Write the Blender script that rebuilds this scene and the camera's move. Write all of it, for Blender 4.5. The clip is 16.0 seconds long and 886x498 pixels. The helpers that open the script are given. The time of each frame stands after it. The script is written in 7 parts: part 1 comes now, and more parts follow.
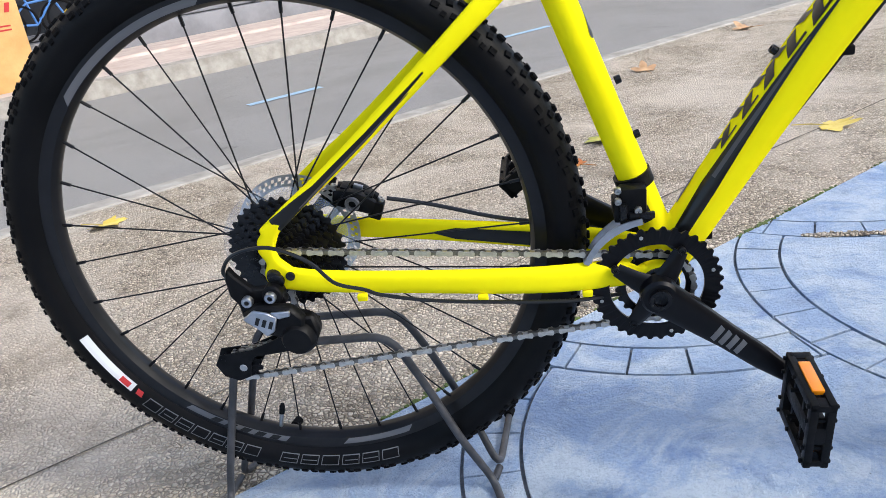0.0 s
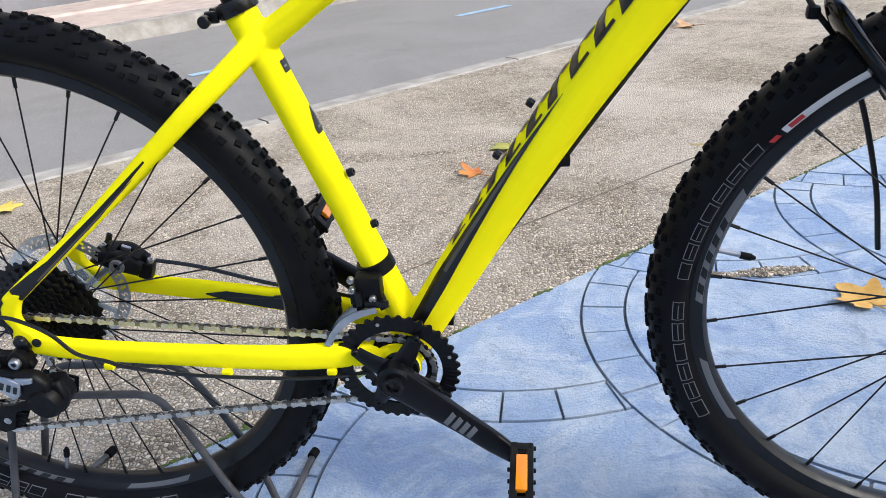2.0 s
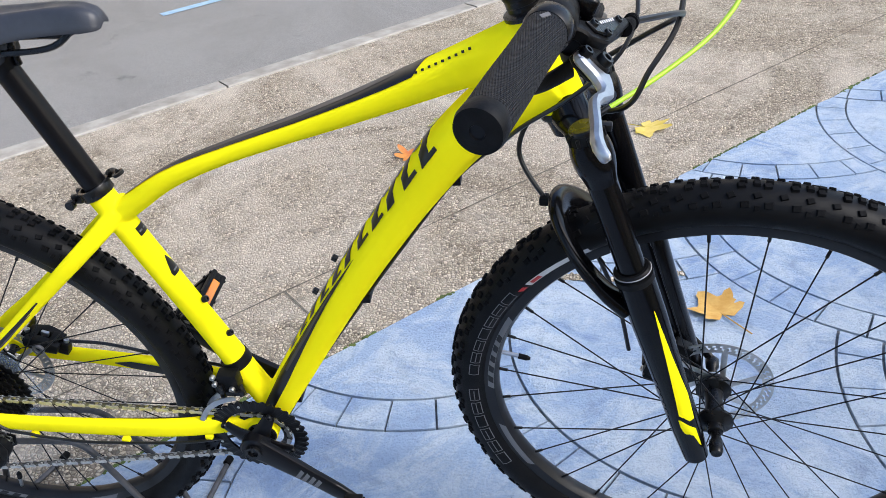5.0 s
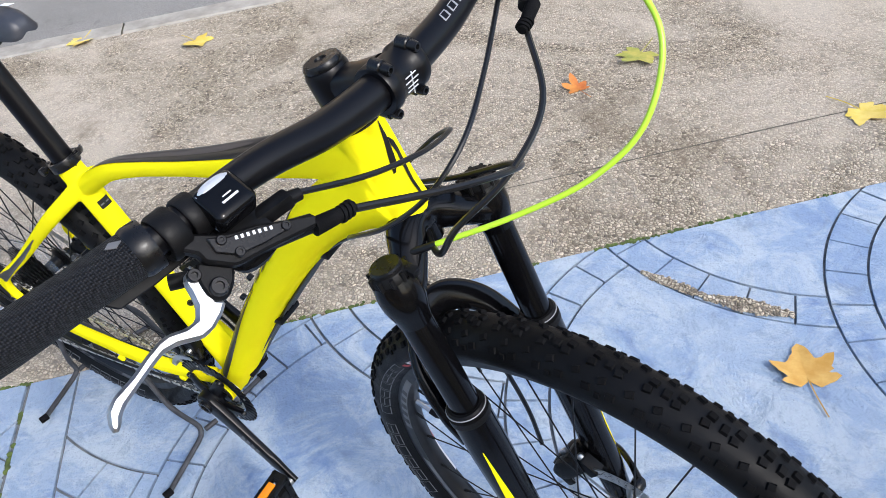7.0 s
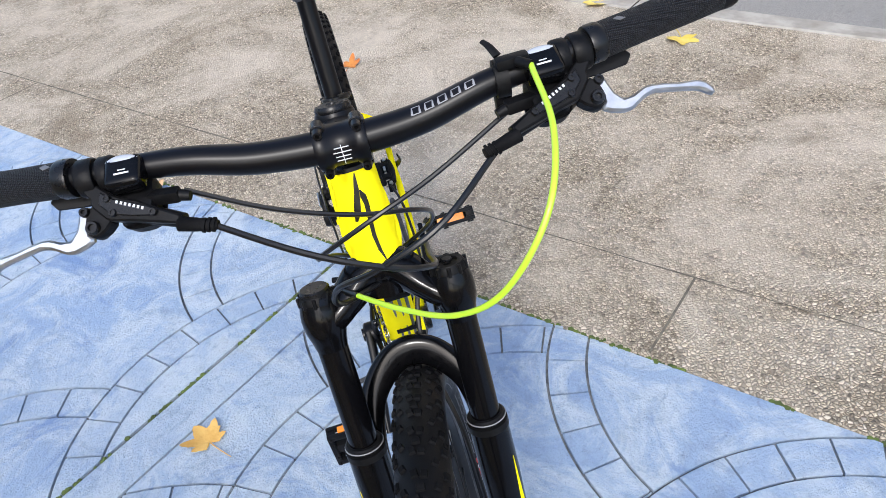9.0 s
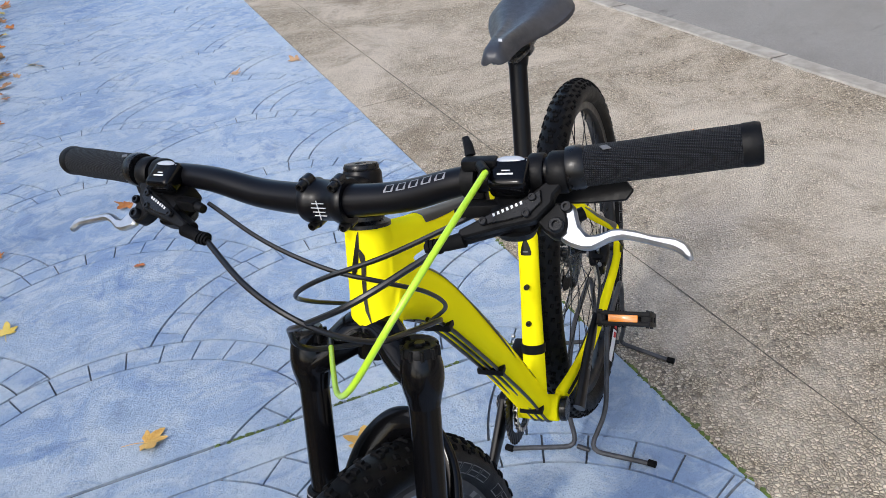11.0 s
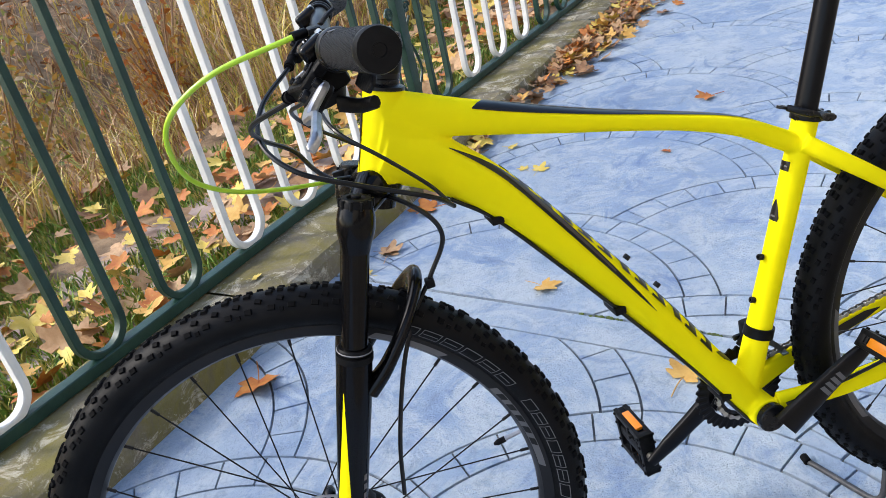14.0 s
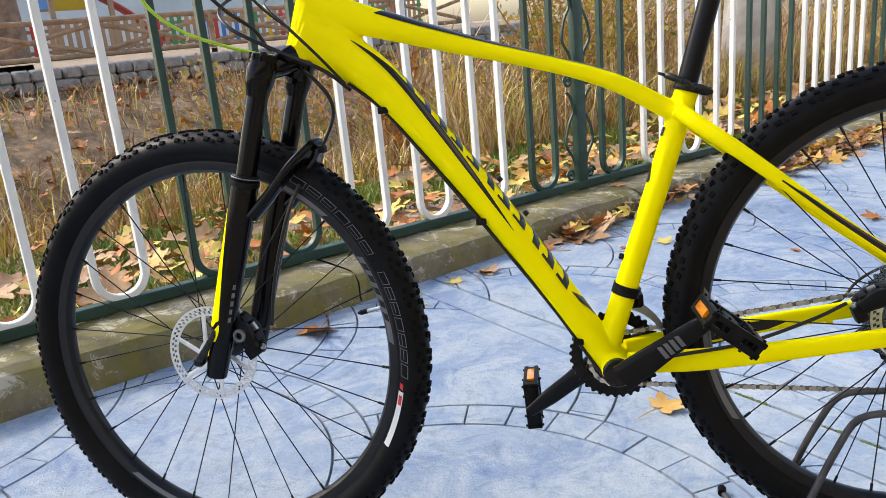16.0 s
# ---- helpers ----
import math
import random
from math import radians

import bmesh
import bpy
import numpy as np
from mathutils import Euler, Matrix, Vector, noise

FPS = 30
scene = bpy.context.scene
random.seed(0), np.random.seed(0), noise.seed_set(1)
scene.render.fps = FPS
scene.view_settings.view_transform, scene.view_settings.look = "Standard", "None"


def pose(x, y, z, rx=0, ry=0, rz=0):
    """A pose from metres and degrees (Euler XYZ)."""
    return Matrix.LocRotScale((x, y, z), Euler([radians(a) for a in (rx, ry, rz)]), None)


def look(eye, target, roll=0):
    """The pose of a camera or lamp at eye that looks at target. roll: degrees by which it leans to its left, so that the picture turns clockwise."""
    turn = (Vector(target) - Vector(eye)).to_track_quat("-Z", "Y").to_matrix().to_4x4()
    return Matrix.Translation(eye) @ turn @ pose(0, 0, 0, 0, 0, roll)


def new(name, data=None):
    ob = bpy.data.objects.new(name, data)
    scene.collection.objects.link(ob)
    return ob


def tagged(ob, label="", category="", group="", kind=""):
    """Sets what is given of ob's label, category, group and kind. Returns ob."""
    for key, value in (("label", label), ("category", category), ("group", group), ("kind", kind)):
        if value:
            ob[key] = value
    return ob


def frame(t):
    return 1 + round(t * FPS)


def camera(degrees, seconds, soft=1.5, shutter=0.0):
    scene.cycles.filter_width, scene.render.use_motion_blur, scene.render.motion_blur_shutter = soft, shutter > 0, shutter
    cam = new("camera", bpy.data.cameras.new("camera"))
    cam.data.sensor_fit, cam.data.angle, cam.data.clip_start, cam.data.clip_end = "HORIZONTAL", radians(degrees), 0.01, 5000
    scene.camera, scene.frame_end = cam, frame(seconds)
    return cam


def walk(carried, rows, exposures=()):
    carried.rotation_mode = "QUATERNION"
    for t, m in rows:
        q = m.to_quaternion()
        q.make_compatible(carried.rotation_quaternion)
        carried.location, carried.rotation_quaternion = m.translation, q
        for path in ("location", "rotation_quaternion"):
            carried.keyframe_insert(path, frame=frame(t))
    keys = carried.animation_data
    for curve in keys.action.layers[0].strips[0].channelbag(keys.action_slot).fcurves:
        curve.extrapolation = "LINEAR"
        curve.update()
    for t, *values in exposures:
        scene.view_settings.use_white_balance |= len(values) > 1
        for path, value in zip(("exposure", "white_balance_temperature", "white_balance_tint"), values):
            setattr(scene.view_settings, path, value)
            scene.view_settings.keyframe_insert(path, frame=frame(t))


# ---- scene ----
cam = camera(58.5, 16.0, soft=0.8, shutter=0.0)
PATH = [
    (0, (0.342, -0.923, 0.734), (0.033, 0.909, -0.008), -8.7),
    (0.5, (0.433, -0.906, 0.75), (0.056, 0.913, 0.01), -9.4),
    (1, (0.519, -0.915, 0.779), (0.07, 0.879, 0.017), -9.4),
    (1.5, (0.564, -0.923, 0.815), (0.122, 0.86, 0.023), -8.5),
    (2, (0.623, -0.848, 0.835), (0.355, 0.948, -0.003), -5.6),
    (2.5, (0.667, -0.786, 0.874), (0.503, 0.993, -0.024), -5.9),
    (3, (0.723, -0.804, 0.921), (0.464, 0.947, -0.011), -8.5),
    (5.3, (0.936, -0.876, 1.212), (0.628, 0.744, 0.081), -7.0),
    (5.5, (0.969, -0.856, 1.233), (0.609, 0.732, 0.072), -8.3),
    (6, (1.099, -0.748, 1.238), (0.579, 0.758, 0.029), -7.7),
    (6.5, (1.222, -0.646, 1.271), (0.486, 0.73, 0.019), -7.9),
    (7, (1.271, -0.533, 1.289), (0.371, 0.685, -0.017), -9.3),
    (7.5, (1.341, -0.451, 1.319), (0.242, 0.605, 0.024), -10.1),
    (8, (1.458, -0.34, 1.325), (0.143, 0.443, 0.037), -9.2),
    (8.5, (1.552, -0.237, 1.334), (0.06, 0.264, 0.1), -7.4),
    (9, (1.548, -0.108, 1.329), (-0.024, 0.133, 0.117), -7.8),
    (9.2, (1.543, -0.073, 1.329), (-0.063, 0.065, 0.145), -7.5),
    (11.3, (1.467, 0.316, 1.299), (-0.068, -0.495, 0.307), -7.6),
    (11.5, (1.44, 0.358, 1.293), (-0.042, -0.559, 0.311), -8.1),
    (12, (1.389, 0.497, 1.273), (0.107, -0.715, 0.331), -9.7),
    (12.5, (1.309, 0.572, 1.234), (0.199, -0.823, 0.327), -10.3),
    (13, (1.195, 0.623, 1.212), (0.32, -0.923, 0.294), -11.5),
    (13.5, (1.116, 0.681, 1.201), (0.522, -0.987, 0.271), -13.4),
    (14, (0.996, 0.798, 1.175), (0.695, -0.952, 0.254), -13.5),
    (14.5, (0.825, 0.841, 1.118), (0.719, -0.956, 0.246), -13.8),
    (15, (0.636, 0.881, 1.055), (0.798, -0.926, 0.212), -13.6),
    (15.5, (0.568, 0.986, 0.928), (0.88, -0.858, 0.22), -9.7),
    (16, (0.53, 1.14, 0.864), (0.809, -0.763, 0.316), -5.2),
]
walk(cam, [(t, look(eye, target, roll)) for t, eye, target, roll in PATH],
     [(0.0, 1.25, 6100, 9), (9.0, 1.25, 6000, 9), (11.3, 0.92, 6150, 9), (12.3, 0.98, 6150, 9), (13.0, 1.08, 6150, 9), (15.0, 1.3, 6500, 9), (16.0, 1.35, 6650, 9)])

# ---- sky and light: a bright overcast afternoon in open shade ----
world = bpy.data.worlds.new("sky")
scene.world = world
world.use_nodes = True
wn, wl = world.node_tree.nodes, world.node_tree.links
wn.clear()
sky = wn.new("ShaderNodeTexSky")
sky.sky_type = "NISHITA"
sky.sun_disc = False
sky.sun_elevation = radians(39)
sky.sun_rotation = radians(108)
sky.air_density, sky.dust_density, sky.ozone_density = 1.0, 2.5, 1.0
wbg = wn.new("ShaderNodeBackground")
wbg.inputs["Strength"].default_value = 0.15
wout = wn.new("ShaderNodeOutputWorld")
wl.new(sky.outputs[0], wbg.inputs[0])
wl.new(wbg.outputs[0], wout.inputs[0])
sun_data = bpy.data.lights.new("sun", "SUN")
sun_data.energy, sun_data.angle, sun_data.color = 0.9, radians(8), (1.0, 0.95, 0.88)
sun = new("sun", sun_data)
sun.matrix_world = look((0, 0, 10), (-0.952, 0.305, 9.18))

# ---- materials ----
def mat(name, col=(0.5, 0.5, 0.5), rough=0.5, metal=0.0, coat=0.0, spec=0.5):
    m = bpy.data.materials.new(name)
    m.use_nodes = True
    b = m.node_tree.nodes["Principled BSDF"]
    b.inputs["Base Color"].default_value = (*col, 1)
    b.inputs["Roughness"].default_value = rough
    b.inputs["Metallic"].default_value = metal
    b.inputs["Coat Weight"].default_value = coat
    b.inputs["Coat Roughness"].default_value = 0.08
    b.inputs["Specular IOR Level"].default_value = spec
    return m


class Graph:
    """Small wrapper to wire a material's nodes."""

    def __init__(self, m):
        self.m, self.t = m, m.node_tree
        self.b = self.t.nodes["Principled BSDF"]
        self.geo = None

    def node(self, kind, **props):
        n = self.t.nodes.new(kind)
        for k, v in props.items():
            if k == "blend":
                n.blend_type = v
            elif k == "op":
                n.operation = v
            elif k == "data":
                n.data_type = v
            elif k == "feature":
                n.feature = v
        return n

    def link(self, a, b):
        self.t.links.new(a, b)

    def where(self, local=False):
        if self.geo is None:
            self.geo = self.node("ShaderNodeTexCoord").outputs["Object"] if local else self.node("ShaderNodeNewGeometry").outputs["Position"]
        return self.geo

    def noise(self, scale, detail=4.0, rough=0.6, dist=0.0, stretch=None):
        n = self.node("ShaderNodeTexNoise")
        n.inputs["Scale"].default_value, n.inputs["Detail"].default_value = scale, detail
        n.inputs["Roughness"].default_value, n.inputs["Distortion"].default_value = rough, dist
        src = self.where()
        if stretch:
            mp = self.node("ShaderNodeMapping")
            mp.inputs["Scale"].default_value = stretch
            self.link(src, mp.inputs["Vector"])
            src = mp.outputs[0]
        self.link(src, n.inputs["Vector"])
        return n.outputs["Fac"]

    def voronoi(self, scale, feature="F1", rnd=1.0):
        n = self.node("ShaderNodeTexVoronoi", feature=feature)
        n.inputs["Scale"].default_value = scale
        n.inputs["Randomness"].default_value = rnd
        self.link(self.where(), n.inputs["Vector"])
        return n

    def ramp(self, fac, *stops):
        r = self.node("ShaderNodeValToRGB")
        e = r.color_ramp.elements
        while len(e) < len(stops):
            e.new(0.5)
        for el, (p, c) in zip(e, stops):
            el.position = p
            el.color = (*c, 1) if len(c) == 3 else c
        self.link(fac, r.inputs["Fac"])
        return r.outputs["Color"]

    def mix(self, fac, a, b, blend="MIX"):
        n = self.node("ShaderNodeMix", data="RGBA", blend=blend)
        for sock, v in ((n.inputs[0], fac), (n.inputs[6], a), (n.inputs[7], b)):
            if isinstance(v, (int, float)):
                sock.default_value = v
            elif isinstance(v, tuple):
                sock.default_value = (*v, 1)
            else:
                self.link(v, sock)
        return n.outputs[2]

    def math(self, op, a, b=0.0):
        n = self.node("ShaderNodeMath", op=op)
        for sock, v in zip(n.inputs, (a, b)):
            if isinstance(v, (int, float)):
                sock.default_value = v
            else:
                self.link(v, sock)
        return n.outputs[0]

    def color(self, c):
        self.link(c, self.b.inputs["Base Color"])

    def rough(self, c):
        self.link(c, self.b.inputs["Roughness"])

    def bump(self, h, dist=0.002, strength=1.0):
        n = self.node("ShaderNodeBump")
        n.inputs["Distance"].default_value, n.inputs["Strength"].default_value = dist, strength
        self.link(h, n.inputs["Height"])
        self.link(n.outputs[0], self.b.inputs["Normal"])


def grained(name, a, b, scale, rough=0.5, dist=0.0005, metal=0.0, coat=0.0, lo=0.35, hi=0.65, fine=400, spec=0.5):
    """Two tones blended by a broad noise, with fine relief."""
    m = mat(name, a, rough, metal, coat, spec)
    g = Graph(m)
    n = g.noise(scale, 6)
    g.color(g.ramp(n, (lo, a), (hi, b)))
    g.rough(g.ramp(g.noise(scale * 3, 3), (0.3, (rough * 0.85,) * 3), (0.7, (min(1, rough * 1.2),) * 3)))
    if dist:
        g.bump(g.noise(fine, 3), dist)
    return m


# light blue stamped concrete: cloudy pigment, darker blue trowel stains, grey scuffs and dirt specks
BLUE = mat("blue_stamped_concrete", rough=0.66, spec=0.5)
g = Graph(BLUE)
big = g.noise(1.1, 6, 0.65, 0.5)
base = g.ramp(big, (0.28, (0.166, 0.261, 0.454)), (0.46, (0.267, 0.360, 0.510)), (0.64, (0.355, 0.435, 0.541)))
mid = g.noise(5.5, 9, 0.72, 1.2)
base = g.mix(g.ramp(mid, (0.44, (0, 0, 0)), (0.58, (0.9, 0.9, 0.9))), base, (0.456, 0.522, 0.584))
stain = g.noise(3.7, 9, 0.70, 1.8)
base = g.mix(g.ramp(stain, (0.55, (0, 0, 0)), (0.68, (0.8, 0.8, 0.8))), base, (0.116, 0.207, 0.411))
grime = g.noise(13, 9, 0.78, 0.8)
base = g.mix(g.ramp(grime, (0.34, (0.55, 0.55, 0.55)), (0.47, (0, 0, 0))), base, (0.154, 0.211, 0.311))
fine = g.noise(60, 8, 0.8, 0.5)
base = g.mix(g.ramp(fine, (0.36, (0.28, 0.28, 0.28)), (0.50, (0, 0, 0))), base, (0.146, 0.191, 0.268))
dirt = g.noise(2.0, 9, 0.75, 0.6)
base = g.mix(g.ramp(dirt, (0.60, (0, 0, 0)), (0.74, (0.55, 0.55, 0.55))), base, (0.27, 0.27, 0.26))
speck = g.noise(95, 4, 0.7)
base = g.mix(g.ramp(speck, (0.66, (0, 0, 0)), (0.72, (0.7, 0.7, 0.7))), base, (0.093, 0.108, 0.130))
g.color(base)
g.rough(g.ramp(mid, (0.4, (0.55,) * 3), (0.65, (0.85,) * 3)))
g.bump(g.math("ADD", g.noise(22, 9, 0.75), g.math("MULTIPLY", g.noise(160, 4), 0.4)), 0.011, 0.9)

JOINT = grained("joint_dirt", (0.09, 0.10, 0.11), (0.20, 0.21, 0.22), 40, 0.95, 0.002, fine=200)
SLAB_JOINT = grained("slab_joint_dirt", (0.085, 0.072, 0.055), (0.20, 0.175, 0.135), 30, 0.95, 0.002, fine=200)
JOINT_MOSS = grained("mossy_joint", (0.05, 0.07, 0.02), (0.12, 0.17, 0.03), 25, 0.95, 0.003, fine=200)

# exposed aggregate concrete: pebbles of two sizes in a pale cement, with pale drag marks and dark patches
AGG = mat("exposed_aggregate", rough=0.8, spec=0.4)
g = Graph(AGG)
v1 = g.voronoi(112)
v2 = g.voronoi(112, "DISTANCE_TO_EDGE")
w1 = g.voronoi(270)
sep = g.node("ShaderNodeSeparateColor")
g.link(v1.outputs["Color"], sep.inputs[0])
peb = g.ramp(sep.outputs[0], (0.0, (0.118, 0.097, 0.075)), (0.22, (0.321, 0.265, 0.189)), (0.5, (0.551, 0.464, 0.334)), (0.78, (0.661, 0.567, 0.427)), (0.92, (0.749, 0.659, 0.520)), (1.0, (0.297, 0.247, 0.200)))
sep2 = g.node("ShaderNodeSeparateColor")
g.link(w1.outputs["Color"], sep2.inputs[0])
grit = g.ramp(sep2.outputs[1], (0.0, (0.287, 0.237, 0.171)), (0.5, (0.463, 0.391, 0.288)), (1.0, (0.617, 0.536, 0.408)))
gap = g.ramp(v2.outputs["Distance"], (0.03, (1, 1, 1)), (0.13, (0, 0, 0)))
small = g.ramp(sep.outputs[2], (0.38, (1, 1, 1)), (0.40, (0, 0, 0)))
col = g.mix(gap, g.mix(small, peb, grit), (0.203, 0.163, 0.116))
tone = g.noise(1.4, 8, 0.72, 0.7)
col = g.mix(g.ramp(tone, (0.43, (0, 0, 0)), (0.62, (0.72, 0.72, 0.72))), col, (0.685, 0.603, 0.488))
drag = g.noise(2.6, 6, 0.7, 0.3, stretch=(0.5, 2.2, 1))
col = g.mix(g.ramp(drag, (0.62, (0, 0, 0)), (0.72, (0.35, 0.35, 0.35))), col, (0.661, 0.597, 0.501))
dark = g.noise(2.3, 8, 0.72, 0.8)
col = g.mix(g.ramp(dark, (0.55, (0, 0, 0)), (0.70, (0.72, 0.72, 0.72))), col, (0.236, 0.185, 0.126))
g.color(col)
g.bump(g.math("ADD", g.ramp(v2.outputs["Distance"], (0.0, (0, 0, 0)), (0.25, (1, 1, 1))), g.math("MULTIPLY", g.noise(300, 3), 0.4)), 0.0045, 1.0)

ASPHALT = mat("asphalt", rough=0.9, spec=0.3)
g = Graph(ASPHALT)
a = g.ramp(g.noise(260, 3), (0.35, (0.175, 0.168, 0.156)), (0.7, (0.315, 0.302, 0.280)))
a = g.mix(g.ramp(g.noise(0.9, 8, 0.68, 0.6), (0.45, (0, 0, 0)), (0.72, (0.6, 0.6, 0.6))), a, (0.165, 0.155, 0.138))
a = g.mix(g.ramp(g.noise(3.1, 7, 0.7, 0.9), (0.62, (0, 0, 0)), (0.72, (0.7, 0.7, 0.7))), a, (0.10, 0.095, 0.088))
g.color(a)
g.bump(g.noise(260, 3), 0.002)

KERB = grained("kerb_stone", (0.25, 0.228, 0.192), (0.39, 0.362, 0.315), 9, 0.85, 0.002, fine=90)
FARPAVE = grained("pink_paving", (0.42, 0.33, 0.28), (0.54, 0.45, 0.38), 5, 0.85, 0.002, fine=120)
ROADPAINT = grained("faded_blue_paint", (0.22, 0.36, 0.48), (0.36, 0.48, 0.58), 20, 0.8, 0.001)

# mossy concrete plinth
PLINTH = mat("mossy_concrete", rough=0.9, spec=0.3)
g = Graph(PLINTH)
c = g.ramp(g.noise(7, 8, 0.75, 0.4), (0.3, (0.10, 0.088, 0.06)), (0.5, (0.19, 0.165, 0.115)), (0.72, (0.31, 0.28, 0.22)))
c = g.mix(g.ramp(g.noise(3.2, 9, 0.75, 1.0), (0.42, (0, 0, 0)), (0.60, (0.85, 0.85, 0.85))), c, (0.20, 0.172, 0.04))
c = g.mix(g.ramp(g.noise(9, 9, 0.8, 0.8), (0.53, (0, 0, 0)), (0.60, (0.85, 0.85, 0.85))), c, (0.52, 0.48, 0.38))
g.color(c)
g.bump(g.noise(45, 8, 0.7), 0.006)

YELLOW = mat("fluorescent_yellow_paint", (0.9, 0.8, 0.003), 0.42, 0.0, 0.05, 0.0)
YELLOW.node_tree.nodes["Principled BSDF"].inputs["Coat Roughness"].default_value = 0.25
g = Graph(YELLOW)
g.color(g.ramp(g.noise(3, 2), (0.3, (0.95, 0.82, 0.002)), (0.7, (0.98, 0.87, 0.004))))
g.rough(g.ramp(g.noise(40, 3), (0.3, (0.38,) * 3), (0.7, (0.46,) * 3)))
DECAL = mat("black_decal", (0.006, 0.0055, 0.005), 0.34, 0, 0.15, 0.3)
GREY_DECAL_SHEEN = mat("grey_decal_and_sheen", (0.07, 0.06, 0.055), 0.38, 0, 0.15, 0.3)
RUBBER = grained("tyre_rubber", (0.003, 0.003, 0.0034), (0.007, 0.007, 0.0075), 30, 0.7, 0.0004, fine=900, spec=0.06)
RUBBER_WALL = grained("tyre_sidewall", (0.003, 0.003, 0.0034), (0.006, 0.006, 0.0065), 12, 0.45, 0.0002, fine=900, spec=0.11)
RIM = grained("satin_black_rim", (0.005, 0.005, 0.006), (0.010, 0.010, 0.011), 20, 0.36, 0.0, spec=0.3)
SPOKE = mat("black_spoke", (0.006, 0.006, 0.0065), 0.4, 0.0, 0, 0.25)
BLACK_METAL = grained("black_anodised", (0.003, 0.003, 0.0034), (0.007, 0.007, 0.0075), 30, 0.28, 0.0001, spec=0.3)
MATT_BLACK = mat("satin_black_alloy", (0.003, 0.003, 0.004), 0.32, 0, 0, 0.20)
GLOSS_BLACK = mat("gloss_black_paint", (0.0025, 0.0025, 0.003), 0.14, 0, 0.0, 0.20)
PLASTIC = grained("black_plastic", (0.003, 0.003, 0.0034), (0.007, 0.007, 0.0075), 60, 0.45, 0.0002, spec=0.13)
GRIP = mat("grip_rubber", (0.009, 0.009, 0.0105), 0.6, 0, 0, 0.2)
SILVER = grained("brushed_silver", (0.38, 0.39, 0.41), (0.50, 0.51, 0.53), 60, 0.38, 0.0001, metal=1.0)
STEEL = grained("steel", (0.42, 0.41, 0.39), (0.56, 0.55, 0.52), 90, 0.35, 0.0, metal=1.0)
ROTOR_STEEL = grained("bright_rotor_steel", (0.66, 0.65, 0.63), (0.78, 0.77, 0.75), 60, 0.45, 0.0, metal=1.0)
CHAIN = grained("chain_steel", (0.50, 0.48, 0.45), (0.66, 0.64, 0.60), 200, 0.45, 0.0, metal=1.0)
CHAIN_DARK = grained("chain_steel_inner", (0.16, 0.15, 0.14), (0.26, 0.25, 0.23), 200, 0.5, 0.0, metal=1.0)
STANDMAT = grained("grey_painted_steel", (0.03, 0.03, 0.032), (0.065, 0.065, 0.07), 30, 0.45, 0.0002, spec=0.4)
ORANGE = mat("amber_reflector", (0.75, 0.23, 0.005), 0.25, 0, 0.6)
WHITE_PRINT = mat("pale_print", (0.62, 0.62, 0.62), 0.5)
BAR_PRINT = mat("dim_silver_print", (0.22, 0.22, 0.23), 0.5)
GREY_PRINT = mat("grey_print", (0.12, 0.12, 0.125), 0.5)
RED_PRINT = mat("red_print", (0.45, 0.02, 0.02), 0.5)
LIME = mat("lime_cable_sleeve", (0.42, 0.68, 0.02), 0.35, 0, 0.4)
CABLE = mat("black_cable_sleeve", (0.006, 0.006, 0.0065), 0.34, 0, 0.1, 0.35)
CLEAR = mat("clear_plastic", (0.55, 0.68, 0.85), 0.10)
CLEAR.node_tree.nodes["Principled BSDF"].inputs["Alpha"].default_value = 0.09
SMOKE = mat("smoked_window", (0.34, 0.36, 0.39), 0.10, 0, 0.5)
GREEN_PAINT = grained("dark_green_paint", (0.008, 0.035, 0.026), (0.016, 0.055, 0.040), 14, 0.42, 0.0006, fine=120)
WHITE_PAINT = mat("chipped_white_paint", rough=0.5)
g = Graph(WHITE_PAINT)
c = g.ramp(g.noise(6, 4), (0.3, (0.66, 0.66, 0.62)), (0.7, (0.80, 0.80, 0.78)))
c = g.mix(g.ramp(g.noise(38, 5, 0.7), (0.68, (0, 0, 0)), (0.71, (1, 1, 1))), c, (0.12, 0.07, 0.04))
g.color(c)
g.bump(g.noise(60, 4), 0.001)


def leafmat(name, a, b):
    m = mat(name, a, 0.65)
    g = Graph(m)
    g.color(g.ramp(g.noise(25, 4), (0.35, a), (0.65, b)))
    g.bump(g.noise(120, 3), 0.001)
    return m


LEAF_GOLD = leafmat("golden_leaf", (0.52, 0.28, 0.05), (0.64, 0.40, 0.11))
LEAF_YELLOW = leafmat("yellow_leaf", (0.60, 0.44, 0.06), (0.70, 0.54, 0.14))
LEAF_BROWN = leafmat("brown_leaf", (0.22, 0.11, 0.05), (0.38, 0.21, 0.10))
LEAF_TAN = leafmat("tan_leaf", (0.36, 0.20, 0.09), (0.53, 0.34, 0.18))
LEAF_ORANGE = leafmat("orange_leaf", (0.40, 0.11, 0.02), (0.54, 0.22, 0.04))
LEAF_GREEN = leafmat("green_yellow_leaf", (0.24, 0.28, 0.05), (0.45, 0.38, 0.08))
GRASS = leafmat("grass_green", (0.09, 0.18, 0.02), (0.20, 0.32, 0.035))
DRY = leafmat("dry_reed", (0.48, 0.34, 0.17), (0.68, 0.53, 0.31))
SOIL = grained("leaf_litter_soil", (0.16, 0.105, 0.06), (0.34, 0.23, 0.13), 9, 0.95, 0.01, fine=40)
PINKPATH = grained("pink_concrete_path", (0.30, 0.22, 0.18), (0.46, 0.36, 0.31), 8, 0.9, 0.002, fine=80)
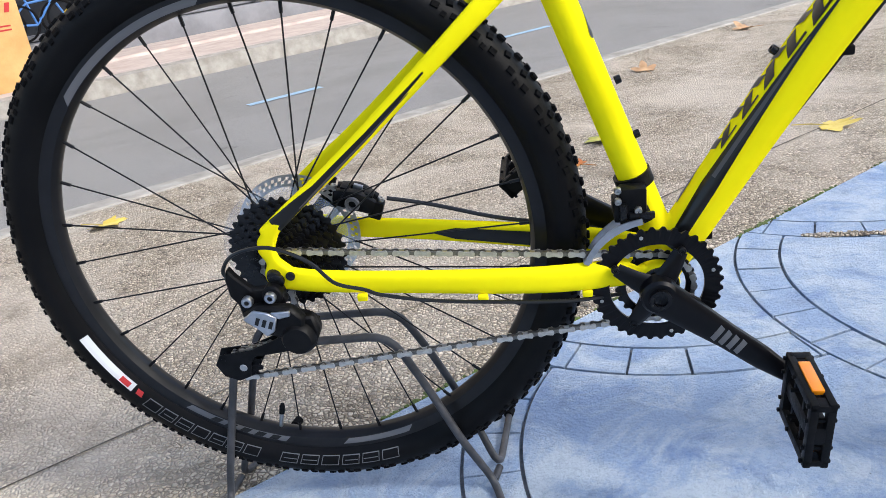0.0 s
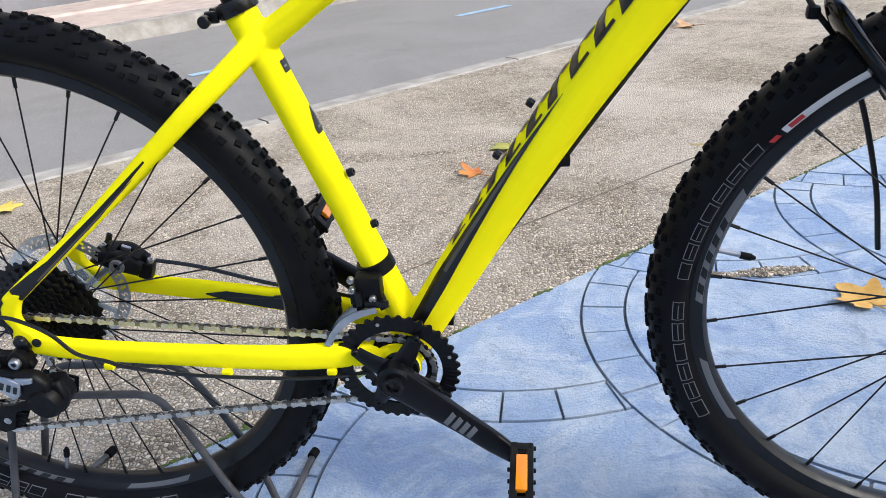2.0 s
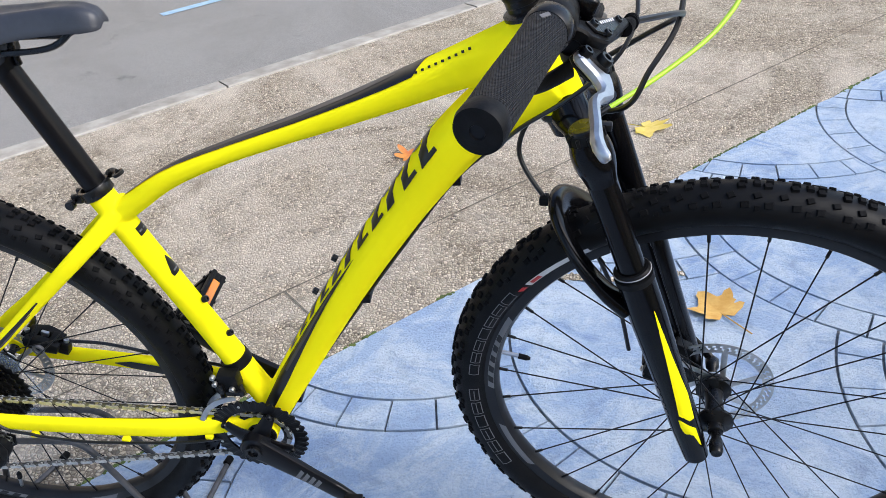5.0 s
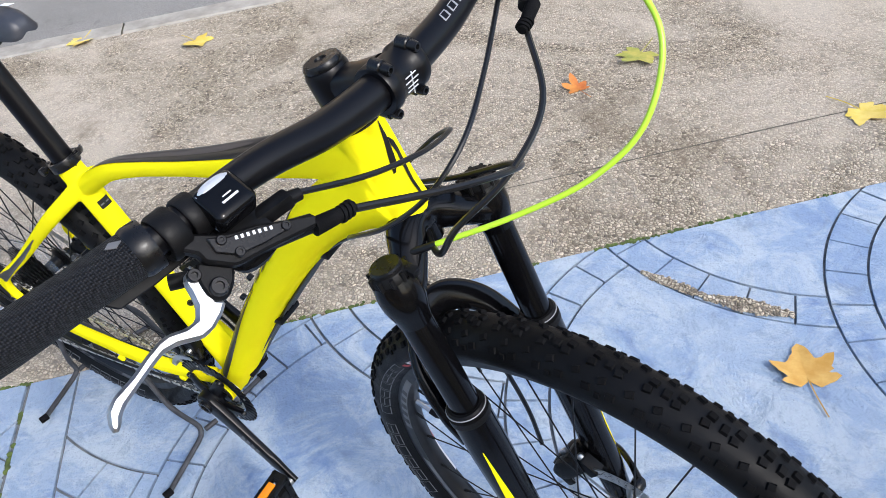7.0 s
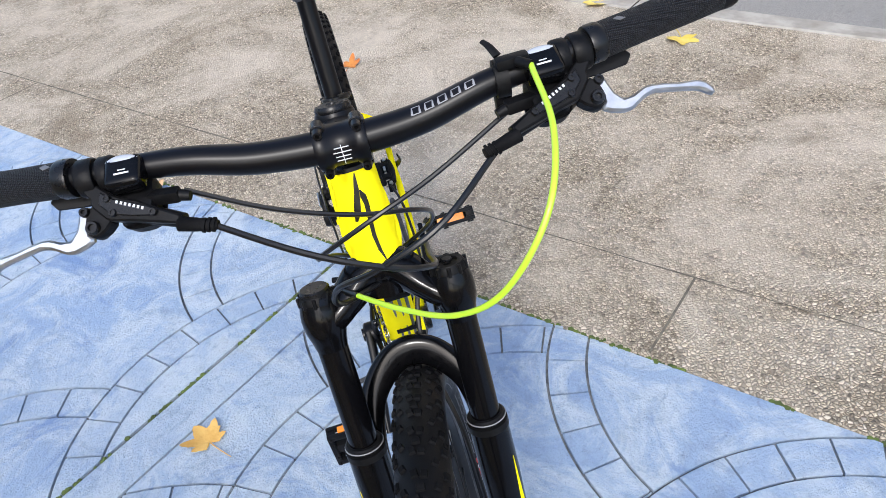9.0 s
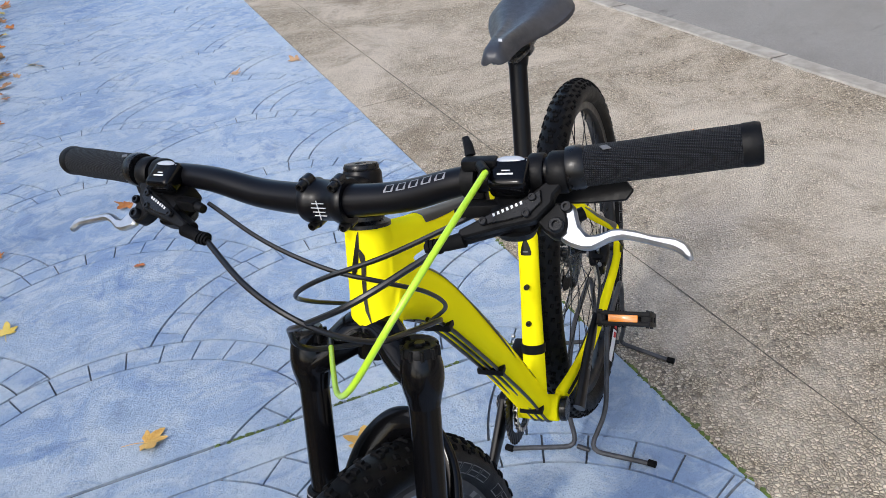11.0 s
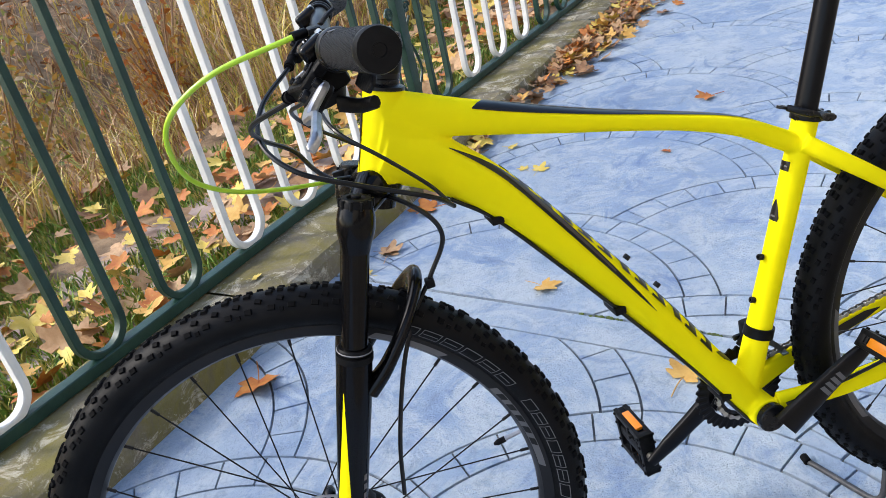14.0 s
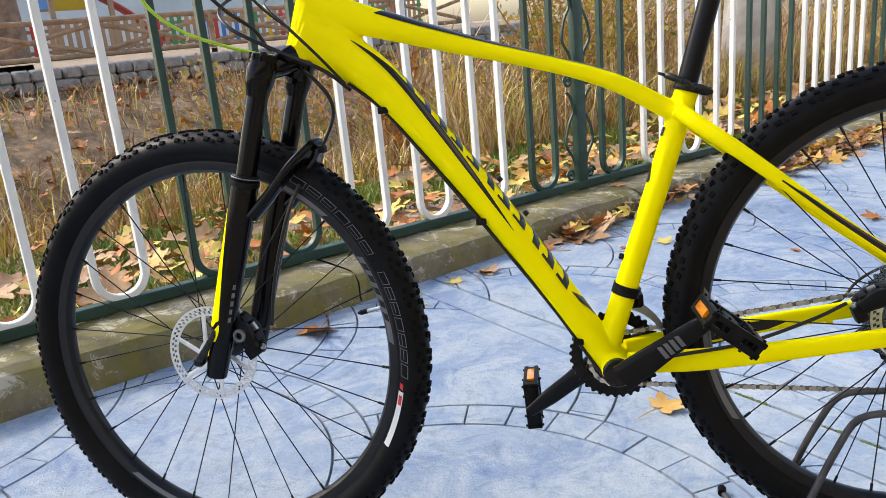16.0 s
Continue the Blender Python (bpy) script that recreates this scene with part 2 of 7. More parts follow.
WOOD = grained("grey_brown_timber", (0.24, 0.15, 0.085), (0.42, 0.27, 0.16), 6, 0.8, 0.002, fine=60)

# ---- mesh tools ----
def part(name, bm, material, parent=None, label="", m=None, smooth=True, kind=""):
    """Links a bmesh as one mesh object, under a thing or a part."""
    me = bpy.data.meshes.new(name)
    bmesh.ops.recalc_face_normals(bm, faces=bm.faces)
    bm.to_mesh(me)
    bm.free()
    for mm in material if isinstance(material, (list, tuple)) else (material,):
        me.materials.append(mm)
    if smooth:
        me.shade_smooth()
        me.set_sharp_from_angle(angle=radians(38))
    ob = new(name, me)
    if m is not None:
        ob.matrix_basis = m
    if parent is not None:
        ob.parent = parent
    return tagged(ob, label, kind=kind)


def again(ob, m, parent=None):
    """Another object on the same mesh."""
    o = new(ob.name, ob.data)
    o.matrix_basis = m
    o.parent = parent if parent is not None else ob.parent
    return o


def thing(name, label, category, m=None, group="", kind=""):
    e = new(name)
    e.empty_display_size = 0.05
    if m is not None:
        e.matrix_basis = m
    return tagged(e, label, category, group, kind)


def merge(*bms):
    out = bmesh.new()
    for b in bms:
        me = bpy.data.meshes.new("tmp")
        b.to_mesh(me)
        b.free()
        out.from_mesh(me)
        bpy.data.meshes.remove(me)
    return out


def moved(bm, m):
    bmesh.ops.transform(bm, matrix=m, verts=bm.verts)
    return bm


def box(sx, sy, sz, bevel=0.0, at=(0, 0, 0), seg=2):
    bm = bmesh.new()
    bmesh.ops.create_cube(bm, size=1.0, matrix=Matrix.Translation(at) @ Matrix.Diagonal((sx, sy, sz, 1)))
    if bevel:
        bmesh.ops.bevel(bm, geom=bm.edges[:], offset=bevel, segments=seg, affect="EDGES", profile=0.6)
    return bm


def smooth_path(pts, n):
    """Catmull-Rom through the points; n steps a span."""
    p = [Vector(q) for q in pts]
    if len(p) == 2:
        return [p[0].lerp(p[1], i / n) for i in range(n + 1)]
    p = [p[0] * 2 - p[1], *p, p[-1] * 2 - p[-2]]
    out = []
    for i in range(1, len(p) - 2):
        a, b, c, d = p[i - 1], p[i], p[i + 1], p[i + 2]
        for k in range(n):
            t = k / n
            out.append(0.5 * (2 * b + (c - a) * t + (2 * a - 5 * b + 4 * c - d) * t * t + (3 * b - a - 3 * c + d) * t ** 3))
    return [*out, p[-2]]


def lerp_list(vals, f):
    """A value, or values spread evenly along 0..1."""
    if isinstance(vals, (int, float)):
        return vals
    x = f * (len(vals) - 1)
    i = min(int(x), len(vals) - 2)
    return vals[i] * (1 - (x - i)) + vals[i + 1] * (x - i)


class Tube:
    """A swept tube: path, radius across (in the plane of side) and along side; used for frame tubes, cables, rods and the graphics on them."""

    def __init__(self, pts, ra, rb=None, n=8, side=(0, 1, 0), power=2.0):
        self.p = smooth_path(pts, n)
        self.ra, self.rb = ra, rb if rb is not None else ra
        self.power = power
        self.frames = []
        s = Vector(side)
        for i, q in enumerate(self.p):
            d = (self.p[min(i + 1, len(self.p) - 1)] - self.p[max(i - 1, 0)]).normalized()
            b = s - d * s.dot(d)
            if b.length < 1e-4:
                b = d.orthogonal()
            b.normalize()
            s = b if side is None or len(side) == 0 else s
            self.frames.append((d, b.cross(d).normalized(), b))
        self.len = [0.0]
        for a, b in zip(self.p, self.p[1:]):
            self.len.append(self.len[-1] + (b - a).length)

    def at(self, f, th, off=0.0):
        L = f * self.len[-1]
        i = 0
        while i < len(self.p) - 2 and self.len[i + 1] < L:
            i += 1
        k = (L - self.len[i]) / max(1e-9, self.len[i + 1] - self.len[i])
        c = self.p[i].lerp(self.p[i + 1], k)
        u = self.frames[i][1].lerp(self.frames[i + 1][1], k)
        v = self.frames[i][2].lerp(self.frames[i + 1][2], k)
        a, b = lerp_list(self.ra, f), lerp_list(self.rb, f)
        cs, sn = math.cos(th), math.sin(th)
        e = 2 / self.power
        cs, sn = math.copysign(abs(cs) ** e, cs), math.copysign(abs(sn) ** e, sn)
        return c + u * cs * (a + off) + v * sn * (b + off)

    def mesh(self, seg=16, caps=True, steps=None):
        bm = bmesh.new()
        fs = [l / self.len[-1] for l in self.len] if steps is None else [i / steps for i in range(steps + 1)]
        rings = [[bm.verts.new(self.at(f, 2 * math.pi * k / seg)) for k in range(seg)] for f in fs]
        for r, q in zip(rings, rings[1:]):
            for k in range(seg):
                bm.faces.new((r[k], r[(k + 1) % seg], q[(k + 1) % seg], q[k]))
        if caps:
            bm.faces.new(rings[0][::-1])
            bm.faces.new(rings[-1])
        return bm

    def patch(self, rows, off=0.0007, cols=6):
        """A graphic laid on the tube: rows of (along, angle from, angle to)."""
        bm = bmesh.new()
        grid = [[bm.verts.new(self.at(f, a + (b - a) * k / cols, off)) for k in range(cols + 1)] for f, a, b in rows]
        for r, q in zip(grid, grid[1:]):
            for k in range(cols):
                bm.faces.new((r[k], r[k + 1], q[k + 1], q[k]))
        return bm


def rod(a, b, r, seg=10, r2=None):
    return Tube([a, b], [r, r if r2 is None else r2], n=1, side=(0.13, 0.99, 0.05)).mesh(seg)


def cable(pts, r, n=8, seg=8):
    p = smooth_path(pts, n)
    bm = bmesh.new()
    up = Vector((0.3, 0.2, 1)).normalized()
    rings = []
    for i, q in enumerate(p):
        d = (p[min(i + 1, len(p) - 1)] - p[max(i - 1, 0)]).normalized()
        up = (up - d * up.dot(d)).normalized()
        w = d.cross(up)
        rings.append([bm.verts.new(q + r * (up * math.cos(t) + w * math.sin(t))) for t in (2 * math.pi * k / seg for k in range(seg))])
    for a, b in zip(rings, rings[1:]):
        for k in range(seg):
            bm.faces.new((a[k], a[(k + 1) % seg], b[(k + 1) % seg], b[k]))
    bm.faces.new(rings[0][::-1])
    bm.faces.new(rings[-1])
    return bm


def lathe(profile, seg=48, closed=False):
    """Spins (radius, along) pairs about the y axis."""
    bm = bmesh.new()
    rings = [[bm.verts.new((r * math.cos(t), y, r * math.sin(t))) for t in (2 * math.pi * k / seg for k in range(seg))] for r, y in profile]
    pairs = list(zip(rings, rings[1:])) + ([(rings[-1], rings[0])] if closed else [])
    for a, b in pairs:
        for k in range(seg):
            bm.faces.new((a[k], a[(k + 1) % seg], b[(k + 1) % seg], b[k]))
    if not closed:
        for ring, (r, y) in ((rings[0], profile[0]), (rings[-1], profile[-1])):
            if r > 1e-6:
                bm.faces.new(ring)
    return bm


def plate(outline, depth, axis="y", bevel=0.0):
    """A flat piece with thickness from an outline in the plane across axis."""
    bm = bmesh.new()
    put = {"y": lambda a, b, d: (a, d, b), "z": lambda a, b, d: (a, b, d), "x": lambda a, b, d: (d, a, b)}[axis]
    vs = [bm.verts.new(put(a, b, -depth / 2)) for a, b in outline]
    f = bm.faces.new(vs)
    ex = bmesh.ops.extrude_face_region(bm, geom=[f])
    mv = [v for v in ex["geom"] if isinstance(v, bmesh.types.BMVert)]
    bmesh.ops.translate(bm, verts=mv, vec=put(0, 0, depth))
    if bevel:
        bmesh.ops.bevel(bm, geom=[e for e in bm.edges], offset=bevel, segments=1, affect="EDGES")
    return bm


def turn_to(d, at=(0, 0, 0)):
    """A matrix that takes y to the direction d, at a place."""
    return Matrix.Translation(at) @ Vector(d).to_track_quat("Y", "Z").to_matrix().to_4x4()

# ---- street directions: along the kerb (s) and across it towards the road (v) ----
A0 = radians(42.2)
US, UV = Vector((math.cos(A0), math.sin(A0), 0)), Vector((-math.sin(A0), math.cos(A0), 0))
# the railing runs at a small angle to the kerb, and climbs a little
AW = radians(46.2)
UW, NW = Vector((math.cos(AW), math.sin(AW), 0)), Vector((-math.sin(AW), math.cos(AW), 0))
W0 = Vector((0.664, -2.164, 0))


def street(s, v, z=0.0):
    return US * s + UV * v + Vector((0, 0, z))


def rail(f, d, z=0.0):
    """Along the railing, d metres in front of it (minus: behind), over its sloping foot."""
    return W0 + UW * f + NW * d + Vector((0, 0, z + 0.016 * max(-4.0, min(4.0, f))))


def strip(name, place, a0, a1, bands, material, label, category, n=1, kind="structure", jitter=0.0, seed=1):
    """A strip with a profile: bands are (across, height) pairs, swept from a0 to a1 by place()."""
    rnd = random.Random(seed)
    bm = bmesh.new()
    rows = [[bm.verts.new(place(a0 + (a1 - a0) * i / n, v + jitter * rnd.uniform(-1, 1), z + jitter * rnd.uniform(-1, 1))) for v, z in bands] for i in range(n + 1)]
    for r, q in zip(rows, rows[1:]):
        for k in range(len(bands) - 1):
            bm.faces.new((r[k], q[k], q[k + 1], r[k + 1]))
    return tagged(part(name, bm, material, smooth=False, kind=kind), label, category)


V_SLAB, V_KERB, V_ROAD, V_FAR = 0.113, 1.985, 2.115, 5.80
strip("road", street, -90, 90, [(V_ROAD, -0.11), (V_FAR, -0.11)], ASPHALT, "worn grey asphalt road beside the kerb", "road")
aggregate = strip("pavement_aggregate", street, -90, 90, [(V_SLAB, -0.05), (V_SLAB, -0.003), (V_SLAB + 0.004, 0.0), (V_KERB, 0.0), (V_KERB, -0.1)], AGG, "exposed aggregate concrete slab of pale brown pebbles", "pavement")
for i in range(26):
    s = -22.0 + 1.36 * i
    b = strip("kerb", street, s, s + 1.352, [(V_KERB + 0.003, -0.12), (V_KERB + 0.003, -0.002), (V_KERB + 0.010, 0.006), (V_ROAD - 0.020, 0.004), (V_ROAD - 0.004, -0.012), (V_ROAD, -0.12)], KERB, "worn pale stone kerb beside the road", "kerb", n=6, jitter=0.0012, seed=i)
strip("kerb_far", street, -90, 90, [(V_FAR, -0.12), (V_FAR + 0.01, 0.02), (V_FAR + 0.17, 0.03)], KERB, "pale stone kerb across the road", "kerb")
strip("pavement_far", street, -90, 90, [(V_FAR + 0.172, 0.022), (V_FAR + 1.35, 0.025), (V_FAR + 1.37, 0.05), (V_FAR + 9, 0.06)], FARPAVE, "pinkish paving across the road", "pavement")
for s, v in ((1.43, 3.84), (3.62, 3.98), (5.80, 4.12)):
    # short faded blue parking dashes
    strip("road_marking", street, s, s + 0.52, [(v, -0.106), (v + 0.08, -0.106)], ROADPAINT, "faded blue dash painted on the asphalt", "road marking")
gap = strip("pavement_joint", street, -12, 12, [(0.4165, 0.0025), (0.419, 0.0015), (0.4215, 0.0025)], SLAB_JOINT, "narrow dirty joint across the aggregate slab", "joint", n=160, jitter=0.0012)
for s in (0.62, -2.3, 3.4):
    bm = bmesh.new()
    vs = [bm.verts.new(street(s + ds + 0.002 * math.sin(9 * v), v, 0.0026)) for v, ds in ((V_SLAB + 0.01, -0.003), (0.3, -0.003), (0.42, -0.003), (0.42, 0.003), (0.3, 0.003), (V_SLAB + 0.01, 0.003))]
    bm.faces.new(vs)
    tagged(part("pavement_joint", bm, SLAB_JOINT, smooth=False, kind="structure"), "narrow dirty joint across the aggregate slab", "joint")

# ---- blue stamped concrete: fans of small tiles, laid in two bays either side of an expansion joint ----
AF = radians(43.4)
UF, VF = Vector((math.cos(AF), math.sin(AF), 0)), Vector((-math.sin(AF), math.cos(AF), 0))
R_OUT, R_IN, GAP = 0.601, 0.512, 0.0031
N_TILE = 35
CEN_A = [(0.975 + 0.720 * j - (0.374 if k % 2 else 0.0), 0.237 - 0.706 * k) for k in range(-1, 4) for j in range(-2, 6)]
CEN_B = [(-0.228 - 0.712 * j + (0.362 if k % 2 else 0.0), 0.252 - 0.690 * k) for k in range(-1, 4) for j in range(-1, 13)]
CEN_A.sort(reverse=True)
CEN_B.sort(reverse=True)


def joint_a(v):
    return -0.152 + 0.033 * v


def joint_b(v):
    return -0.266 + 0.033 * v


def to_fan(p):
    return p.dot(UF), p.dot(VF)


def first_joint(cs, cv):
    """Where a fan's first joint falls, in tiles round from its axis."""
    for a, b, turn in ((1.321, -0.469, 6.9), (0.975, 0.237, 9.0), (1.695, 0.237, 2.4)):
        if abs(cs - a) + abs(cv - b) < 0.05:
            return turn * N_TILE / 360
    return (cs * 7.3 + cv * 3.1) % 1.0


def region(s, v):
    """Which stamped piece a place belongs to; None in a joint."""
    da, db = s - joint_a(v), s - joint_b(v)
    if abs(da) < 0.003 or abs(db) < 0.0055:
        return None
    if db > 0 > da:
        return ("strip", 0, 0)
    bay, cen = ("a", CEN_A) if da > 0 else ("b", CEN_B)
    for i, (cs, cv) in enumerate(cen):
        d = math.hypot(s - cs, v - cv)
        if d < R_OUT + GAP:
            if d > R_OUT - GAP or abs(d - R_IN) < GAP:
                return None
            if d < R_IN:
                return (bay, i, -1)
            st = 2 * math.pi / N_TILE
            a = math.atan2(v - cv, s - cs) / st - first_joint(cs, cv)
            k = math.floor(a)
            off = abs(a - round(a)) * st * d
            return None if off < GAP * 0.8 else (bay, i, k)
    return (bay, 999, -1)


def build_fans():
    from mathutils.geometry import delaunay_2d_cdt
    lo_s, hi_s = -8.6, 4.6
    wall = lambda s: -1.86 + 0.049 * s
    slab = lambda s: V_SLAB - 0.021 * s
    pts, edges = [], []

    def line(ps, close=False):
        k = len(pts)
        pts.extend(Vector(p) for p in ps)
        edges.extend((k + i, k + i + 1) for i in range(len(ps) - 1))
        if close:
            edges.append((k + len(ps) - 1, k))

    n = 30
    line([(lo_s + (hi_s - lo_s) * i / n, slab(lo_s + (hi_s - lo_s) * i / n) - 0.006) for i in range(n + 1)] + [(hi_s - (hi_s - lo_s) * i / n, wall(hi_s - (hi_s - lo_s) * i / n)) for i in range(n + 1)], True)
    for fn, w in ((joint_a, 0.003), (joint_b, 0.0055)):
        for sg in (-1, 1):
            line([(fn(v) + sg * w, v) for v in (-2.1, -1.2, -0.5, 0.2)])
    for bay, cen in (("a", CEN_A), ("b", CEN_B)):
        for i, (cs, cv) in enumerate(cen):
            def inside(s, v):
                if not (lo_s < s < hi_s and wall(s) - 0.02 < v < slab(s) + 0.02):
                    return False
                if (bay == "a" and s < joint_a(v) - 0.02) or (bay == "b" and s > joint_b(v) + 0.02):
                    return False
                return all(math.hypot(s - a, v - b) > R_OUT - 0.03 for a, b in cen[:i])

            st = 2 * math.pi / N_TILE
            for r in (R_OUT + GAP, R_OUT - GAP, R_IN + GAP, R_IN - GAP):
                run = []
                for q in range(157):
                    a = 2 * math.pi * q / 156
                    p = (cs + r * math.cos(a), cv + r * math.sin(a))
                    if inside(*p):
                        run.append(p)
                    else:
                        if len(run) > 1:
                            line(run)
                        run = []
                if len(run) > 1:
                    line(run)
            for k in range(N_TILE):
                a = (k + first_joint(cs, cv)) * st
                for sg in (-1, 1):
                    w = sg * GAP * 0.8
                    p = [(cs + r * math.cos(a) - w * math.sin(a), cv + r * math.sin(a) + w * math.cos(a)) for r in (R_IN, R_OUT)]
                    if inside(*p[0]) and inside(*p[1]):
                        line(p)
    vs, es, fs, *_ = delaunay_2d_cdt(pts, edges, [], 0, 1e-5)
    groups = {}
    for f in fs:
        c = sum((vs[i] for i in f), Vector((0, 0))) / len(f)
        if not (lo_s < c.x < hi_s and wall(c.x) < c.y < slab(c.x) - 0.004):
            continue
        key = region(c.x, c.y)
        if key:
            groups.setdefault(key, []).append(f)
    return vs, groups


def bay(a, v, z):
    """Across the blue pavement; minus stands for its edge under the plinth."""
    return UF * a + VF * (v if v > 0 else -1.93 + 0.049 * a) + Vector((0, 0, z))


blue_base = strip("pavement_blue", bay, -60, 60, [(-1, -0.008), (0.16, -0.008)], JOINT, "pale blue stamped concrete pavement with a fan pattern", "pavement")
for s0, s1 in ((4.6, 60.0), (-60.0, -8.6)):
    strip("pavement_blue_far", bay, s0, s1, [(-1, -0.001), (0.07 if s0 > 0 else 0.16, -0.001)], BLUE, "pale blue concrete pavement running on", "pavement")


def lay_fans():
    vs, groups = build_fans()
    rnd = random.Random(8)
    far = bmesh.new()
    near = []
    for key in sorted(groups):
        tris = groups[key]
        cx = sum(vs[i].x for f in tris for i in f) / sum(len(f) for f in tris)
        near.append((key, tris, cx))
    tiles = 0
    for key, tris, cx in near:
        tile = key[2] >= -100 and key[2] != -1 and key[0] != "strip"
        own = -2.6 < cx < 3.2
        bm = bmesh.new() if own else far
        dz = rnd.uniform(-0.0012, 0.0008) if tile else rnd.uniform(-0.0004, 0.0004)
        made, count = {}, {}

        def vert(i, z):
            if (i, z) not in made:
                p = UF * vs[i].x + VF * vs[i].y
                made[(i, z)] = bm.verts.new((p.x, p.y, z + 0.0006 * noise.noise(p * 9)))
            return made[(i, z)]

        for f in tris:
            bm.faces.new([vert(i, dz) for i in f])
            for a, b in zip(f, (*f[1:], f[0])):
                count[frozenset((a, b))] = (a, b) if frozenset((a, b)) not in count else None
        for ab in count.values():
            if ab:
                a, b = ab
                bm.faces.new((vert(b, dz), vert(a, dz), vert(a, -0.0075), vert(b, -0.0075)))
        if own:
            part("tile" if tile else "slab", bm, BLUE, blue_base, smooth=False)
            tiles += tile
    part("distant_tiles", far, BLUE, blue_base, smooth=False, kind="stuff")


lay_fans()

# ---- moss in the long joint beside the aggregate slab, and in the expansion joint ----
def moss(name, label, ends, n, width, seed):
    rnd = random.Random(seed)
    bm = bmesh.new()
    a, b = Vector(ends[0]), Vector(ends[1])
    for i in range(n):
        k = rnd.random()
        if noise.noise(Vector((k * 23, seed, 0))) < -0.05:
            continue
        c = a.lerp(b, k) + Vector((rnd.gauss(0, width), rnd.gauss(0, width), -0.002))
        r = rnd.uniform(0.002, 0.006)
        bmesh.ops.create_icosphere(bm, subdivisions=1, radius=r, matrix=Matrix.Translation(c) @ Matrix.Diagonal((1.4, 1.4, 0.7, 1)))
    return tagged(part(name, bm, JOINT_MOSS, kind="stuff"), label, "moss")


moss("moss", "green moss along the joint beside the slab", (street(-1.2, V_SLAB - 0.002), street(3.2, V_SLAB - 0.002)), 700, 0.003, 3)
moss("moss", "green moss in the expansion joint", (UF * joint_b(0.03) + VF * 0.03, UF * joint_b(-0.9) + VF * -0.9), 120, 0.0015, 4)


# ---- a stretch of a fan's edge where the surface has crumbled down to the gravel ----
def crumbled(x0, y0, x1, y1, width, seed):
    rnd = random.Random(seed)
    a, b = Vector((x0, y0, 0)), Vector((x1, y1, 0))
    side = Vector((-(b - a).y, (b - a).x, 0)).normalized()
    n = 22
    edge = []
    for sg in (1, -1):
        row = [a.lerp(b, i / n) + side * sg * width * (0.25 + 0.75 * math.sin(math.pi * i / n)) * rnd.uniform(0.5, 1.0) for i in range(n + 1)]
        edge += row if sg > 0 else row[::-1]
    bm = bmesh.new()
    bm.faces.new([bm.verts.new((q.x, q.y, 0.0022)) for q in edge])
    bmesh.ops.triangulate(bm, faces=bm.faces)
    for _ in range(150):
        k = rnd.random()
        c = a.lerp(b, k) + side * width * rnd.uniform(-1, 1) * (0.2 + 0.6 * math.sin(math.pi * k))
        r = rnd.uniform(0.002, 0.006)
        bmesh.ops.create_icosphere(bm, subdivisions=1, radius=r, matrix=Matrix.Translation((c.x, c.y, 0.0025)) @ Matrix.Rotation(rnd.uniform(0, 3), 4, "Z") @ Matrix.Diagonal((1.3, 0.9, 0.6, 1)))
    tagged(part("crumbled_patch", bm, AGG, smooth=False, kind="stuff"), "crumbled patch of gravel in the blue concrete", "pavement damage")


crumbled(0.855, 0.775, 1.02, 0.752, 0.016, 5)
crumbled(1.00, 0.752, 1.19, 0.772, 0.026, 6)

# ---- plinth and railing ----
for i in range(16):
    f = -14.0 + 1.5 * i
    tagged(strip("plinth", rail, f, f + 1.494, [(0.255, -0.08), (0.250, 0.055), (0.236, 0.078), (0.20, 0.088), (0.06, 0.090), (-0.10, 0.085), (-0.115, 0.04), (-0.12, -0.1)], PLINTH, "mossy concrete plinth under the railing", "plinth", n=24, jitter=0.004, seed=40 + i), kind="structure")


def flat_u(width, height, bw, bt):
    """A hairpin of flat bar: two uprights joined by a round foot. x across, z up."""
    path = [(-width / 2, height), (-width / 2, height * 0.6), (-width / 2, width * 0.50)]
    for k in range(1, 12):
        a = math.pi + math.pi * k / 12
        path.append((width / 2 * math.cos(a), width * 0.5 + width / 2 * math.sin(a)))
    path += [(width / 2, width * 0.50), (width / 2, height * 0.6), (width / 2, height)]
    bm = bmesh.new()
    rings = []
    for i, (x, z) in enumerate(path):
        x0, z0 = path[max(i - 1, 0)]
        x1, z1 = path[min(i + 1, len(path) - 1)]
        d = Vector((x1 - x0, 0, z1 - z0)).normalized()
        nrm = Vector((-d.z, 0, d.x))
        c = Vector((x, 0, z))
        rings.append([bm.verts.new(c + nrm * a * bt / 2 + Vector((0, b * bw / 2, 0))) for a, b in ((-1, -0.8), (-0.7, -1), (0.7, -1), (1, -0.8), (1, 0.8), (0.7, 1), (-0.7, 1), (-1, 0.8))])
    for a, b in zip(rings, rings[1:]):
        for k in range(8):
            bm.faces.new((a[k], a[(k + 1) % 8], b[(k + 1) % 8], b[k]))
    bm.faces.new(rings[0])
    bm.faces.new(rings[-1])
    return bm


def frame_at(f, z=0.0):
    o = rail(f, 0, z)
    return Matrix.Translation(o) @ Matrix((UW, NW, Vector((0, 0, 1)))).transposed().to_4x4()


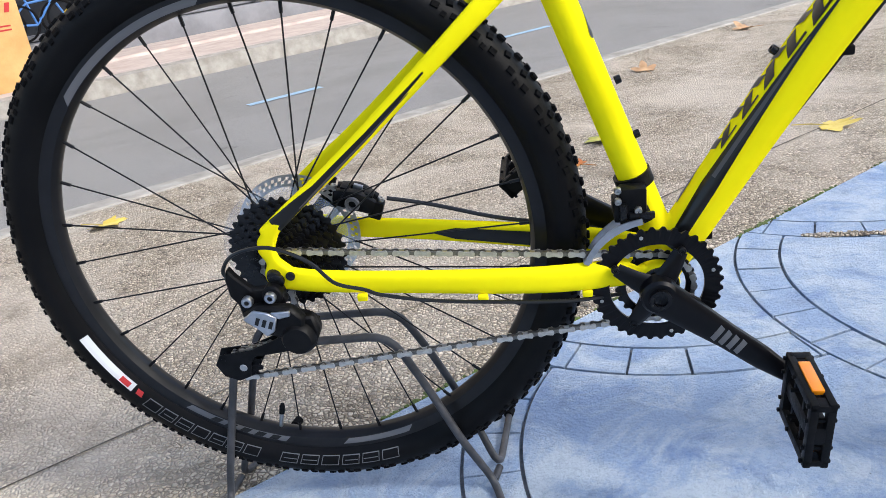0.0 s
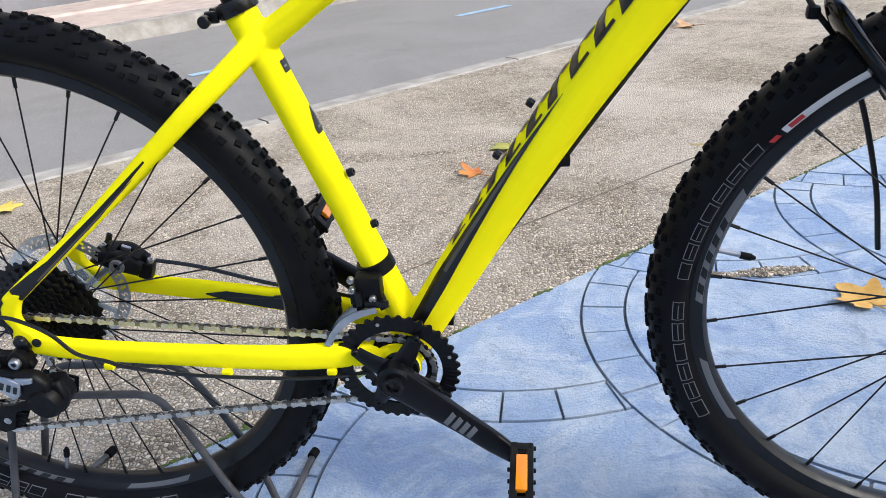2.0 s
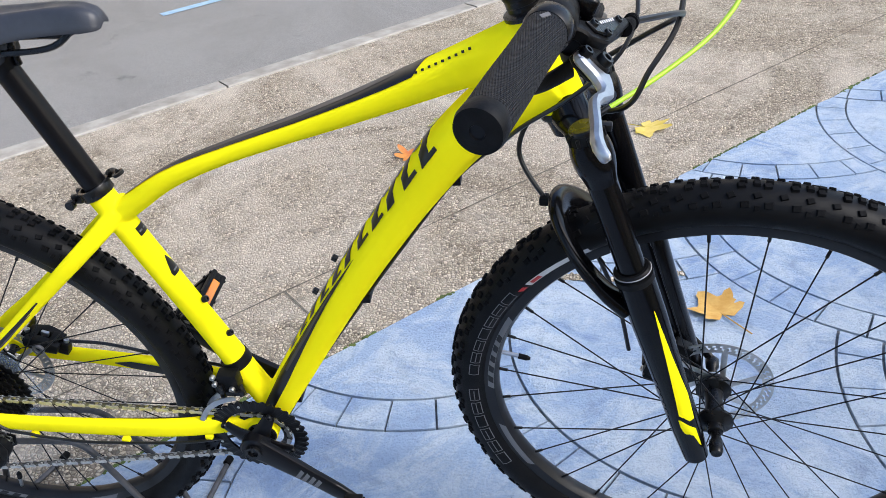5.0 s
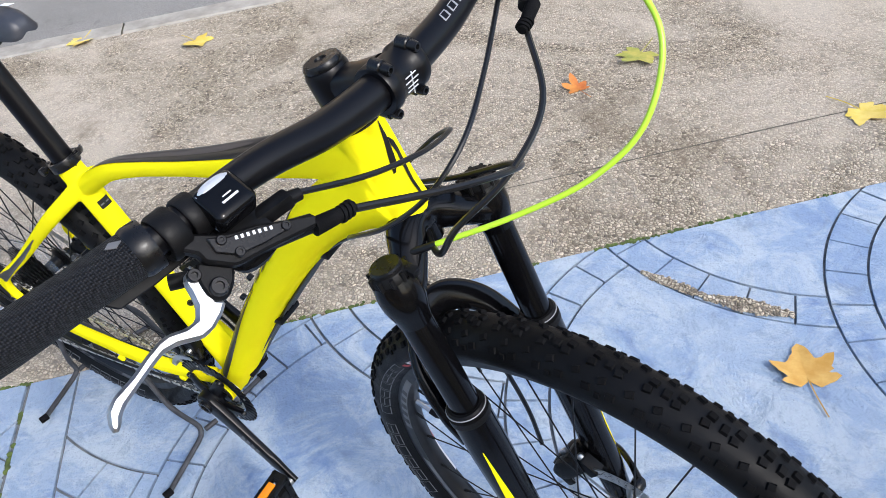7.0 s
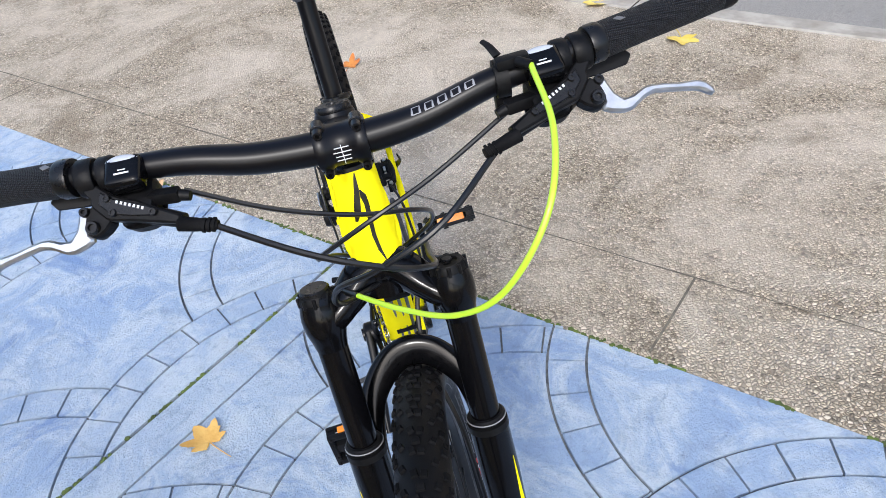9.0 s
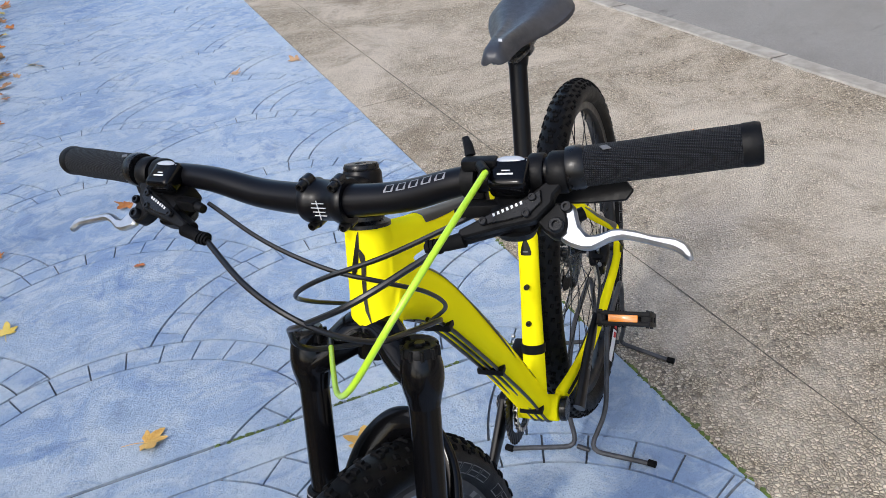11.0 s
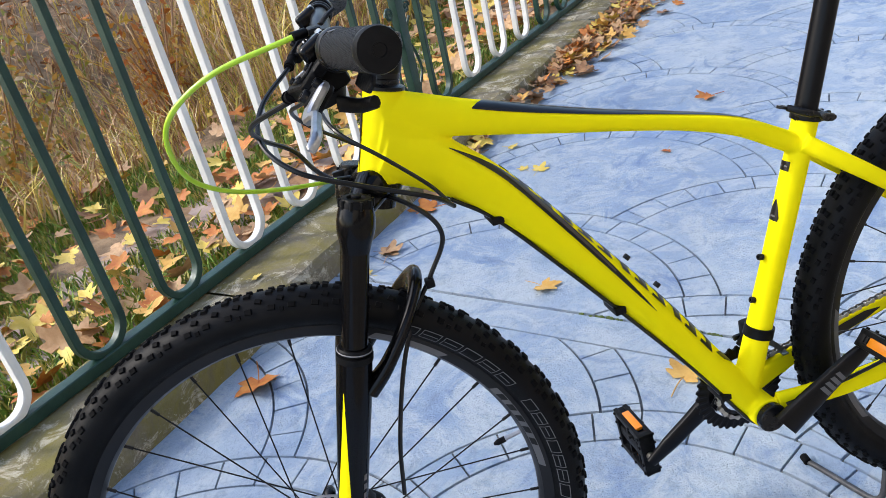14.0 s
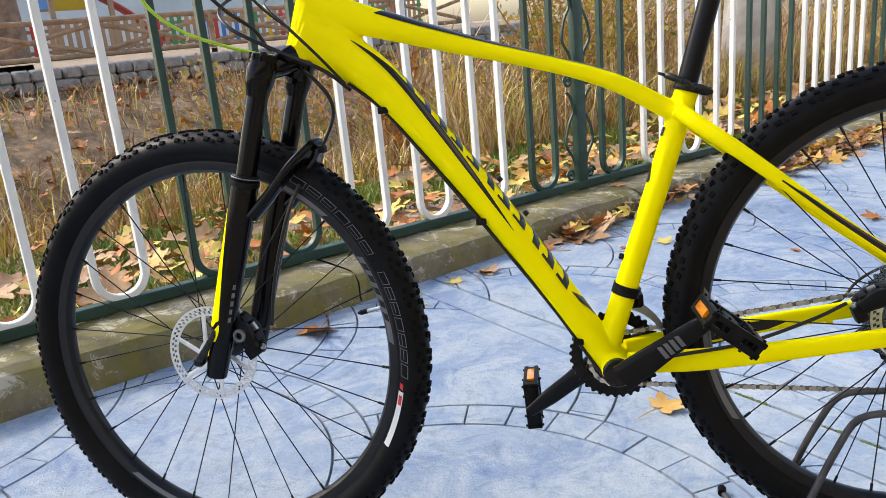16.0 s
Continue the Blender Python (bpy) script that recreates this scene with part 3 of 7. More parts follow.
fence = thing("railing", "iron railing of white and dark green hairpin bars on a plinth", "railing")
bottom = bmesh.new()
n = 40
rows = []
for i in range(n + 1):
    f = -14 + 22 * i / n
    rows.append([bottom.verts.new(rail(f, y, z)) for y, z in ((0.017, 0.095), (0.020, 0.098), (0.020, 0.127), (0.017, 0.130), (-0.017, 0.130), (-0.020, 0.127), (-0.020, 0.098), (-0.017, 0.095))])
for a, b in zip(rows, rows[1:]):
    for k in range(8):
        bottom.faces.new((a[k], a[(k + 1) % 8], b[(k + 1) % 8], b[k]))
part("bottom_rail", bottom, GREEN_PAINT, fence, "dark green bottom rail")
top = bmesh.new()
rows = []
for i in range(n + 1):
    f = -14 + 22 * i / n
    rows.append([top.verts.new(rail(f, y, z)) for y, z in ((0.02, 1.16), (0.02, 1.19), (-0.02, 1.19), (-0.02, 1.16))])
for a, b in zip(rows, rows[1:]):
    for k in range(4):
        top.faces.new((a[k], a[(k + 1) % 4], b[(k + 1) % 4], b[k]))
part("top_rail", top, GREEN_PAINT, fence, "dark green top rail")

proto = {"w": None, "g": None}


def hairpin(f, kind):
    m = frame_at(f, 0.131)
    m = m @ Matrix.Rotation(radians(random.Random(int(f * 1000)).uniform(-0.5, 0.5)), 4, "Y")
    if proto[kind] is None:
        proto[kind] = part("hairpin_bar", flat_u(0.146, 1.04, 0.028, 0.022), WHITE_PAINT if kind == "w" else GREEN_PAINT, fence, "chipped white hairpin bar" if kind == "w" else "dark green hairpin bar", m)
    else:
        tagged(again(proto[kind], m, fence), proto[kind]["label"])


def scroll(c0, turns, r, sg):
    return [(c0[0] + sg * r * (1 - k / 26) * math.cos(turns * math.pi * k / 24), c0[1] + r * (1 - k / 26) * math.sin(turns * math.pi * k / 24)) for k in range(25)]


def post(f):
    m = frame_at(f, 0.075)
    p = part("post", merge(box(0.056, 0.036, 1.2, 0.004, (0, 0, 0.6)), box(0.100, 0.055, 0.012, 0.002, (0, 0, 0.004))), GREEN_PAINT, fence, "square dark green post with wrought scrolls", m)
    for sg in (-1, 1):
        for z0 in (0.085, 0.50, 0.92):
            a = scroll((sg * 0.066, z0), 3.4, 0.028, sg)
            part("scroll", cable([(x, 0, z) for x, z in a], 0.0065, 2, 6), GREEN_PAINT, p)
        for z0 in (0.10, 0.55):
            bow = [(sg * 0.036, 0, z0 + 0.03), (sg * 0.050, 0, z0 + 0.07), (sg * 0.088, 0, z0 + 0.13), (sg * 0.070, 0, z0 + 0.21), (sg * 0.036, 0, z0 + 0.27), (sg * 0.050, 0, z0 + 0.33), (sg * 0.080, 0, z0 + 0.36)]
            part("bow", cable(bow, 0.0065, 6, 6), GREEN_PAINT, p)


cell = [("g", 0.0), ("post", 0.235), ("g", 0.46), ("w", 0.77), ("w", 1.08), ("w", 1.385), ("g", 1.69), ("g", 1.99), ("w", 2.29), ("w", 2.59), ("w", 2.89)]
for k in range(-3, 6):
    for kind, off in cell:
        f = -0.155 - off - k * 3.20
        if -13.5 < f < 5.5:
            post(f) if kind == "post" else hairpin(f, kind)

# ---- behind the railing: a leaf-strewn verge, a bank, a ditch of dark water and the far side ----
def verge_z(d):
    """Height of the land d metres behind the railing."""
    stops = [(0.0, 0.03), (1.5, 0.02), (2.2, -0.25), (3.4, -0.95), (6.2, -0.95), (8.5, 0.05), (10.2, 0.42), (60, 0.45)]
    for (a, za), (b, zb) in zip(stops, stops[1:]):
        if d <= b:
            return za + (zb - za) * (d - a) / (b - a)
    return 0.45


bm = bmesh.new()
ds = [0.116, 0.3, 0.6, 0.9, 1.2, 1.5, 1.8, 2.2, 2.6, 3.0, 3.4, 4.5, 6.2, 7.0, 7.8, 8.5, 9.3, 10.2, 14, 30, 120]
fsx = [-90, -40] + [-20 + 0.5 * i for i in range(61)] + [30, 90]
rows = []
for f in fsx:
    rows.append([])
    for d in ds:
        p = W0 + UW * f - NW * d
        z = verge_z(d) + (0.05 * noise.noise(Vector((f * 0.8, d * 0.9, 1))) if 0.5 < d < 20 else 0)
        rows[-1].append(bm.verts.new((p.x, p.y, z)))
for a, b in zip(rows, rows[1:]):
    for k in range(len(ds) - 1):
        bm.faces.new((a[k], a[k + 1], b[k + 1], b[k]))
tagged(part("ground", bm, SOIL, kind="structure"), "soil bank with leaf litter behind the railing", "ground")


def back(f, d, z=0.0):
    p = W0 + UW * f - NW * d
    return Vector((p.x, p.y, verge_z(d) + z))


WATER = mat("ditch_water", (0.12, 0.08, 0.045), 0.5, spec=0.1)
g = Graph(WATER)
g.color(g.ramp(g.noise(4, 8, 0.7, 0.8), (0.35, (0.10, 0.07, 0.04)), (0.6, (0.24, 0.15, 0.085))))
g.bump(g.noise(6, 3), 0.01)
bm = bmesh.new()
bm.faces.new([bm.verts.new((*(W0 + UW * f - NW * d).xy, -0.90)) for f, d in ((-40, 2.9), (40, 2.9), (40, 7.4), (-40, 7.4))])
tagged(part("water", bm, WATER, smooth=False, kind="structure"), "murky brown leaf-covered water in the ditch", "water")
bm = bmesh.new()
rnd = random.Random(11)
L = [bm.verts.new(back(-14 + 0.5 * i, 0.30 + 0.10 * noise.noise(Vector((i * 0.4, 0, 3))), 0.016)) for i in range(45)]
R = [bm.verts.new(back(-14 + 0.5 * i, 0.74 + 0.26 * noise.noise(Vector((i * 0.35, 5, 3))), 0.012)) for i in range(45)]
for i in range(44):
    bm.faces.new((L[i], L[i + 1], R[i + 1], R[i]))
tagged(part("path", bm, PINKPATH, kind="structure"), "pinkish concrete path behind the railing", "path")


def blades(bm, where, n, h, w, rnd, lean=0.5, mats=1):
    for _ in range(n):
        c, k = where(rnd)
        hh = h * rnd.uniform(0.5, 1.3) * k
        a = rnd.uniform(0, 6.283)
        side = Vector((math.cos(a), math.sin(a), 0)) * w * rnd.uniform(0.6, 1.4)
        la = rnd.uniform(0, 6.283)
        tip = Vector((math.cos(la), math.sin(la), 0)) * hh * lean * rnd.uniform(0.1, 1)
        p0, p1, p2 = c, c + tip * 0.3 + Vector((0, 0, hh * 0.6)), c + tip + Vector((0, 0, hh * 0.95))
        v = [bm.verts.new(q) for q in (p0 - side, p0 + side, p1 + side * 0.8, p1 - side * 0.8, p2)]
        mi = rnd.randrange(mats)
        bm.faces.new(v[:4]).material_index = mi
        bm.faces.new((v[3], v[2], v[4])).material_index = mi


def patchy(f0, f1, d0, d1, seed, cut=-0.1):
    def where(rnd):
        while True:
            f, d = rnd.uniform(f0, f1), rnd.uniform(d0, d1)
            k = noise.noise(Vector((f * 1.4, d * 1.7, seed)))
            if k > cut:
                return back(f, d, -0.01), 0.7 + 0.6 * (k - cut)
    return where


rnd = random.Random(21)
bm = bmesh.new()
blades(bm, patchy(-7, 4.0, 0.13, 1.5, 2, -0.22), 46000, 0.075, 0.0045, rnd, 0.8, 2)
tagged(part("grass", bm, (GRASS, LEAF_GREEN), smooth=False, kind="stuff"), "short green grass on the verge", "grass")
bm = bmesh.new()
blades(bm, patchy(-11, -0.8, 1.15, 3.3, 7, -0.35), 18000, 0.45, 0.0045, rnd, 1.1, 5)
blades(bm, patchy(-0.8, 5.5, 1.3, 3.3, 7, -0.1), 7000, 0.28, 0.0045, rnd, 1.2, 5)
blades(bm, patchy(-14, -0.8, 2.0, 3.4, 9, -0.3), 8000, 1.05, 0.006, rnd, 0.7, 4)
blades(bm, patchy(-20, 6.5, 3.3, 7.2, 5, -0.45), 11000, 0.5, 0.010, rnd, 0.9, 5)
blades(bm, patchy(-30, 5, 6.8, 9.8, 3, -0.1), 6000, 0.40, 0.009, rnd, 0.9, 4)
tagged(part("dry_reeds", bm, (DRY, LEAF_TAN, LEAF_BROWN, LEAF_YELLOW, LEAF_GREEN), smooth=False, kind="stuff"), "tangle of dry straw-coloured reeds on the bank", "reeds")


def leafy_bush(name, label, f, d, r, h, n, mats, seed, size=0.03):
    """A shrub: bent stems from one foot and many small single leaves."""
    rnd = random.Random(seed)
    t = thing(name, label, "shrub", Matrix.Translation(back(f, d, -0.02)))
    stems, leaves = bmesh.new(), bmesh.new()
    for _ in range(26):
        a = rnd.uniform(0, 6.283)
        rr = r * rnd.uniform(0.2, 1.0)
        hh = h * rnd.uniform(0.55, 1.0)
        p = [Vector((0, 0, 0)), Vector((math.cos(a) * rr * 0.35, math.sin(a) * rr * 0.35, hh * 0.5)), Vector((math.cos(a) * rr, math.sin(a) * rr, hh))]
        c = cable(p, 0.006, 4, 4)
        stems = merge(stems, c)
        for _ in range(n // 26):
            k = rnd.uniform(0.25, 1)
            q = p[0].lerp(p[1], k * 2) if k < 0.5 else p[1].lerp(p[2], k * 2 - 1)
            q = q + Vector((rnd.gauss(0, 1), rnd.gauss(0, 1), rnd.gauss(0, 1))) * 0.09 * r
            u = Vector((rnd.gauss(0, 1), rnd.gauss(0, 1), rnd.gauss(0, 1))).normalized()
            w = u.orthogonal().normalized()
            s = size * rnd.uniform(0.6, 1.3)
            fce = leaves.faces.new([leaves.verts.new(q + u * a2 * s + w * b2 * s) for a2, b2 in ((-1, 0), (-0.2, 0.5), (1, 0), (-0.2, -0.5))])
            fce.material_index = rnd.randrange(len(mats))
    part("branch", stems, WOOD, t, kind="stuff")
    part("leaves", leaves, mats, t, smooth=False)
    return t


leafy_bush("shrub", "shrub with golden yellow autumn leaves behind the railing", -3.4, 2.3, 0.9, 2.1, 2400, (LEAF_YELLOW, LEAF_GREEN, LEAF_GOLD), 1)
leafy_bush("shrub", "shrub with golden yellow autumn leaves behind the railing", -5.4, 2.5, 1.0, 2.3, 2600, (LEAF_YELLOW, LEAF_GOLD, LEAF_GREEN), 2)
leafy_bush("shrub", "straggly olive shrub among the reeds", -1.6, 2.6, 0.9, 1.2, 1500, (LEAF_GREEN, DRY, LEAF_YELLOW), 3)
leafy_bush("shrub", "low dark green shrub on the bank", 0.6, 2.3, 0.7, 0.55, 1500, (GRASS, LEAF_GREEN, LEAF_BROWN), 4, 0.025)
leafy_bush("shrub", "yellow-leaved shrub among the dry reeds", -2.4, 2.0, 0.8, 1.5, 2000, (LEAF_YELLOW, LEAF_GREEN, LEAF_GOLD), 14)
leafy_bush("shrub", "yellow-leaved shrub among the dry reeds", -4.3, 3.0, 1.0, 2.6, 2600, (LEAF_YELLOW, LEAF_GOLD, LEAF_GREEN), 15)
leafy_bush("shrub", "straggly olive shrub among the reeds", -0.2, 2.9, 0.8, 1.5, 1600, (LEAF_GREEN, DRY, LEAF_GOLD), 16)
leafy_bush("shrub", "orange-leaved sapling on the bank", -0.9, 2.1, 0.35, 1.1, 500, (LEAF_ORANGE, LEAF_GOLD), 17)
leafy_bush("shrub", "low dark green shrub on the bank", -8.6, 2.4, 1.1, 2.4, 2200, (LEAF_YELLOW, LEAF_GREEN, GRASS), 6)

BARK = grained("pale_flaking_bark", (0.34, 0.30, 0.25), (0.60, 0.57, 0.52), 4, 0.9, 0.01, fine=25)
BARK2 = grained("brown_bark", (0.16, 0.10, 0.07), (0.30, 0.21, 0.15), 6, 0.9, 0.01, fine=25)


def tree(f, d, r, label, material, seed, h=7.0):
    """A tapered trunk with limbs and an uneven, gappy crown high above."""
    rnd = random.Random(seed)
    t = thing("tree", label, "tree", Matrix.Translation(back(f, d, -0.05)))
    tp = Tube([(0, 0, 0), (0.03, 0.02, 0.4), (0.0, 0.05, h * 0.4), (0.1, 0.0, h)], [r * 1.5, r * 1.05, r * 0.9, r * 0.5], n=6, side=(0, 1, 0))
    part("trunk", tp.mesh(16), material, t)
    limbs, leaves = bmesh.new(), bmesh.new()
    for _ in range(12):
        a = rnd.uniform(0, 6.283)
        z = h * rnd.uniform(0.45, 0.95)
        q = Vector((math.cos(a), math.sin(a), 0)) * rnd.uniform(1.0, 2.4) + Vector((0, 0, z + rnd.uniform(0.6, 1.6)))
        limbs = merge(limbs, cable([(0, 0, z), q * 0.5 + Vector((0, 0, z * 0.5 - 0.1)), q], r * 0.22, 4, 6))
        for _ in range(90):
            c = Vector((0, 0, z)).lerp(q, rnd.uniform(0.4, 1.1)) + Vector((rnd.gauss(0, 0.4), rnd.gauss(0, 0.4), rnd.gauss(0, 0.3)))
            u = Vector((rnd.gauss(0, 1), rnd.gauss(0, 1), rnd.gauss(0, 1))).normalized()
            w = u.orthogonal().normalized()
            fce = leaves.faces.new([leaves.verts.new(c + u * a2 * 0.07 + w * b2 * 0.07) for a2, b2 in ((-1, 0), (-0.2, 0.6), (1, 0), (-0.2, -0.6))])
            fce.material_index = rnd.randrange(3)
    part("limbs", limbs, material, t)
    part("crown", leaves, (LEAF_YELLOW, LEAF_GOLD, LEAF_GREEN), t, smooth=False)


tree(-4.55, 1.6, 0.17, "plane tree with pale flaking bark behind the railing", BARK, 5)
tree(-0.7, 12.5, 0.22, "tree with brown bark beside the far wooden fence", BARK2, 9)

# ---- across the ditch: stone wall, timber fence, playground and shop fronts ----
STONE = [grained("rubble_stone", (0.22, 0.21, 0.20), (0.36, 0.34, 0.31), 9, 0.9, 0.006, fine=40)]
EARTH = grained("sandy_earth", (0.40, 0.30, 0.20), (0.52, 0.42, 0.30), 2, 0.95, 0.004, fine=30)
wall_t = thing("stone_wall", "low dry stone retaining wall at the top of the far bank", "wall")
rnd = random.Random(31)
sm = None
for row in range(2):
    f = -10.0
    while f < 2.4:
        w = rnd.uniform(0.18, 0.36)
        m = Matrix.Translation(back(f + w / 2, 10.1, 0.08 + 0.17 * row)) @ Matrix.Rotation(AW + rnd.uniform(-0.1, 0.1), 4, "Z") @ Matrix.Diagonal((w * 0.95, 0.25, 0.17, 1))
        if sm is None:
            b = box(1, 1, 1, 0.16, seg=1)
            sm = part("stone", b, STONE[0], wall_t, "", m)
        else:
            again(sm, m, wall_t)
        f += w
strip("pavement_sand", lambda a, v, z: W0 + UW * a - NW * v + Vector((0, 0, z)), -14, 6, [(10.2, 0.80), (12.0, 0.82), (22, 0.84)], EARTH, "sandy path along the far bank", "path")
timber = thing("timber_fence", "rustic timber fence of crossed round poles", "fence")
Z0 = 0.80


def far(f, d, z):
    return W0 + UW * f - NW * d + Vector((0, 0, z))


for i in range(7):
    f = -9.2 + 1.9 * i
    part("pole", rod(far(f, 10.9, Z0 - 0.1), far(f, 10.9, Z0 + 0.62), 0.05, 8), WOOD, timber)
    if i < 6:
        part("top_pole", rod(far(f, 10.9, Z0 + 0.58), far(f + 1.9, 10.9, Z0 + 0.58), 0.042, 8), WOOD, timber)
        part("low_pole", rod(far(f, 10.9, Z0 + 0.06), far(f + 1.9, 10.9, Z0 + 0.06), 0.042, 8), WOOD, timber)
        part("cross_pole", rod(far(f, 10.93, Z0 + 0.52), far(f + 1.9, 10.93, Z0 + 0.08), 0.036, 8), WOOD, timber)
        part("cross_pole", rod(far(f, 10.87, Z0 + 0.08), far(f + 1.9, 10.87, Z0 + 0.52), 0.036, 8), WOOD, timber)
PICKET = [mat("picket_" + n, c, 0.5) for n, c in (("red", (0.45, 0.04, 0.03)), ("yellow", (0.62, 0.42, 0.02)), ("blue", (0.05, 0.16, 0.42)), ("wood", (0.34, 0.22, 0.13)), ("green", (0.06, 0.24, 0.08)))]
play_fence = thing("playground_fence", "playground fence of coloured wooden pickets", "fence")
pk = {}
rnd = random.Random(12)
for i in range(86):
    f = -9.6 + 0.145 * i
    c = rnd.choice((0, 1, 2, 3, 3, 3, 3, 4))
    m = Matrix.Translation(far(f, 13.0, Z0 + 0.36)) @ Matrix.Rotation(AW, 4, "Z")
    if c not in pk:
        pk[c] = part("picket", plate([(-0.04, -0.33), (0.04, -0.33), (0.04, 0.26), (0.0, 0.33), (-0.04, 0.26)], 0.02), PICKET[c], play_fence, "", m)
    else:
        again(pk[c], m, play_fence)
for z in (0.16, 0.52):
    part("rail", box(12.6, 0.03, 0.06, 0, (0, 0, 0)), PICKET[3], play_fence, "", Matrix.Translation(far(-3.4, 13.04, Z0 + z)) @ Matrix.Rotation(AW, 4, "Z"))
slide = thing("playground_slide", "red and yellow playground tower with a slide", "playground")
SM = Matrix.Translation(far(-2.9, 16.5, Z0)) @ Matrix.Rotation(AW, 4, "Z")
for x, y in ((-0.6, -0.6), (0.6, -0.6), (-0.6, 0.6), (0.6, 0.6)):
    part("leg", box(0.1, 0.1, 2.6, 0.01, (x, y, 1.3)), PICKET[3], slide, "", SM)
part("panel", box(1.2, 0.05, 0.6, 0.02, (0, -0.6, 1.35)), PICKET[1], slide, "yellow panel", SM)
part("panel", box(0.05, 1.2, 0.6, 0.02, (0.6, 0, 1.35)), PICKET[2], slide, "blue panel", SM)
part("roof", moved(plate([(-0.8, 0), (0.8, 0), (0, 0.7)], 1.5), Matrix.Translation((0, 0, 2.55))), PICKET[0], slide, "red roof", SM)
part("chute", Tube([(-0.6, -0.2, 1.3), (-1.2, -0.2, 0.9), (-1.9, -0.2, 0.3), (-2.3, -0.2, 0.2)], 0.06, 0.25, n=5).mesh(10), PICKET[0], slide, "red slide chute", SM)

# a row of shops across the park
SHOP_WALL = grained("pale_render", (0.62, 0.60, 0.56), (0.74, 0.72, 0.69), 0.8, 0.9, 0.002)
SHOP_GREEN = grained("green_shutter", (0.02, 0.20, 0.09), (0.03, 0.27, 0.13), 2, 0.5, 0.001)
LIME_SIGN = mat("lime_sign", (0.25, 0.55, 0.05), 0.4)
NAVY = mat("navy_sign", (0.03, 0.05, 0.20), 0.4)
DARKGLASS = mat("shop_window_glass", (0.03, 0.035, 0.04), 0.08)
shops = thing("shop_row", "row of pale rendered shop fronts with coloured fascias", "building", Matrix.Translation(far(-4, 32, 0.75)) @ Matrix.Rotation(AW, 4, "Z"))
# the front is pierced: piers, lintel band and upper storeys
for x in (-13.5, -9.6, -5.6, -1.6, 2.4, 6.4, 10.5):
    part("pier", box(0.7, 0.5, 2.7, 0.02, (x, 0, 1.35)), SHOP_WALL, shops)
part("upper_wall", box(26, 0.5, 7.0, 0.02, (-1.5, 0.1, 6.9)), SHOP_WALL, shops)
part("lintel", box(26, 0.6, 0.7, 0.02, (-1.5, 0, 3.05)), SHOP_WALL, shops)
for k, x in enumerate((-11.5, -7.6, -3.6, 0.4, 4.4, 8.4)):
    part("shutter" if k in (3, 4) else "shop_window", box(3.3, 0.12, 2.5, 0.02, (x, 0.12, 1.35)), SHOP_GREEN if k == 3 else (SHOP_WALL if k == 4 else DARKGLASS), shops)
    part("mullion", box(0.08, 0.16, 2.5, 0.01, (x + 0.4, 0.10, 1.35)), SHOP_WALL if k not in (3, 4) else SHOP_GREEN, shops)
part("fascia", box(3.6, 0.12, 0.9, 0.02, (0.4, -0.36, 2.95)), LIME_SIGN, shops, "lime green fascia with red fruit shapes")
for x in (1.2, 1.5, 1.05):
    part("fruit_shape", moved(lathe([(0.0, -0.03), (0.22, -0.02), (0.22, 0.02), (0.0, 0.03)], 16), Matrix.Translation((x, -0.44, 2.95))), PICKET[0], shops)
part("fascia", box(3.6, 0.12, 0.6, 0.02, (-3.6, -0.36, 2.75)), NAVY, shops, "navy blue fascia with pale lettering")
for k in range(9):
    part("letter_bar", box(0.16, 0.03, 0.30, 0, (-4.9 + 0.33 * k, -0.44, 2.75)), WHITE_PRINT, shops)
part("fascia", box(3.6, 0.12, 0.6, 0.02, (-11.5, -0.36, 2.85)), PICKET[1], shops)
for x in (-11.5, -7.6, -3.6, 0.4, 4.4, 8.4):
    for z in (4.8, 7.6):
        w = part("window", box(1.3, 0.1, 1.4, 0.02, (x, -0.16, z + 0.2)), DARKGLASS, shops)
        part("window_frame", merge(box(1.4, 0.06, 0.08, 0, (x, -0.2, z + 0.9)), box(1.4, 0.06, 0.08, 0, (x, -0.2, z - 0.5)), box(0.06, 0.06, 1.4, 0, (x, -0.22, z + 0.2))), SHOP_WALL, w)
part("roof", box(26.6, 7, 0.3, 0.05, (-1.5, 3.2, 10.5)), WOOD, shops)
part("back_wall", box(26, 0.3, 10.0, 0, (-1.5, 6.5, 5.2)), SHOP_WALL, shops)


def car(f, d, col, label):
    c = thing("car", label, "car", Matrix.Translation(far(f, d, 0.76)) @ Matrix.Rotation(AW, 4, "Z"), group="parked cars")
    CAR = mat("car_paint", col, 0.25, 0, 0.8)
    side = [(-2.0, 0.35), (-2.05, 0.75), (-1.75, 0.90), (-1.1, 0.95), (-0.45, 1.42), (0.75, 1.45), (1.45, 0.98), (1.95, 0.88), (2.05, 0.5), (2.0, 0.32)]
    part("body", plate(side, 1.7, bevel=0.05), CAR, c)
    glass = [(-0.98, 0.97), (-0.42, 1.37), (0.70, 1.39), (1.28, 0.98)]
    part("side_window", plate(glass, 1.72), DARKGLASS, c)
    for x in (-1.25, 1.25):
        for y in (-0.8, 0.8):
            w = part("wheel", moved(lathe([(0.0, -0.09), (0.22, -0.09), (0.32, -0.07), (0.33, 0.0), (0.32, 0.07), (0.22, 0.09), (0.0, 0.09)], 20), Matrix.Translation((x, y, 0.33))), RUBBER, c)
            part("hubcap", moved(lathe([(0.0, -0.1), (0.19, -0.098), (0.2, 0.098), (0.0, 0.1)], 16), Matrix.Translation((x, y, 0.33))), STEEL, w)
    return c


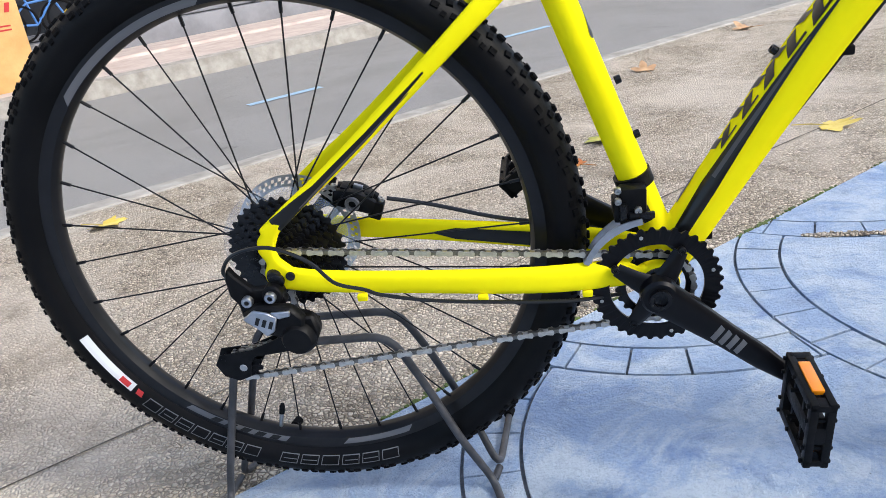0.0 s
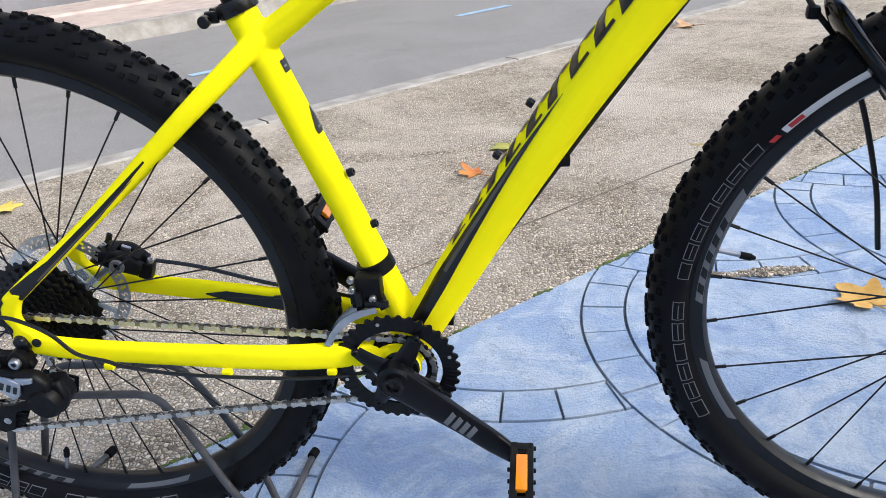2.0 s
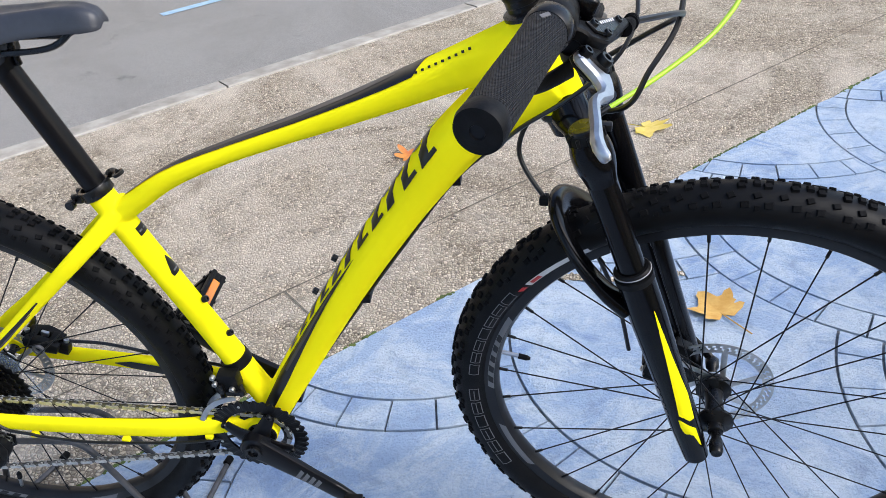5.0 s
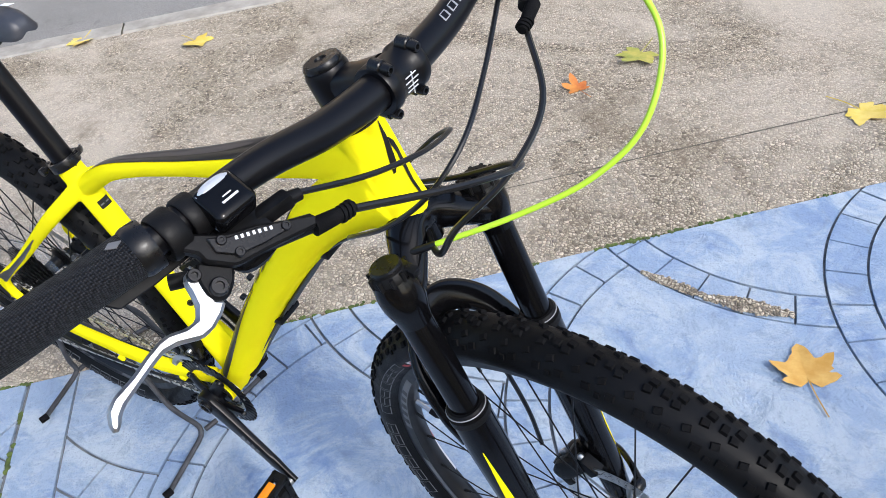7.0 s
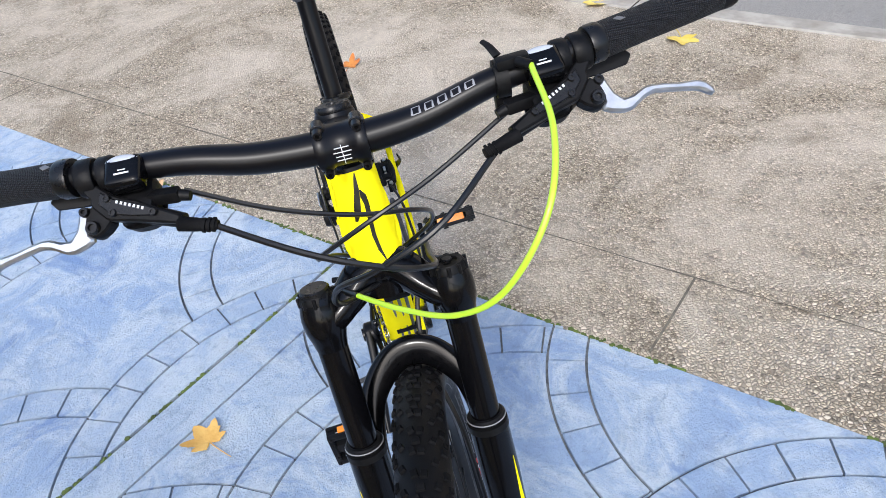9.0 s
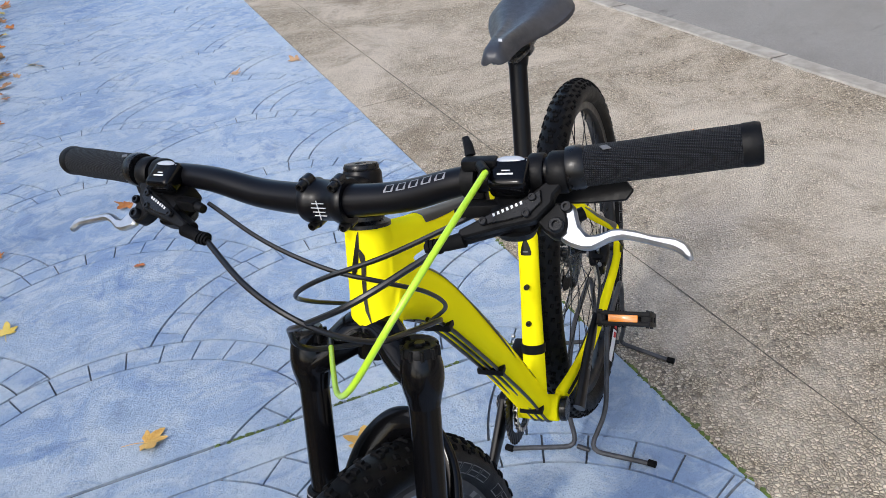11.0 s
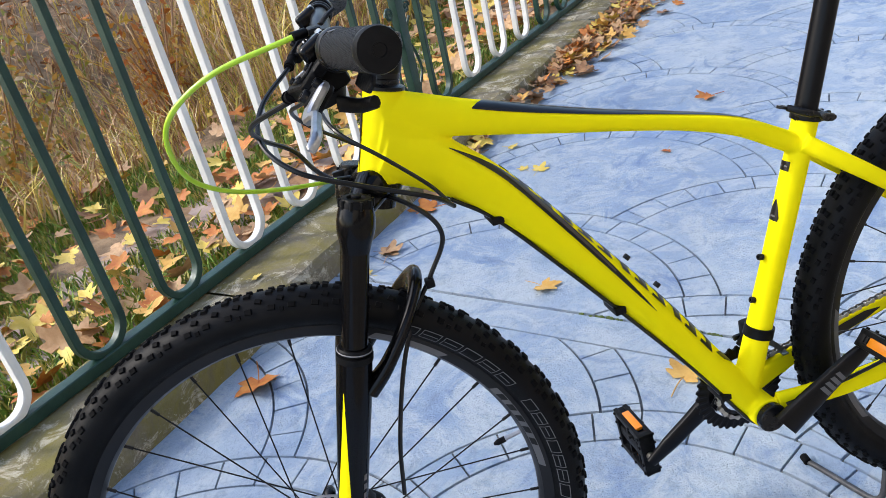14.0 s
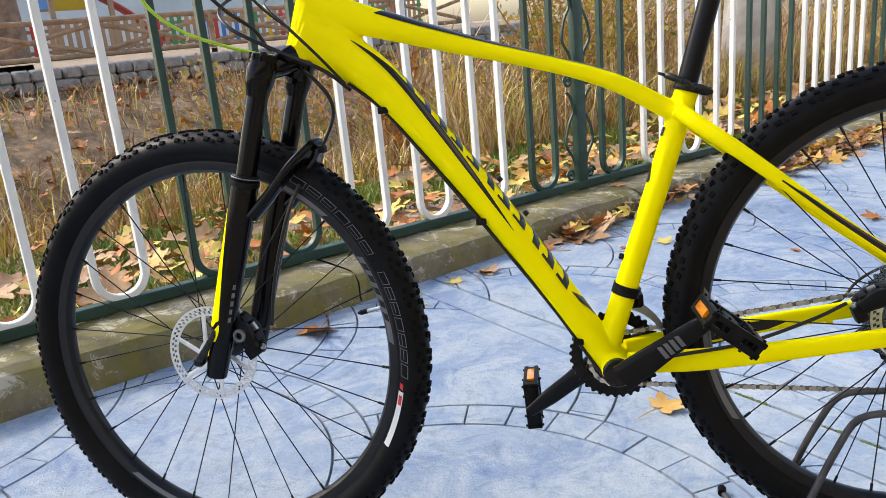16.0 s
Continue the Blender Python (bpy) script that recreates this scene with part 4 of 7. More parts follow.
car(-2.6, 27.0, (0.10, 0.16, 0.24), "blue-grey hatchback parked before the shops")
car(-6.9, 27.3, (0.45, 0.46, 0.48), "silver hatchback parked before the shops")

# ---- across the road: a bike shop's cardboard carton, a dark display window and the facade above ----
CARD = grained("cardboard", (0.50, 0.29, 0.10), (0.60, 0.37, 0.14), 5, 0.85, 0.001, fine=60)
TAPE = mat("packing_tape", (0.55, 0.42, 0.24), 0.25)


def bar_word(parent, material, m, n, h, w, gap, slant=0.3, name="letter_bar"):
    """Lettering that stays plain bars: n slanted strokes."""
    for k in range(n):
        x = k * (w + gap)
        b = plate([(x, 0), (x + w * 0.8, 0), (x + w * 0.8 + slant * h, h), (x + slant * h, h)], 0.002)
        part(name, b, material, parent, "", m)


carton = thing("cardboard_carton", "tall cardboard bicycle carton with red printing, standing on the paving", "carton", Matrix.Translation(street(0.35, V_FAR + 0.62, 0.02)) @ Matrix.Rotation(A0, 4, "Z"))
CX0, CX1, CH = -1.05, 0.33, 0.92
part("body", box(CX1 - CX0, 0.22, CH, 0.006, ((CX0 + CX1) / 2, 0, CH / 2)), CARD, carton)
part("tape", box(CX1 - CX0 - 0.01, 0.05, 0.004, 0, ((CX0 + CX1) / 2, 0, CH + 0.002)), TAPE, carton)
zig = [(0.04, 0.0), (0.06, 0.02), (0.03, 0.14), (0.07, 0.28), (-0.02, 0.24), (0.0, 0.36), (-0.10, 0.20), (-0.02, 0.20), (0.0, 0.10)]
part("printed_mark", moved(plate(zig, 0.003), Matrix.Translation((-0.04, -0.1125, 0.12))), RED_PRINT, carton)
bar_word(carton, RED_PRINT, Matrix.Translation((-0.10, -0.1125, 0.60)), 6, 0.07, 0.045, 0.02)
for k in range(2):
    part("printed_line", box(0.16, 0.002, 0.012, 0, (0.16, -0.1125, 0.50 - 0.03 * k)), RED_PRINT, carton)
part("label_sticker", box(0.05, 0.002, 0.04, 0, (0.16, -0.1127, 0.62)), WHITE_PRINT, carton)

SHOPDARK = mat("dark_shop_glass", (0.02, 0.022, 0.026), 0.06)
SHOPGREY = grained("grey_plinth_paint", (0.16, 0.16, 0.17), (0.22, 0.22, 0.23), 4, 0.6, 0.001)
FACADE = grained("cream_render", (0.55, 0.49, 0.40), (0.66, 0.60, 0.51), 0.7, 0.9, 0.003)
facade = thing("shop_building", "cream rendered shop building with a grey plinth and dark windows", "building", Matrix.Translation(street(0, V_FAR + 2.35, 0)) @ Matrix.Rotation(A0, 4, "Z"))
part("plinth", box(40, 0.4, 0.26, 0.01, (4, 0.1, 0.13)), SHOPGREY, facade)
for k in range(9):
    x = -13 + 4.2 * k
    part("pier", box(0.7, 0.4, 2.6, 0.02, (x, 0.14, 1.56)), FACADE, facade)
    w = part("shop_window", box(3.5, 0.06, 2.5, 0.0, (x + 2.1, 0.20, 1.52)), SHOPDARK, facade)
    part("window_frame", merge(box(3.5, 0.1, 0.06, 0.005, (x + 2.1, 0.14, 0.30)), box(0.06, 0.1, 2.5, 0.005, (x + 2.1, 0.14, 1.52)), box(3.5, 0.1, 0.06, 0.005, (x + 2.1, 0.14, 2.72))), SHOPGREY, w)
part("upper_wall", box(40, 0.5, 6.5, 0.02, (4, 0.15, 6.1)), FACADE, facade)
part("back_wall", box(40, 0.3, 9.3, 0.0, (4, 8, 4.65)), FACADE, facade)
part("roof", box(41, 9, 0.3, 0.05, (4, 4, 9.5)), WOOD, facade)
# bicycles on show behind the glass: only low coloured wheels and frames can be made out
for k, (x, c) in enumerate(((0.62, 0), (1.05, 2), (1.55, 1))):
    b = thing("display_bicycle", "coloured bicycle on show at the foot of the shop window", "bicycle", facade.matrix_basis @ Matrix.Translation((x, -0.16, 0.28)), group="bicycles on show")
    for dx in (-0.28, 0.28):
        part("wheel", moved(lathe([(0.16, -0.012), (0.18, -0.012), (0.18, 0.012), (0.16, 0.012)], 24, closed=True), Matrix.Translation((dx, 0, 0.18))), RUBBER, b)
    part("frame", merge(rod((-0.28, 0, 0.18), (0.0, 0, 0.15), 0.012), rod((0, 0, 0.15), (0.2, 0, 0.38), 0.014), rod((-0.05, 0, 0.36), (0.2, 0, 0.38), 0.012), rod((-0.28, 0, 0.18), (-0.05, 0, 0.36), 0.010), rod((0.2, 0, 0.38), (0.28, 0, 0.18), 0.011), rod((0, 0, 0.15), (-0.05, 0, 0.40), 0.011)), PICKET[c], b)

# ---- the bicycle ----
LEAN = 4.956
BIKE = Matrix.Translation((-0.006, 0, 0.0316)) @ Matrix.Rotation(radians(1.36), 4, "Y") @ Matrix.Rotation(radians(LEAN), 4, "X")
bike = thing("mountain_bike", "fluorescent yellow hardtail mountain bike standing in a wheel stand", "bicycle", BIKE)

AXLE_Z = 0.367
WB = 1.0953
BB = Vector((0.443, -0.008, 0.306))
ST_TOP, ST_LOW = Vector((0.316, -0.005, 0.719)), Vector((0.456, -0.006, 0.325))
HT_TOP, HT_LOW = Vector((0.852, -0.004, 0.927)), Vector((0.887, -0.004, 0.823))
STEER = (HT_TOP - HT_LOW).normalized()
# the fork and bars are turned a little to the right; the fork's tilt and pitch only fit the camera's view
TURN_FIT = Matrix.Translation(HT_LOW) @ Matrix.Rotation(radians(-7.2), 4, STEER) @ Matrix.Rotation(radians(-1.23), 4, "X") @ Matrix.Rotation(radians(2.34), 4, "Y") @ Matrix.Translation(-HT_LOW)

seat_tube = Tube([ST_LOW, ST_LOW.lerp(ST_TOP, 0.5), ST_TOP], [0.019, 0.0175, 0.0175], [0.021, 0.0175, 0.0175], n=6)
down_tube = Tube([(0.876, -0.004, 0.858), (0.812, -0.004, 0.817), (0.741, -0.005, 0.745), (0.606, -0.006, 0.559), (0.450, -0.008, 0.313)], [0.038, 0.031, 0.0265, 0.0252, 0.0252, 0.0245, 0.0235], [0.030, 0.030, 0.029, 0.028, 0.030], n=10, power=2.5)
top_tube = Tube([(0.866, -0.004, 0.898), (0.770, -0.004, 0.864), (0.640, -0.005, 0.818), (0.500, -0.005, 0.772), (0.420, -0.005, 0.740), (0.364, -0.005, 0.706), (0.327, -0.005, 0.682)], [0.030, 0.022, 0.017, 0.013, 0.0115, 0.013, 0.015], [0.024, 0.023, 0.021, 0.018, 0.017, 0.016, 0.015], n=8, power=2.4)
head_tube = Tube([HT_LOW, HT_LOW.lerp(HT_TOP, 0.5), HT_TOP], [0.0275, 0.0245, 0.0245, 0.0235], n=4)


def stay_pair():
    out = {}
    for side, sg in (("right", -1), ("left", 1)):
        ss = Tube([(0.334, sg * 0.012, 0.692), (0.306, sg * 0.030, 0.668), (0.250, sg * 0.048, 0.622), (0.120, sg * 0.062, 0.512), (0.035, sg * 0.070, 0.446), (-0.001, sg * 0.073, 0.417)], [0.012, 0.0115, 0.010, 0.009, 0.0085, 0.010], [0.011, 0.009, 0.008, 0.0075, 0.007, 0.007], n=6, power=2.6)
        cs = Tube([(0.425, sg * 0.030, 0.318), (0.375, sg * 0.044, 0.322), (0.300, sg * 0.058, 0.328), (0.180, sg * 0.068, 0.340), (0.060, sg * 0.073, 0.352), (0.012, sg * 0.073, 0.360)], [0.017, 0.0175, 0.016, 0.0145, 0.014, 0.015], [0.010, 0.009, 0.009, 0.0085, 0.0075, 0.007], n=6, power=2.8)
        out[side] = (ss, cs)
    return out


stays = stay_pair()
# a smooth web fills the crotch between top and down tube
web = Tube([(0.874, -0.004, 0.878), (0.832, -0.004, 0.858), (0.800, -0.004, 0.838), (0.786, -0.004, 0.828)], [0.046, 0.032, 0.018, 0.006], [0.0268, 0.0262, 0.021, 0.008], n=6, power=2.5)
pieces = [seat_tube.mesh(20), down_tube.mesh(28), top_tube.mesh(24), head_tube.mesh(28), web.mesh(24)]
pieces.append(moved(lathe([(0.0, -0.040), (0.0225, -0.040), (0.0235, -0.038), (0.0235, 0.038), (0.0225, 0.040), (0.0, 0.040)], 28), Matrix.Translation(BB)))
for ss, cs in stays.values():
    pieces += [ss.mesh(14), cs.mesh(14)]
for sg in (-1, 1):
    # the hooked dropout that joins the two stays behind the axle
    c = [(-0.001, 0.424), (-0.012, 0.412), (-0.014, 0.398), (-0.006, 0.382), (-0.013, 0.368), (-0.010, 0.354), (0.004, 0.346), (0.022, 0.347), (0.030, 0.360), (0.020, 0.374), (0.008, 0.386), (0.006, 0.398), (0.012, 0.412), (0.024, 0.432), (0.012, 0.436)]
    pieces.append(moved(plate(c, 0.013, bevel=0.0025), Matrix.Translation((0, sg * 0.073, 0))))
frame_ob = part("frame", merge(*pieces), YELLOW, bike, "fluorescent yellow painted alloy frame with black graphics")
skin = frame_ob.modifiers.new("skin", "REMESH")
skin.mode, skin.voxel_size, skin.use_smooth_shade = "VOXEL", 0.0018, True
soften = frame_ob.modifiers.new("soften", "SMOOTH")
soften.factor, soften.iterations = 0.5, 8

# ---- wheels ----
def wheel(name, label, m, valve_angle, rotor_side=0.036, hub_flange=(0.024, 0.031), spokes=32):
    """A wheel about the y axis: the rim is the part, with its tyre, hub and spokes under it."""
    rim_p = [(0.2975, 0.0), (0.2985, 0.006), (0.3030, 0.0125), (0.3130, 0.0148), (0.3175, 0.0145), (0.3175, 0.0120), (0.3100, 0.0115), (0.3090, 0.0), (0.3100, -0.0115), (0.3175, -0.0120), (0.3175, -0.0145), (0.3130, -0.0148), (0.3030, -0.0125), (0.2985, -0.006)]
    rim = part(name, lathe(rim_p, 128, closed=True), RIM, bike, label, m)
    prof = []
    for k in range(19):
        a = radians(-128 + 256 * k / 18)
        prof.append((0.3385 + 0.0256 * math.cos(a) * (1.03 if math.cos(a) > 0 else 0.92), 0.0285 * math.sin(a)))
    prof = [(0.3165, -0.0135)] + prof + [(0.3165, 0.0135)]
    tyre = part("tyre", lathe(prof, 160, closed=True), RUBBER_WALL, rim, "black knobbly tyre with outlined sidewall lettering")
    # tread blocks
    bm = bmesh.new()
    rnd = random.Random(5)
    rows = ((0.0, 1.0), (0.5, -1.0))
    n = 84

    def knob(ang, lat, dx, dy, h, yaw):
        rr = 0.3385 + 0.0258 * math.cos(lat) * 1.03
        y = 0.0285 * math.sin(lat)
        up = Vector((math.cos(ang) * math.cos(lat), math.sin(lat), math.sin(ang) * math.cos(lat)))
        tang = Vector((-math.sin(ang), 0, math.cos(ang)))
        across = tang.cross(up)
        t2 = tang * math.cos(yaw) + across * math.sin(yaw)
        a2 = across * math.cos(yaw) - tang * math.sin(yaw)
        c = Vector((rr * math.cos(ang), y, rr * math.sin(ang)))
        vs = []
        for top, k in ((-0.002, 1.0), (h * 0.80, 0.74)):
            for sx, sy in ((-1, -1), (1, -1), (1, 1), (-1, 1)):
                vs.append(bm.verts.new(c + up * top + t2 * sx * dx * k + a2 * sy * dy * k))
        for f in ((4, 5, 6, 7), (0, 1, 5, 4), (1, 2, 6, 5), (2, 3, 7, 6), (3, 0, 4, 7)):
            bm.faces.new([vs[i] for i in f])

    for i in range(n):
        a = 2 * math.pi * i / n
        st = 2 * math.pi / n
        two = i % 2
        knob(a, radians(9), 0.0048, 0.0040, 0.0036, 0.15)
        knob(a + st * 0.10, radians(-9), 0.0048, 0.0040, 0.0036, -0.15)
        if two:
            knob(a + st * 0.5, radians(0), 0.0042, 0.0050, 0.0036, 0.0)
        for sg in (-1, 1):
            knob(a + st * 0.5, sg * radians(34), 0.0046, 0.0038, 0.0030, sg * 0.35)
            knob(a + st * (0.05 if two else -0.02), sg * radians(56), 0.0052, 0.0040, 0.0025, sg * 0.1)
            if two:
                knob(a + st * 0.5, sg * radians(64), 0.0034, 0.0034, 0.0018, 0.0)
    part("tread", bm, RUBBER, tyre, "square rubber tread blocks", smooth=False, kind="stuff")
    # hub
    fl, fr = hub_flange
    hub_p = [(0.006, -0.052), (0.010, -0.050), (0.010, -0.040), (0.024, -fr - 0.002), (0.024, -fr + 0.002), (0.013, -fr + 0.008), (0.012, 0.0), (0.013, fl - 0.008), (0.024, fl - 0.002), (0.024, fl + 0.002), (0.012, 0.042), (0.010, 0.050), (0.006, 0.052)]
    part("hub", lathe(hub_p, 28), BLACK_METAL, rim, "black hub")
    # crossed spokes; one straight spoke mesh, laid between flange and rim
    sp = None
    for k in range(spokes):
        sg = 1 if k % 2 else -1
        ar = valve_angle + math.pi / spokes + 2 * math.pi * k / spokes
        lead = 1 if (k // 2) % 2 else -1
        ah = ar + lead * radians(62)
        p = Vector((0.0225 * math.cos(ah), sg * (fl if sg > 0 else fr), 0.0225 * math.sin(ah)))
        q = Vector((0.2985 * math.cos(ar), sg * 0.002, 0.2985 * math.sin(ar)))
        ln = (q - p).length
        mm = Matrix.Translation(p) @ (q - p).to_track_quat("Y", "Z").to_matrix().to_4x4() @ Matrix.Diagonal((1, ln / 0.29, 1, 1))
        if sp is None:
            bm = merge(rod((0, 0, 0), (0, 0.29, 0), 0.00105, 6), rod((0, 0.277, 0), (0, 0.2905, 0), 0.0022, 6))
            sp = part("spoke", bm, SPOKE, rim, "", mm)
        else:
            again(sp, mm, rim)
    # valve
    va = Vector((math.cos(valve_angle), 0, math.sin(valve_angle)))
    part("valve_stem", rod(va * 0.299, va * 0.272, 0.0031, 10), SILVER, rim, "silver valve stem")
    part("valve_cap", merge(rod(va * 0.274, va * 0.262, 0.0042, 10), rod(va * 0.262, va * 0.257, 0.0040, 10, 0.002)), PLASTIC, rim, "black valve cap")
    return rim, tyre


rear_wheel, rear_tyre = wheel("rear_wheel", "rear wheel with satin black rim and black spokes", Matrix.Translation((0, 0, AXLE_Z)), radians(-105.6), hub_flange=(0.031, 0.020))
# the front axle is placed to fit the camera's view along with the fork
FRONT = TURN_FIT @ Matrix.Translation((1.1147, -0.004, 0.3741))
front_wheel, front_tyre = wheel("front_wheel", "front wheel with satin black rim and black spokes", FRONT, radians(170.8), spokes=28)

# ---- fork (built straight, then turned with the bars and skewed to fit the camera's view) ----
FK = Vector((STEER.x, 0, STEER.z))
FWD = Vector((STEER.z, 0, -STEER.x))


def fk(along, fwd, y):
    """A place on the fork: metres below the head tube, ahead of the steering axis, to the left."""
    return Vector(HT_LOW) - FK * along + FWD * fwd + Vector((0, y, 0))


def leg(along, y):
    """A place on a leg's axis."""
    return fk(along, 0.0300 + 0.0260 * along, y)


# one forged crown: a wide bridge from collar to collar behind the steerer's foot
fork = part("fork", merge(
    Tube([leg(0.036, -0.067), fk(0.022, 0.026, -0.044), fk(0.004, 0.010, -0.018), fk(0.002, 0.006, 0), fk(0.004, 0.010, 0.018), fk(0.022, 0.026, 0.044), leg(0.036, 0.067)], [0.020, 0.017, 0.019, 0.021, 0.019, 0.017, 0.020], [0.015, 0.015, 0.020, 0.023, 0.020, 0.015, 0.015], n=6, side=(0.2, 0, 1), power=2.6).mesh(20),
    Tube([fk(-0.008, 0, 0), fk(0.030, 0.003, 0)], [0.0255, 0.022], n=2).mesh(24)), GLOSS_BLACK, bike, "gloss black suspension fork", TURN_FIT)
LEGS = []
for sg in (-1, 1):
    y = sg * 0.068
    part("fork_collar", merge(Tube([leg(0.010, y), leg(0.012, y), leg(0.020, y), leg(0.046, y), leg(0.062, y), leg(0.064, y)], [0.0190, 0.0215, 0.0225, 0.0215, 0.0185, 0.0165], n=3).mesh(24)), GLOSS_BLACK, fork)
    part("stanchion", rod(leg(0.016, y), leg(0.23, y), 0.0160, 24), GLOSS_BLACK, fork, "black stanchion tube")
    low = Tube([leg(0.194, y), leg(0.204, y), leg(0.31, y), leg(0.44, y), leg(0.503, y), leg(0.517, y)], [0.0215, 0.0220, 0.0205, 0.0195, 0.0195, 0.0165], n=5)
    LEGS.append(low)
    part("lower_leg", low.mesh(24), GLOSS_BLACK, fork, "black lower leg with a yellow wedge")
    part("dust_seal", moved(lathe([(0.0155, -0.008), (0.019, -0.008), (0.021, -0.006), (0.021, -0.002), (0.0185, 0.0), (0.0225, 0.001), (0.0225, 0.009), (0.016, 0.009)], 28), turn_to(-FK, leg(0.191, y))), PLASTIC, fork)
    part("seal_ring", moved(lathe([(0.0212, -0.0008), (0.0220, 0.0), (0.0212, 0.0008)], 28, closed=True), turn_to(-FK, leg(0.187, y))), BAR_PRINT, fork)

# ---- small shapes used by the components ----
def gear(r, teeth, thick, r_in, tooth=0.0042):
    """A toothed ring about the y axis."""
    n = teeth * 4
    bm = bmesh.new()
    loops = []
    for y in (-thick / 2, thick / 2):
        out = []
        for k in range(n):
            a = 2 * math.pi * k / n
            rr = r + (tooth * 0.5 if k % 4 in (1, 2) else -tooth * 0.5)
            out.append(bm.verts.new((rr * math.cos(a), y * (0.5 if k % 4 in (1, 2) else 1), rr * math.sin(a))))
        inn = [bm.verts.new((r_in * math.cos(2 * math.pi * k / n), y, r_in * math.sin(2 * math.pi * k / n))) for k in range(n)]
        loops.append((out, inn))
    (o0, i0), (o1, i1) = loops
    for k in range(n):
        j = (k + 1) % n
        bm.faces.new((o0[k], o0[j], i0[j], i0[k]))
        bm.faces.new((o1[j], o1[k], i1[k], i1[j]))
        bm.faces.new((o0[j], o0[k], o1[k], o1[j]))
        bm.faces.new((i0[k], i0[j], i1[j], i1[k]))
    return bm


def disc(r, h, seg=20, bevel=0.15):
    b = bevel * min(r, h)
    return lathe([(0.0, -h / 2), (r - b, -h / 2), (r, -h / 2 + b), (r, h / 2 - b), (r - b, h / 2), (0.0, h / 2)], seg)


def bolt(r=0.005, h=0.004):
    return lathe([(0.0, -h), (r, -h), (r, h * 0.6), (r * 0.85, h), (r * 0.5, h), (r * 0.45, h * 0.3), (0.0, h * 0.3)], 14)


def rotor(name, parent, r=0.080, y=0.036, label="perforated steel brake disc"):
    """A brake disc: a drilled band, six curved arms and a centre ring."""
    bm = bmesh.new()
    n, rows = 96, (r, r - 0.0028, r - 0.0075, r - 0.0122, r - 0.0155)
    for yy in (-0.0009, 0.0009):
        rings = [[bm.verts.new((q * math.cos(2 * math.pi * k / n + 0.03 * i), yy, q * math.sin(2 * math.pi * k / n + 0.03 * i))) for k in range(n)] for i, q in enumerate(rows)]
        for i in range(4):
            for k in range(n):
                if i in (1, 2) and (k + i) % 2 == 0:
                    continue
                bm.faces.new((rings[i][k], rings[i][(k + 1) % n], rings[i + 1][(k + 1) % n], rings[i + 1][k]))
    for k in range(6):
        a = 2 * math.pi * k / 6
        pts = [Vector((0.020 * math.cos(a), 0, 0.020 * math.sin(a))), Vector((0.042 * math.cos(a + 0.35), 0, 0.042 * math.sin(a + 0.35))), Vector(((r - 0.013) * math.cos(a + 0.45), 0, (r - 0.013) * math.sin(a + 0.45)))]
        bm = merge(bm, Tube(pts, 0.0042, 0.0009, n=5).mesh(6))
    bm = merge(bm, lathe([(0.016, -0.001), (0.024, -0.001), (0.024, 0.001), (0.016, 0.001)], 32, closed=True))
    ob = part(name, bm, ROTOR_STEEL, parent, label, Matrix.Translation((0, y, 0)), smooth=False)
    return ob


# ---- wheel trimmings ----
rotor("brake_rotor", rear_wheel, 0.080, 0.036)
rotor("brake_rotor", front_wheel, 0.080, 0.034)
for w in (rear_wheel, front_wheel):
    part("axle_end", moved(lathe([(0.0, -0.085), (0.007, -0.085), (0.009, -0.080), (0.009, -0.066), (0.006, -0.062), (0.006, 0.062), (0.009, 0.066), (0.010, 0.078), (0.006, 0.084), (0.0, 0.084)], 16), Matrix.Identity(4)), BLACK_METAL, w, "black quick-release skewer")
lever_pts = [(0.0, 0.080, 0.0), (-0.018, 0.088, 0.016), (-0.035, 0.090, 0.035), (-0.045, 0.086, 0.052)]
part("quick_release_lever", Tube(lever_pts, [0.007, 0.006, 0.0055, 0.004], [0.004, 0.003, 0.003, 0.002], n=5).mesh(8), BLACK_METAL, front_wheel)
part("quick_release_lever", Tube([(-x, y, z) for x, y, z in lever_pts], [0.007, 0.006, 0.0055, 0.004], [0.004, 0.003, 0.003, 0.002], n=5).mesh(8), BLACK_METAL, rear_wheel)

# graphics on the tyre sidewall and rim: outlined blocks and pale stickers
def arc_band(r0, r1, a0, a1, y, n=10, skew=0.0):
    bm = bmesh.new()
    rows = [[bm.verts.new((r * math.cos(a0 + (a1 - a0) * k / n + sk), y(r), r * math.sin(a0 + (a1 - a0) * k / n + sk))) for k in range(n + 1)] for r, sk in ((r0, 0.0), ((r0 + r1) / 2, skew / 2), (r1, skew))]
    for a, b in zip(rows, rows[1:]):
        for k in range(n):
            bm.faces.new((a[k], a[k + 1], b[k + 1], b[k]))
    return bm


def wall_y(sg):
    """The sidewall's outer face at a radius."""
    def y(r):
        c = max(-0.99, min(0.99, (r - 0.3385) / (0.0265 * (1.03 if r > 0.3385 else 0.92))))
        return sg * (0.0285 * math.sin(math.acos(c)) + 0.0006)
    return y


def rim_y(sg):
    def y(r):
        return sg * (0.0149 if r > 0.3085 else 0.0132 + (r - 0.3030) * 0.27)
    return y


